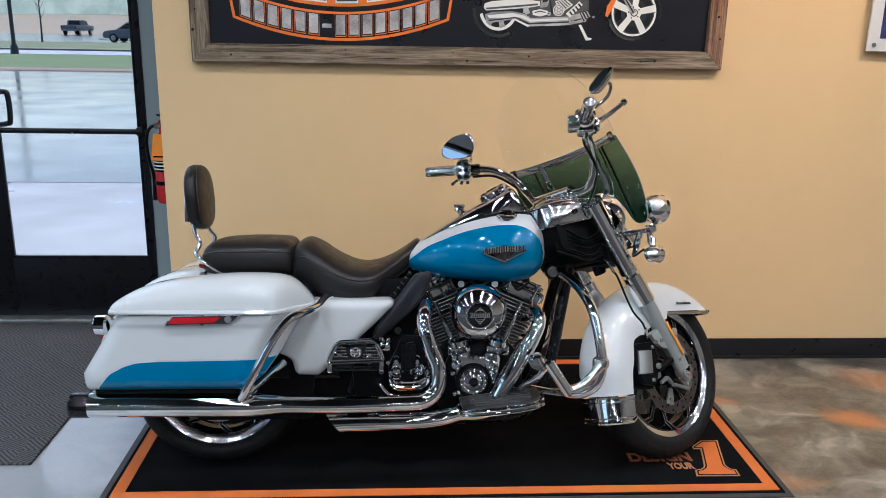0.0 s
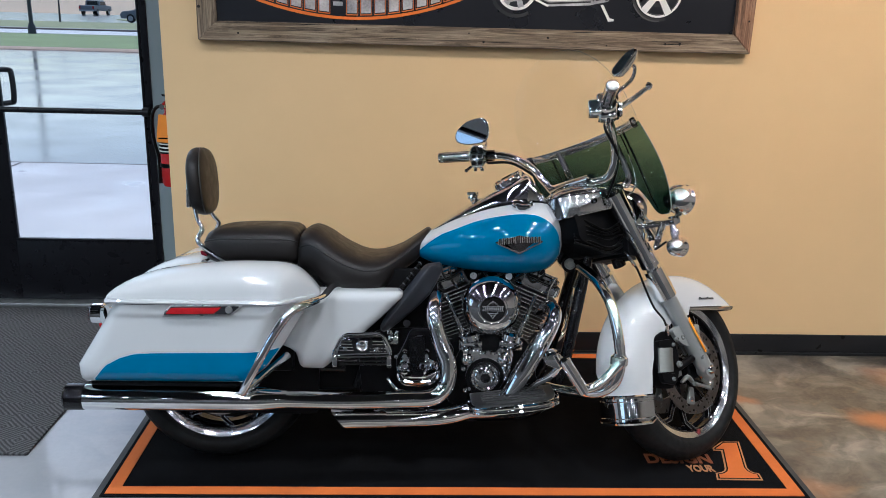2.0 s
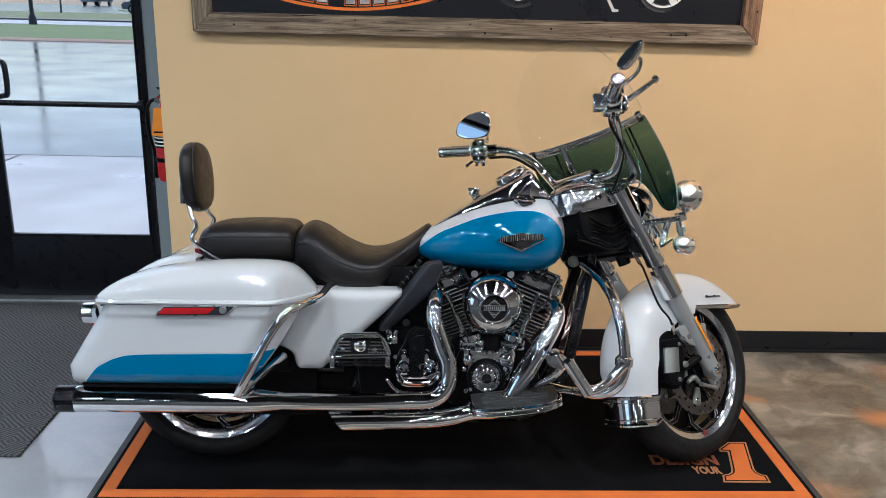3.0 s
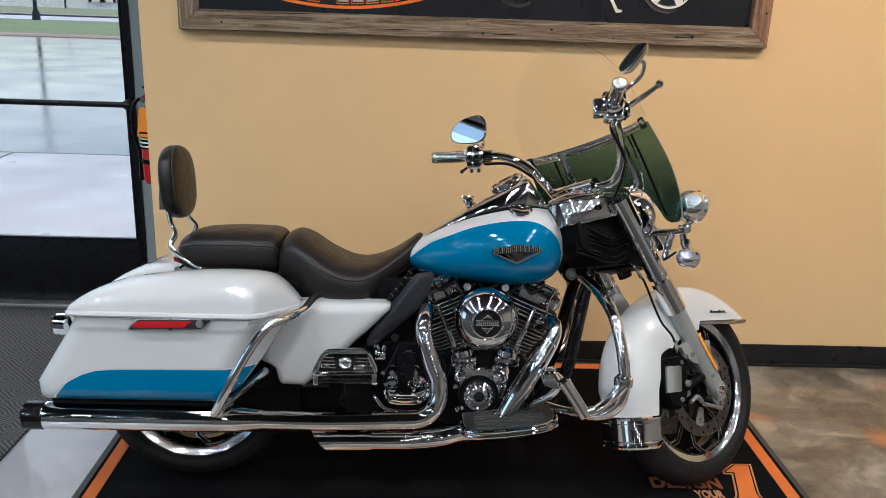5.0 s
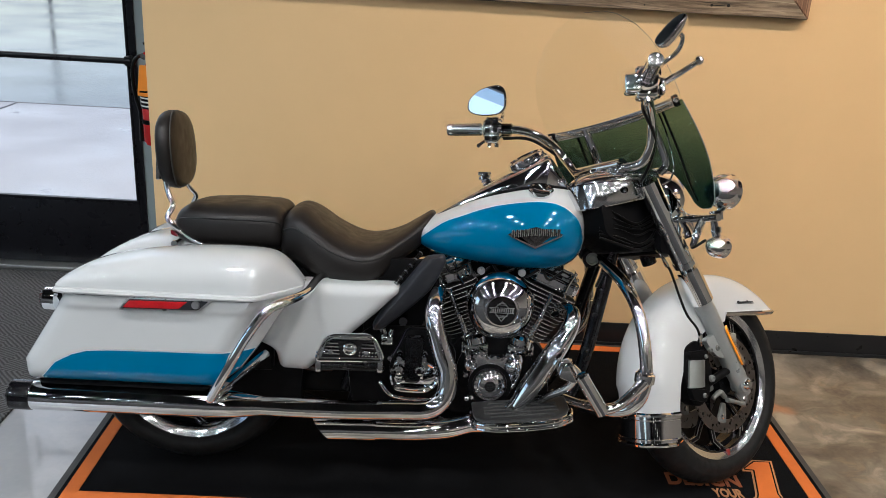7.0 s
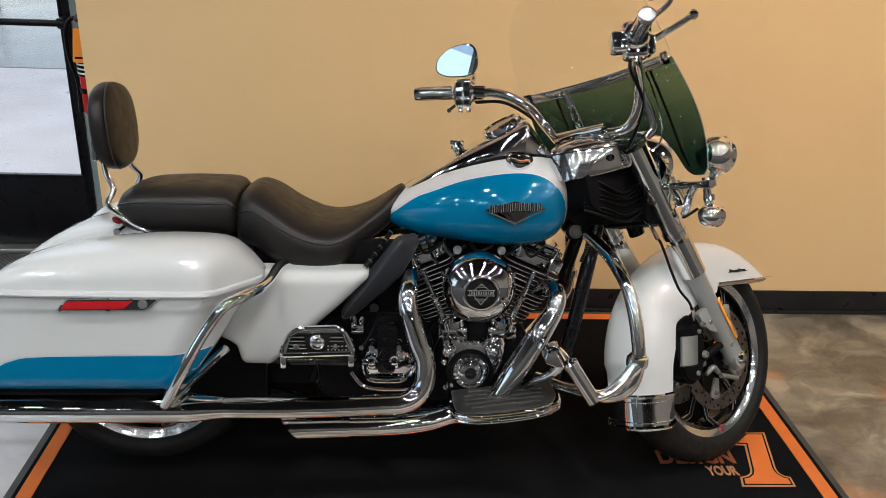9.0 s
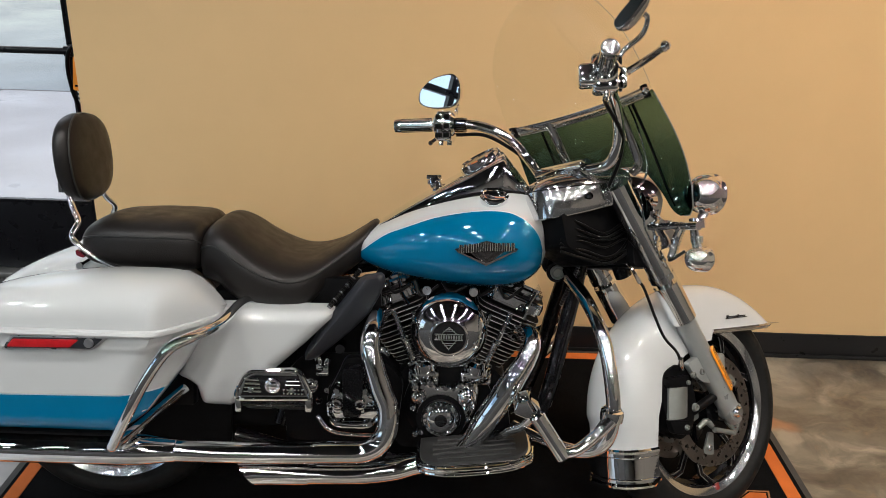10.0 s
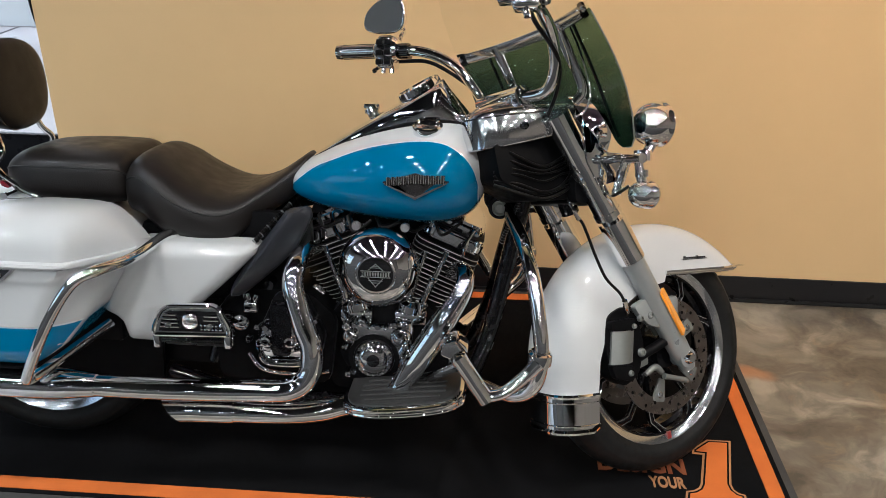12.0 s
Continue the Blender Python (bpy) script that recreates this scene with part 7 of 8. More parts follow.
def wheel(name, c, r, w, rim_r, spokes, turn, label, lip=0.017):
    half = [(r, 0.0), (r - 0.001, 0.15), (r - 0.003, 0.30), (r - 0.006, 0.45), (r - 0.011, 0.60), (r - 0.018, 0.73), (r - 0.026, 0.84), (r - 0.030, 0.885), (r - 0.0325, 0.892), (r - 0.044, 0.97), (r - 0.054, 0.985), (rim_r + 0.016, 0.955), (rim_r + 0.0135, 0.925), (rim_r + 0.004, 0.86), (rim_r - 0.012, 0.60)]
    tyre_prof = [(q, -f * w) for q, f in half[::-1]] + [(q, f * w) for q, f in half[1:]]
    rim = part(name, lathe([(rim_r + 0.003, -w * 0.80), (rim_r + 0.004, -w * 0.74), (rim_r - 0.012, -w * 0.70), (rim_r - 0.022, -w * 0.62), (rim_r - 0.024, -w * 0.30), (rim_r - 0.034, -w * 0.2), (rim_r - 0.034, w * 0.2), (rim_r - 0.024, w * 0.30), (rim_r - 0.022, w * 0.62), (rim_r - 0.012, w * 0.70), (rim_r + 0.004, w * 0.74), (rim_r + 0.003, w * 0.80), (rim_r - 0.010, w * 0.6), (rim_r - 0.010, -w * 0.6)], c, (0, 1, 0), 72, close=True), BLACK, bike, label, turn=turn)
    for s in (-1, 1):
        part("rim_lip", lathe([(rim_r + 0.005, s * w * 0.80), (rim_r + 0.004, s * w * 0.70), (rim_r - lip + 0.004, s * w * 0.64), (rim_r - lip, s * w * 0.67), (rim_r - lip * 0.7, s * w * 0.73), (rim_r + 0.001, s * w * 0.82)], c, (0, 1, 0), 72, close=True), MACHINED, rim, "bright machined rim lip", turn=turn)
    part("tyre", lathe(tyre_prof, c, (0, 1, 0), 80, close=True), RUBBER, rim, "black road tyre", turn=turn)
    part("hub", lathe([(0.0001, -0.075), (0.030, -0.075), (0.034, -0.05), (0.046, -0.035), (0.048, 0.035), (0.034, 0.05), (0.030, 0.075), (0.0001, 0.075)], c, (0, 1, 0), 36), BLACK, rim, "black hub", turn=turn)
    for k in range(spokes):
        a0 = k * math.tau / spokes + radians(-104)
        for m in (-1, 1):
            ray = [(0.040, 0.04, -0.006), (0.125, 0.165, -0.014), (rim_r - 0.050, 0.225, -0.020), (rim_r - 0.026, 0.36, -0.024), (rim_r - 0.012, 0.45, -0.026)]
            p = [c + Vector((math.cos(a0 + m * f) * q, d, math.sin(a0 + m * f) * q)) for q, f, d in ray]
            part("spoke", tube(p, [0.010, 0.0085, 0.0085, 0.0085, 0.009], seg=8, straight=True), BLACK, rim, "black cast spoke", turn=turn)
            for e in (-1, 1):
                ridge = []
                for n, q in enumerate(p):
                    way = (p[min(n + 1, 4)] - p[max(n - 1, 0)]).normalized()
                    ridge.append(q + way.cross(Vector((0, 1, 0))) * 0.0062 * e + Vector((0, -0.0062, 0)))
                part("spoke_face", tube(ridge[1:], 0.0019, seg=6, straight=True), MACHINED, rim, "machined spoke edge", turn=turn)
    return rim


def disc(c, y, r0, r1, rim, turn, holes=True):
    part("brake_disc", lathe([(r0, -0.0025), (r1, -0.0025), (r1, 0.0025), (r0, 0.0025)], c + Vector((0, y, 0)), (0, 1, 0), 64, close=True), STEEL, rim, "drilled steel brake disc", turn=turn)
    if holes:
        for k in range(30):
            a = k * math.tau / 30
            r = r0 + (r1 - r0) * (0.3 if k % 2 else 0.68)
            part("disc_hole", lathe([(0.0001, 0.0006), (0.0042, 0.0006), (0.0042, -0.001), (0.0001, -0.001)], c + Vector((math.cos(a) * r, y - 0.0028, math.sin(a) * r)), (0, -1, 0), 8), SATIN_BLACK, rim, turn=turn)
    for k in range(5):
        a = k * math.tau / 5 + radians(-103)

        def at(rad, off):
            return (c.x + math.cos(a) * rad - math.sin(a) * off, c.z + math.sin(a) * rad + math.cos(a) * off)
        ear = rounded([at(0.058, -0.009), at(0.058, 0.009), at(r0 + 0.006, 0.020), at(r0 + 0.009, 0.0), at(r0 + 0.006, -0.020)], 0.005, 3)
        part("disc_carrier", slab(ear, y - 0.0045, y + 0.002, "y", 0.0012), CALIPER_SILVER, rim, "silver disc carrier", turn=turn)
        px, pz = at(r0 - 0.010, 0.0)
        part("carrier_bolt", lathe([(0.0001, 0.005), (0.006, 0.005), (0.0085, 0.002), (0.0085, -0.002), (0.0001, -0.002)], (px, y - 0.0045, pz), (0, -1, 0), 14), MACHINED, rim, turn=turn)


front = wheel("front_wheel", WC, 0.3045, 0.062, 0.226, 5, STEER, "bright-rimmed cast front wheel")
disc(WC, -0.070, 0.108, 0.147, front, STEER)
disc(WC, 0.070, 0.098, 0.148, front, STEER, False)
rear = wheel("rear_wheel", Vector((0.045, -0.040, 0.303)), 0.308, 0.088, 0.226, 5, None, "bright-rimmed cast rear wheel", 0.025)
disc(Vector((0.045, -0.040, 0.303)), -0.082, 0.098, 0.146, rear, None, False)

mark = [(WC.x + r * math.cos(radians(a)), WC.z + r * math.sin(radians(a))) for r, a in ((0.204, -83), (0.222, -83), (0.222, -80), (0.204, -80))]
part("rim_sticker", slab(mark, -0.0495, -0.0440, "y", 0.0), BADGE_RED, front, "small red sticker on the rim", turn=STEER)
# caliper
cal = part("caliper", joined(slab(rounded([(1.385, 0.412), (1.432, 0.432), (1.476, 0.405), (1.496, 0.330), (1.478, 0.262), (1.432, 0.236), (1.392, 0.262), (1.376, 0.335)], 0.016, 3), -0.052, -0.100, "y", 0.010), tube([(1.48, -0.09, 0.40), (1.55, -0.105, 0.43)], 0.012), tube([(1.48, -0.09, 0.30), (1.555, -0.105, 0.335)], 0.012)), SATIN_BLACK, fork, "black front brake caliper", turn=STEER)
part("caliper_bridge", slab(rounded([(1.380, 0.398), (1.455, 0.402), (1.452, 0.372), (1.384, 0.376)], 0.008), -0.098, -0.116, "y", 0.006), SATIN_BLACK, fork, turn=STEER)
part("caliper_bridge", slab(rounded([(1.380, 0.296), (1.450, 0.288), (1.446, 0.252), (1.392, 0.262)], 0.008), -0.098, -0.116, "y", 0.006), SATIN_BLACK, fork, turn=STEER)
rib_rows = []
for k, z in enumerate(np.linspace(0.296, 0.374, 40)):
    bulge = 0.0003 if k % 2 else 0.0
    rib_rows.append([(1.388 + u * 0.066 + (z - 0.335) * 0.08, -0.100 - (0.018 + bulge) * math.sin(math.pi * (0.12 + 0.76 * u)), z) for u in np.linspace(0, 1, 12)] + [(1.454 + (z - 0.335) * 0.08, -0.092, z), (1.388 + (z - 0.335) * 0.08, -0.092, z)])
part("caliper_face", loft(rib_rows), CALIPER_SILVER, fork, "brushed silver caliper face", 25, turn=STEER)
for x, z, r in ((1.472, 0.318, 0.011), (1.449, 0.383, 0.007), (1.436, 0.272, 0.008), (1.470, 0.400, 0.009), (1.500, 0.405, 0.010)):
    part("caliper_bolt", lathe([(0.0001, 0.005), (r * 0.45, 0.005), (r * 0.5, 0.009), (r * 0.8, 0.008), (r, 0.0), (0.0001, 0.0)], (x, -0.113, z), (0, -1, 0), 18), CALIPER_SILVER, fork, turn=STEER)
part("caliper_mount", slab(rounded([(1.450, 0.430), (1.505, 0.452), (1.540, 0.420), (1.532, 0.372), (1.498, 0.380), (1.470, 0.402)], 0.010), -0.100, -0.118, "y", 0.006), SLIDER, fork, "grey caliper mount on the slider", turn=STEER)

part("caliper_link", tube([(1.556, -0.1, 0.248), (1.591, -0.1, 0.24), (1.631, -0.1, 0.229)], [0.0075, 0.006, 0.0075], seg=10), CALIPER_SILVER, fork, "silver bracket below the caliper", turn=STEER)
part("caliper_link", tube([(1.505, -0.09, 0.257), (1.537, -0.09, 0.271), (1.56, -0.09, 0.255)], [0.006, 0.009, 0.007], seg=10), CALIPER_SILVER, fork, turn=STEER)
part("brake_hose", tube([(1.278, -0.135, 0.643), (1.287, -0.138, 0.631), (1.302, -0.140, 0.596), (1.319, -0.140, 0.557), (1.348, -0.140, 0.504), (1.392, -0.135, 0.467), (1.418, -0.125, 0.436)], 0.0036, seg=8), CABLE, fork, "black brake hose", turn=STEER)
part("hose_fitting", tube([(1.270, -0.105, 0.690), (1.258, -0.130, 0.678), (1.263, -0.136, 0.664), (1.279, -0.136, 0.641)], [0.0035, 0.0035, 0.0045, 0.0062], seg=8), CHROME, fork, "chrome hose fitting", turn=STEER)
part("hose_fitting", tube([(1.410, -0.130, 0.448), (1.420, -0.122, 0.430), (1.432, -0.112, 0.418)], 0.0068, seg=10), CHROME, fork, turn=STEER)

# front fender: skirted, rounded crown, chrome tip and edge trim
def fender_ring(a, crown=0.345, wide=0.093, skirt=None):
    c, s = math.cos(radians(a)), math.sin(radians(a))
    skirt = skirt if skirt is not None else float(np.interp(a, [31, 60, 82, 100, 118, 145, 175, 205], [0.30, 0.225, 0.195, 0.190, 0.195, 0.205, 0.225, 0.255]))
    pts = []
    deep = crown - skirt
    prof = [(skirt + deep * math.sin(t) ** (2 / 2.7), wide * math.cos(t) ** (2 / 2.7)) for t in np.linspace(0.0, math.pi / 2, 16)]
    full = prof + [(r, -w) for r, w in prof[-2::-1]]
    for r, w in full:
        pts.append((FC.x + r * c * (1.0 - 0.04 * c if c > 0 else 1.0), -w, FC.z + r * s * (0.93 if s > 0 else 1.0)))
    return pts


rings = [fender_ring(a) for a in np.linspace(31, 180, 60)]
straight = fender_ring(180, 0.3375)
rings += [[(x, y * (1 - d * 1.1), z - d) for x, y, z in straight] for d in (0.02, 0.04, 0.06, 0.079)]
for ring in rings:
    for i, p in enumerate(ring):
        if p[0] > FC.x - 0.02 and p[2] < 0.505:
            ring[i] = (p[0], p[1], 0.505)
bm = loft(rings, closed=False)
bmesh.ops.remove_doubles(bm, verts=bm.verts, dist=0.0004)
fender = part("front_fender", bm, WHITE, bike, "white skirted front fender", 60, turn=STEER)
edge = [(1.575, 0.092), (1.69, 0.092), (1.785, 0.088), (1.848, 0.064), (1.880, 0.026), (1.884, 0.0)]
part("fender_edge", joined(*[tube([(x, s * y, 0.500) for x, y in edge], 0.0095, seg=8, flat=0.55) for s in (-1, 1)], slab(edge + [(x, -y) for x, y in edge[-2::-1]], 0.498, 0.501, "z", 0.0)), CHROME, fender, "chrome trim along the lower edge", turn=STEER)
base_ring = fender_ring(180, 0.3415, 0.0905, 0.234)
rings = []
for h in np.linspace(0.226, 0.142, 12):
    rings.append([(x, y, max(h, 0.142 + (max(0.0, x - 1.335) / 0.035) ** 3 * 0.035)) for x, y, z in base_ring])
part("fender_tip", loft(rings, closed=False), CHROME, fender, "chrome rear fender tip", 60, turn=STEER)
for k, w in ((0, 0.0060), (2, 0.0016), (9, 0.0020), (11, 0.0062)):
    part("tip_rib", tube(rings[k], w, seg=6, straight=True), CHROME, fender, "bright rib of the tip", turn=STEER)
# small script badge as plain bars
for k in range(9):
    x0 = 1.636 + k * 0.0085
    h = 0.0065 if k in (0, 5) else 0.0040
    part("fender_badge", slab([(x0, 0.533), (x0 + 0.0055, 0.533), (x0 + 0.0075, 0.533 + h), (x0 + 0.004, 0.533 + h)], -0.0900, -0.0945, "y", 0.0), DARK_CHROME, fender, turn=STEER)
part("fender_badge", slab([(1.629, 0.5308), (1.719, 0.5308), (1.714, 0.5322), (1.636, 0.5322)], -0.0900, -0.0945, "y", 0.0), DARK_CHROME, fender, "thin underline", turn=STEER)

# triple trees, chrome nacelle, headlamp
def nacelle_ring(k, z_of):
    """The nacelle's plan: round behind, straight flanks to the fork."""
    plan = [(1.305, 0.100 * k)] + [(1.225 - 0.150 * k * math.sin(a), 0.102 * k * math.copysign(abs(math.cos(a)) ** 0.9, math.cos(a))) for a in np.linspace(0.0, math.pi, 25)] + [(1.305, -0.100 * k)]
    return [(x, y, z_of(x)) for x, y in plan]


nac = part("nacelle", loft([nacelle_ring(0.97, lambda x: 0.802 + (x - 1.094) * 0.20), nacelle_ring(1.0, lambda x: 0.806 + (x - 1.094) * 0.20), nacelle_ring(1.0, lambda x: 0.872 + (x - 1.094) * 0.10), nacelle_ring(0.975, lambda x: 0.882 + (x - 1.094) * 0.10),
                            nacelle_ring(0.90, lambda x: 0.893 + (x - 1.094) * 0.10), nacelle_ring(0.70, lambda x: 0.907 + (x - 1.094) * 0.08), nacelle_ring(0.40, lambda x: 0.916 + (x - 1.094) * 0.05)]), NACELLE, bike, "chrome fork nacelle", 50, turn=STEER)
part("nacelle_seam", tube([(x, y * 1.004, z + 0.001) for x, y, z in nacelle_ring(1.0, lambda x: 0.872 + (x - 1.094) * 0.10)], 0.0016, seg=6, straight=True), SATIN_BLACK, nac, turn=STEER)
part("headlamp", lathe([(0.0001, -0.10), (0.05, -0.095), (0.085, -0.06), (0.098, 0.0), (0.102, 0.02), (0.100, 0.035), (0.092, 0.038)], (1.375, 0, 0.850), (0.97, 0, -0.1), 48), CHROME, nac, "large chrome headlamp shell", turn=STEER)
part("headlamp_lens", lathe([(0.0001, 0.045), (0.06, 0.042), (0.092, 0.034), (0.092, 0.02)], (1.375, 0, 0.850), (0.97, 0, -0.1), 40), LENS, nac, turn=STEER)
part("lower_tree", joined(slab(rounded([(1.30, 0.745), (1.40, 0.715), (1.40, 0.672), (1.30, 0.680)], 0.012), -0.098, 0.098, "y", 0.010), slab(rounded([(1.10, 0.812), (1.29, 0.845), (1.375, 0.73), (1.378, 0.690), (1.21, 0.686), (1.115, 0.735)], 0.014), -0.070, 0.070, "y", 0.012)), SATIN_BLACK, nac, "black lower fork shroud", turn=STEER)
part("riser", joined(*[lathe([(0.0001, -0.03), (0.022, -0.03), (0.024, 0.02), (0.0001, 0.03)], (1.175, s * 0.055, 0.900), (-0.2, 0, 1), 22) for s in (-1, 1)], tube([(1.172, -0.085, 0.922), (1.172, 0.085, 0.922)], 0.022, straight=True, seg=20), tube([(1.245, -0.06, 0.925), (1.245, 0.06, 0.925)], [0.012, 0.02, 0.012], straight=True, seg=16)), CHROME, nac, "chrome handlebar riser", turn=STEER)
for x, z in ((1.165, 0.852), (1.262, 0.868)):
    part("nacelle_screw", lathe([(0.0001, 0.006), (0.007, 0.005), (0.009, 0.0), (0.0001, 0.0)], (x, -0.0995, z), (0, -1, 0), 14), DARK_CHROME, nac, turn=STEER)
# cables gathered at the neck, running back to the tank
rng = random.Random(11)
for k in range(7):
    z, sag, r = 0.705 + 0.013 * k + rng.uniform(-0.006, 0.006), rng.uniform(0.0, 0.026), rng.uniform(0.0022, 0.0042)
    part("control_cable", tube([(1.110, -0.050, z + rng.uniform(0.005, 0.035)), (1.160, -0.074, z + 0.004 - sag * 0.3), (1.225, -0.076 - rng.uniform(0.0, 0.006), z - sag), (1.285, -0.076, z + 0.010 - sag * 0.5), (1.330, -0.066, z + rng.uniform(0.0, 0.045))], r, seg=8), CABLE, nac, "black control cable", turn=STEER)

# handlebar, grips, switches, levers, mirrors
bar_r = [(1.172, 0.05, 0.922), (1.188, 0.090, 0.918), (1.207, 0.128, 0.928), (1.202, 0.165, 0.972), (1.168, 0.200, 1.032), (1.108, 0.243, 1.073), (1.040, 0.300, 1.086), (0.943, 0.420, 1.097)]
barline = [(x, -y, z) for x, y, z in bar_r[::-1]] + bar_r
handle = part("handlebar", tube(barline, 0.0135, seg=18), CHROME, bike, "wide chrome handlebar", turn=STEER)
for s in (-1, 1):
    g0, g1 = Vector((1.018, s * 0.326, 1.088)), Vector((0.943, s * 0.420, 1.097))
    gd = (g1 - g0).normalized()
    part("grip", tube([g0, g0.lerp(g1, 0.1), g0.lerp(g1, 0.94), g1], [0.0195, 0.0175, 0.0172, 0.017], straight=True, seg=24), MACHINED, handle, "bright metal grip with dark lines", turn=STEER)
    for k in range(6):
        a = k * math.tau / 6
        u, w2 = gd.orthogonal().normalized(), gd.cross(gd.orthogonal().normalized())
        off = (u * math.cos(a) + w2 * math.sin(a)) * 0.0165
        part("grip_band", tube([g0 + off + gd * 0.018, g1 + off - gd * 0.006], 0.0022, straight=True, seg=6), SATIN_BLACK, handle, turn=STEER)
    part("grip_end", lathe([(0.0001, 0.006), (0.0145, 0.006), (0.0185, 0.003), (0.0195, -0.010), (0.017, -0.014)], g1, gd, 24), CHROME, handle, "chrome grip end", turn=STEER)
    part("end_insert", lathe([(0.0001, 0.0070), (0.0125, 0.0070), (0.0140, 0.0062), (0.0140, 0.004)], g1, gd, 24), MACHINED, handle, "bright flat end cap", turn=STEER)
    h0 = g0 - gd * 0.022
    bmx = joined(box(-0.024, 0.024, -0.020, 0.020, -0.040, 0.030, 0.010, 3), lathe([(0.0001, -0.026), (0.022, -0.026), (0.0285, -0.020), (0.0285, -0.006), (0.0245, -0.002), (0.0245, 0.004), (0.0275, 0.008), (0.0265, 0.020), (0.0215, 0.026), (0.0001, 0.026)], (0, 0, 0), (0, 1, 0), 26), lathe([(0.0001, 0.0), (0.006, 0.0), (0.006, 0.010), (0.0001, 0.010)], (0.0, -0.010, -0.048), (0, 0, 1), 12), lathe([(0.0001, 0.0), (0.006, 0.0), (0.006, 0.010), (0.0001, 0.010)], (0.0, 0.010, -0.048), (0, 0, 1), 12))
    rot = gd.to_track_quat("Y", "Z").to_matrix().to_4x4()
    bmx.transform(Matrix.Translation(h0) @ rot)
    bmx.transform(Matrix.Translation(h0) @ Matrix.Scale(1.18, 4) @ Matrix.Translation(-h0))
    part("switch_housing", bmx, CHROME, handle, "chrome switch housing", turn=STEER)
    bmx = joined(*[box(-0.030, -0.024, y - 0.007, y + 0.007, z - 0.006, z + 0.006, 0.002) for y in (-0.011, 0.009) for z in (-0.028, -0.008, 0.014)])
    bmx.transform(Matrix.Translation(h0) @ rot)
    bmx.transform(Matrix.Translation(h0) @ Matrix.Scale(1.18, 4) @ Matrix.Translation(-h0))
    part("switch_button", bmx, SATIN_BLACK, handle, "black switch buttons", turn=STEER)
    bmx = joined(box(0.012, 0.050, -0.048, -0.006, -0.018, 0.022, 0.008), lathe([(0.0001, -0.02), (0.017, -0.02), (0.017, 0.02), (0.0001, 0.02)], (0.0, -0.038, 0.0), (0, 1, 0), 18))
    bmx.transform(Matrix.Translation(h0) @ rot)
    part("lever_clamp", bmx, DARK_CHROME, handle, "dark clamp and reservoir", turn=STEER)
    if s < 0:
        for name, bmx, tone, label in (("brake_reservoir", box(0.016, 0.056, -0.012, 0.034, -0.034, 0.012, 0.009, 3), CHROME, "chrome brake fluid reservoir"), ("switch_box", box(-0.046, -0.020, -0.022, 0.012, -0.034, 0.006, 0.007, 3), CHROME, "small chrome switch box")):
            bmx.transform(Matrix.Translation(h0) @ rot)
            part(name, bmx, tone, handle, label, turn=STEER)
    lp = h0 + Vector((0.050, s * -0.015, -0.004))
    le = Vector((1.072, s * 0.438, 1.110))
    part("lever", joined(tube([lp, lp.lerp(le, 0.30) + Vector((0.012, 0, 0.004)), lp.lerp(le, 0.7) + Vector((0.008, 0, 0.002)), le], [0.0095, 0.008, 0.0075, 0.007], seg=12, flat=0.7), lathe([(0.0001, -0.011), (0.008, -0.008), (0.0115, 0.0), (0.008, 0.008), (0.0001, 0.011)], le, (0, s, 0.0), 16)), CHROME, handle, "chrome hand lever", turn=STEER)
    # mirror
    mc = Vector((1.048, s * 0.358, 1.186)) if s > 0 else Vector((1.056, -0.372, 1.200))
    mn = (Vector((-0.94, -0.13, 0.31)) if s < 0 else Vector((-0.89, -0.43, -0.11))).normalized()
    mu = Vector((0, 0, 1)) - mn * mn.z
    mu.normalize()
    mr = mu.cross(mn)
    if s > 0:
        mr, mu = mr * math.cos(0.10) - mu * math.sin(0.10), mu * math.cos(0.10) + mr * math.sin(0.10)
    else:
        mr, mu = mr * math.cos(0.95) + mu * math.sin(0.95), mu * math.cos(0.95) - mr * math.sin(0.95)
    outline = []
    for t in np.linspace(0, math.tau, 36, endpoint=False):
        x, y = math.cos(t), math.sin(t)
        w = (0.068 if s > 0 else 0.048) * (1.0 - 0.10 * y)
        hgt = (0.045 if s > 0 else 0.018) * (1.0 + 0.24 * x * s)
        outline.append((math.copysign(abs(x) ** 0.75, x) * w, math.copysign(abs(y) ** 0.8, y) * hgt + 0.008 * x * s))
    def shell(k, depth):
        return [mc + mr * (a * k) + mu * (b * k) + mn * depth for a, b in outline]
    mirror = part("mirror", loft([shell(0.93, 0.006), shell(1.0, 0.004), shell(1.0, -0.004), shell(0.88, -0.016), shell(0.5, -0.026), shell(0.08, -0.028)]), CHROME, handle, "chrome teardrop mirror", 60, turn=STEER)
    part("mirror_glass", loft([shell(0.92, 0.0072), shell(0.90, 0.0055)]), MIRROR, handle, "mirror glass", turn=STEER)
    part("mirror_stem", tube([h0 + Vector((0.03, 0, 0.018)), h0 + Vector((0.045, s * 0.012, 0.045)), mc + Vector((0.045, -s * 0.02, -0.040)), mc + Vector((0.042, 0, -0.010)), mc + Vector((0.018, 0.0, 0.0))], [0.0065, 0.006, 0.006, 0.006, 0.008], seg=10), CHROME, handle, "bent chrome mirror stem", turn=STEER)
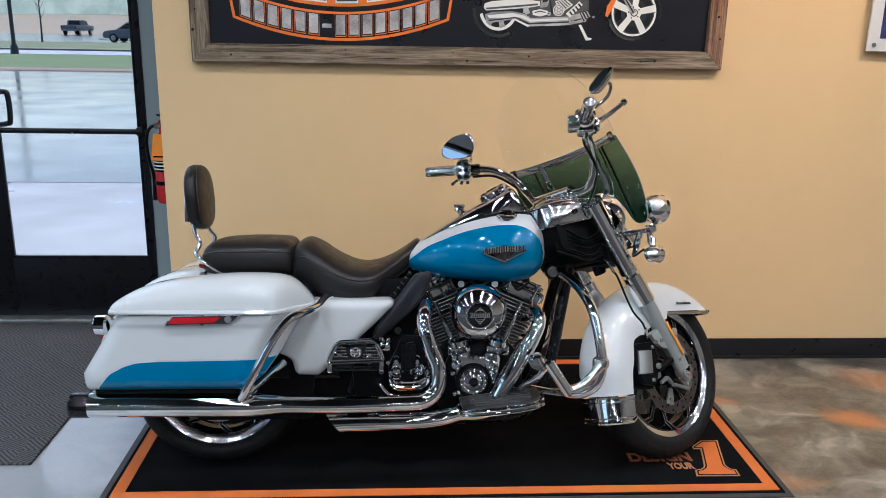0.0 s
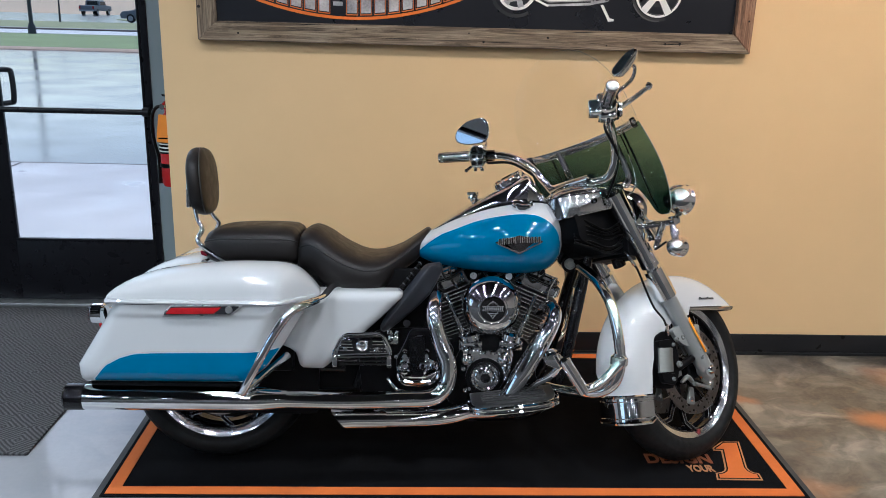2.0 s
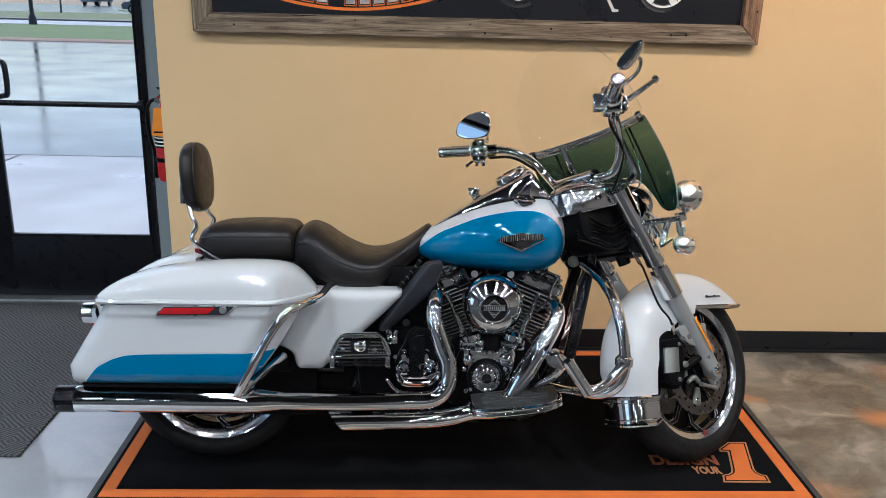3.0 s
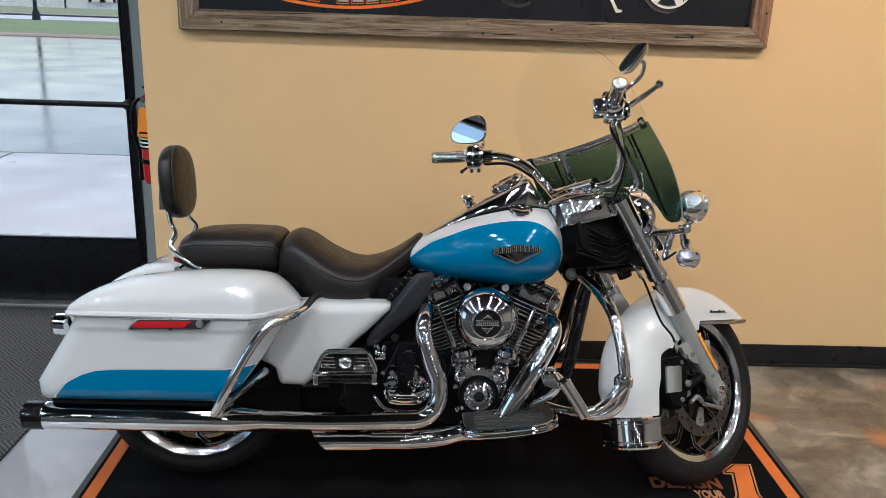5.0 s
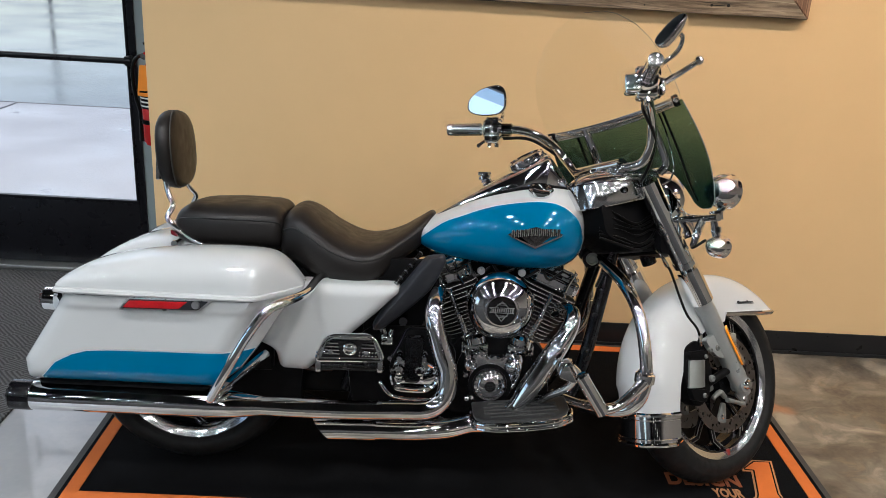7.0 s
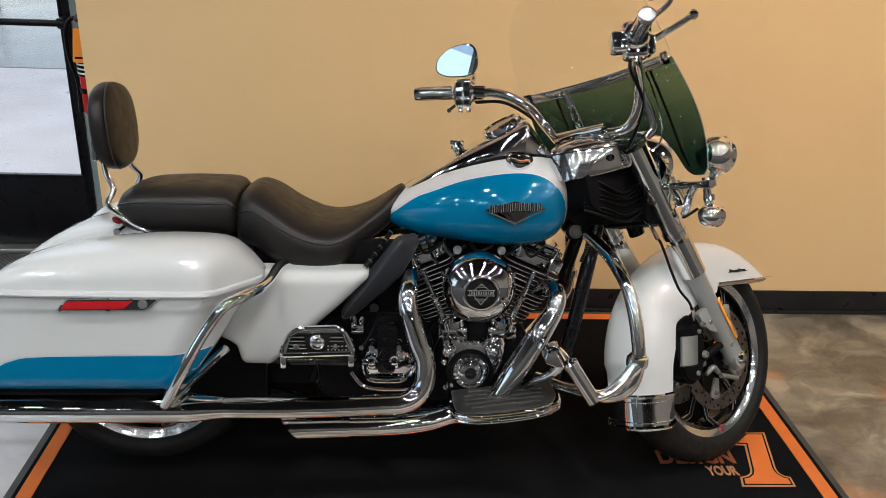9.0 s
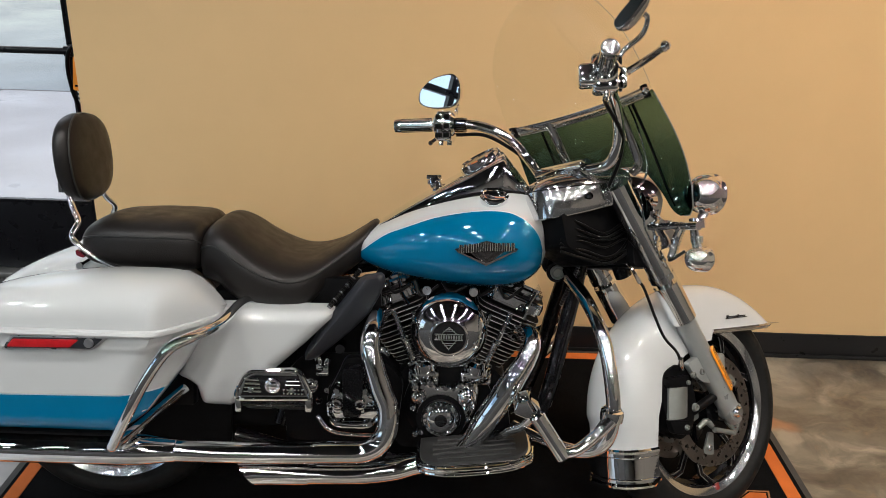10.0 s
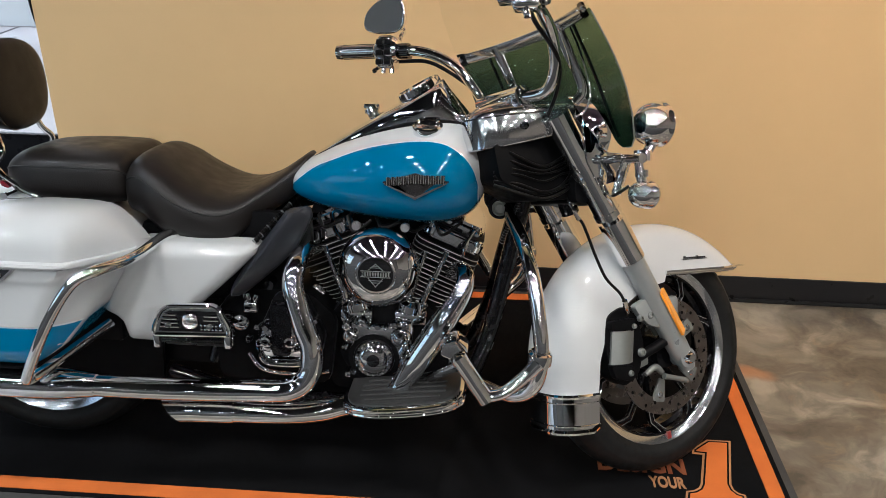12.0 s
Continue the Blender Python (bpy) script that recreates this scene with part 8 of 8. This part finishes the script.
    if s > 0:
        part("clutch_lever", joined(tube([(1.062, 0.345, 1.080), (1.046, 0.362, 1.066), (1.022, 0.372, 1.048)], [0.006, 0.005, 0.005], seg=8), lathe([(0.0001, -0.007), (0.0055, -0.004), (0.007, 0.0), (0.0055, 0.004), (0.0001, 0.007)], (1.020, 0.373, 1.046), (1, 0, 0), 12)), DARK_CHROME, handle, "dark lever tip", turn=STEER)
    # cable from the switch down along the bar
    part("bar_cable", tube([h0 + Vector((0.02, -s * 0.02, -0.03)), Vector((1.110, s * 0.225, 1.045)), Vector((1.195, s * 0.185, 0.985)), Vector((1.228, s * 0.135, 0.925)), Vector((1.225, s * 0.08, 0.85))], 0.005, seg=8), CABLE, handle, "black cable", turn=STEER)

# windshield: clear upper sheet, smoked lower sheet, chrome straps
def shield_x(l, h):
    return 1.245 - 0.51 * (h - 1.065) - 0.62 * l * l - 0.7 * max(0.0, 1.0 - h) ** 2


def sheet(half, rows, lo_of=None, n=28, thick=0.003):
    rings = []
    for h in rows:
        w = half(h)
        r = [(shield_x(l, h), l, h) for l in np.linspace(-w, w, n)]
        rings.append(r + [(x + thick, l, h) for x, l, h in r[::-1]])
    return loft(rings)


def upper_half(h):
    return float(np.interp(h, [1.055, 1.11, 1.17, 1.23, 1.28, 1.32, 1.345, 1.358], [0.256, 0.256, 0.248, 0.226, 0.190, 0.140, 0.088, 0.030]))


SHIELD = STEER @ Matrix.Translation((1.257, 0.0, 1.069)) @ Matrix.Rotation(radians(1.5), 4, "Z") @ Matrix.Rotation(radians(-1.8), 4, "X") @ Matrix.Translation((-1.245, 0, -1.066))
shield = part("windshield", sheet(upper_half, list(np.linspace(1.067, 1.32, 16)) + [1.332, 1.342, 1.35, 1.358]), SHIELD_CLEAR, bike, "clear windshield with a smoked lower half", 60, turn=SHIELD)
rings = []
for l in np.linspace(-0.256, 0.256, 49):
    a = abs(l)
    bot = float(np.interp(a, [0.0, 0.08, 0.115, 0.13, 0.15, 0.175, 0.20, 0.235, 0.250, 0.256], [0.930, 0.922, 0.900, 0.880, 0.848, 0.802, 0.786, 0.784, 0.798, 0.845]))
    hs = np.linspace(1.066, bot, 14)
    r = [(shield_x(l, h), l * (1 + 0.06 * math.sin(math.pi * min(1.0, (1.066 - h) / 0.29))), h) for h in hs]
    rings.append(r + [(x + 0.0035, y, z) for x, y, z in r[::-1]])
part("smoked_sheet", loft(rings), SHIELD_TINT, shield, "dark green smoked lower sheet", 60, turn=SHIELD)
for s in (-1,):
    part("sheet_rim", tube([(shield_x(upper_half(h), h) + 0.0015, s * (upper_half(h) + 0.0006), h) for h in list(np.linspace(1.08, 1.32, 12)) + [1.342, 1.358]], 0.0007, seg=6, straight=True), CALIPER_SILVER, shield, "bright polished edge", turn=SHIELD)
    low = [(l, float(np.interp(l, [0.20, 0.235, 0.250, 0.256], [0.786, 0.784, 0.798, 0.845]))) for l in (0.215, 0.235, 0.250, 0.256)] + [(0.256, h) for h in np.linspace(0.90, 1.06, 8)]
    part("sheet_rim", tube([(shield_x(l, h) + 0.0018, s * (l * (1 + 0.06 * math.sin(math.pi * min(1.0, (1.066 - h) / 0.29))) + 0.0006), h) for l, h in low], 0.0016, seg=6, straight=True), CALIPER_SILVER, shield, "bright polished edge", turn=SHIELD)
part("cross_strap", loft([[(shield_x(l, h) - d, l, h) for h, d in ((1.054, 0.001), (1.054, 0.006), (1.057, 0.008), (1.074, 0.008), (1.077, 0.006), (1.077, 0.001))] for l in np.linspace(-0.245, 0.245, 30)]), MACHINED, shield, "chrome cross strap", turn=SHIELD)
for s in (-1, 1):
    part("strap_end", loft([[(shield_x(l, h) - d, l, h) for h, d in ((1.052, 0.002), (1.052, 0.010), (1.079, 0.010), (1.079, 0.002))] for l in (s * 0.228, s * 0.238, s * 0.248)]), DARK_CHROME, shield, "dark strap end", turn=SHIELD)
    part("strap_screw", lathe([(0.0001, 0.010), (0.006, 0.009), (0.008, 0.0), (0.0001, 0.0)], (shield_x(0.243, 1.066) - 0.006, s * 0.243, 1.066), (-1, 0, 0.3), 12), CHROME, shield, turn=SHIELD)
    part("upright_strap", tube([(shield_x(0.12, 1.07) - 0.008, s * 0.12, 1.07), (shield_x(0.12, 1.0) - 0.008, s * 0.12, 1.0), (shield_x(0.12, 0.93) - 0.006, s * 0.118, 0.93), (1.285, s * 0.100, 0.900)], 0.012, seg=10, flat=0.35), CHROME, shield, "chrome upright strap", turn=SHIELD)
    part("sheet_edge", tube([(shield_x(0.165, 1.060) + 0.005, s * 0.165, 1.060), (shield_x(0.168, 0.96) + 0.005, s * 0.168, 0.96), (shield_x(0.175, 0.86) + 0.005, s * 0.175, 0.86), (shield_x(0.19, 0.81) + 0.005, s * 0.19, 0.81)], 0.004, seg=6), CABLE, shield, "black edge strip", turn=SHIELD)

for s in (-1, 1):
    part("shield_bracket", tube([(1.252, s * 0.148, 1.075), (1.280, s * 0.150, 1.020), (1.300, s * 0.150, 0.962), (1.308, s * 0.150, 0.918), (1.296, s * 0.146, 0.884), (1.272, s * 0.138, 0.868)], 0.0026, seg=8), MACHINED, shield, "thin bright windshield bracket", turn=STEER)
    part("bar_bracket", slab(rounded([(1.290, 0.862), (1.361, 0.791), (1.402, 0.789), (1.400, 0.729), (1.334, 0.714), (1.300, 0.770)], 0.006), s * 0.138, s * 0.143, "y", 0.0015), CHROME, shield, "chrome bracket between fork and light bar", turn=STEER)

# passing lamps and signals on a chrome light bar
part("light_bar", joined(tube([(1.375, -0.24, 0.770), (1.385, -0.10, 0.778), (1.385, 0.10, 0.778), (1.375, 0.24, 0.770)], 0.011), *[tube([(1.375, s * 0.150, 0.695), (1.385, s * 0.160, 0.740), (1.380, s * 0.185, 0.774)], 0.012) for s in (-1, 1)]), CHROME, bike, "chrome light bar", turn=STEER)
for s in (-1, 1):
    lc = Vector((1.425, s * 0.218, 0.848))
    lamp = part("passing_lamp", lathe([(0.049 * math.sin(t), -0.051 * math.cos(t)) for t in np.linspace(0.0, 1.75, 16)] + [(0.050, 0.014), (0.051, 0.021), (0.047, 0.024), (0.0001, 0.025)], lc, (1, 0, 0.0), 44), CHROME, bike, "chrome bullet passing lamp", turn=STEER)
    part("lamp_lens", lathe([(0.0001, 0.033), (0.026, 0.031), (0.046, 0.026), (0.046, 0.022)], lc, (1, 0, 0), 32), LENS, lamp, turn=STEER)
    part("lamp_post", joined(tube([lc + Vector((0, 0, -0.044)), Vector((1.395, s * 0.218, 0.772))], 0.012, straight=True), lathe([(0.0001, -0.012), (0.020, -0.012), (0.020, 0.012), (0.0001, 0.012)], (1.395, s * 0.218, 0.777), (0, 0, 1), 18)), CHROME, lamp, turn=STEER)
    sc = Vector((1.397, s * 0.213, 0.692))
    sg = part("turn_signal", lathe([(0.031 * math.sin(t), -0.034 * math.cos(t)) for t in np.linspace(0.0, 1.7, 14)] + [(0.0325, 0.010), (0.0325, 0.020), (0.0001, 0.022)], sc, (1, 0, 0), 36), CHROME, bike, "chrome bullet turn signal", turn=STEER)
    part("signal_lens", lathe([(0.0001, 0.033), (0.018, 0.031), (0.029, 0.026), (0.029, 0.021)], sc, (1, 0, 0), 28), LENS, sg, turn=STEER)
    part("signal_stem", joined(tube([sc + Vector((0, 0, 0.027)), Vector((1.385, s * 0.215, 0.770))], [0.013, 0.010], straight=True), lathe([(0.0001, -0.010), (0.016, -0.008), (0.016, 0.008), (0.0001, 0.010)], sc + Vector((0, 0, 0.046)), (0, 0, 1), 16)), CHROME, sg, turn=STEER)
    part("signal_wire", tube([sc + Vector((-0.02, -s * 0.02, 0.02)), sc + Vector((-0.04, -s * 0.05, 0.0)), Vector((1.37, s * 0.15, 0.70))], 0.004, seg=6), CABLE, sg, turn=STEER)

# side stand on the far side
part("side_stand", joined(tube([(0.78, 0.15, 0.20), (0.82, 0.24, 0.10), (0.85, 0.315, 0.055)], 0.012), box(0.82, 0.89, 0.29, 0.345, 0.046, 0.058, 0.004)), SATIN_BLACK, bike, "black side stand")
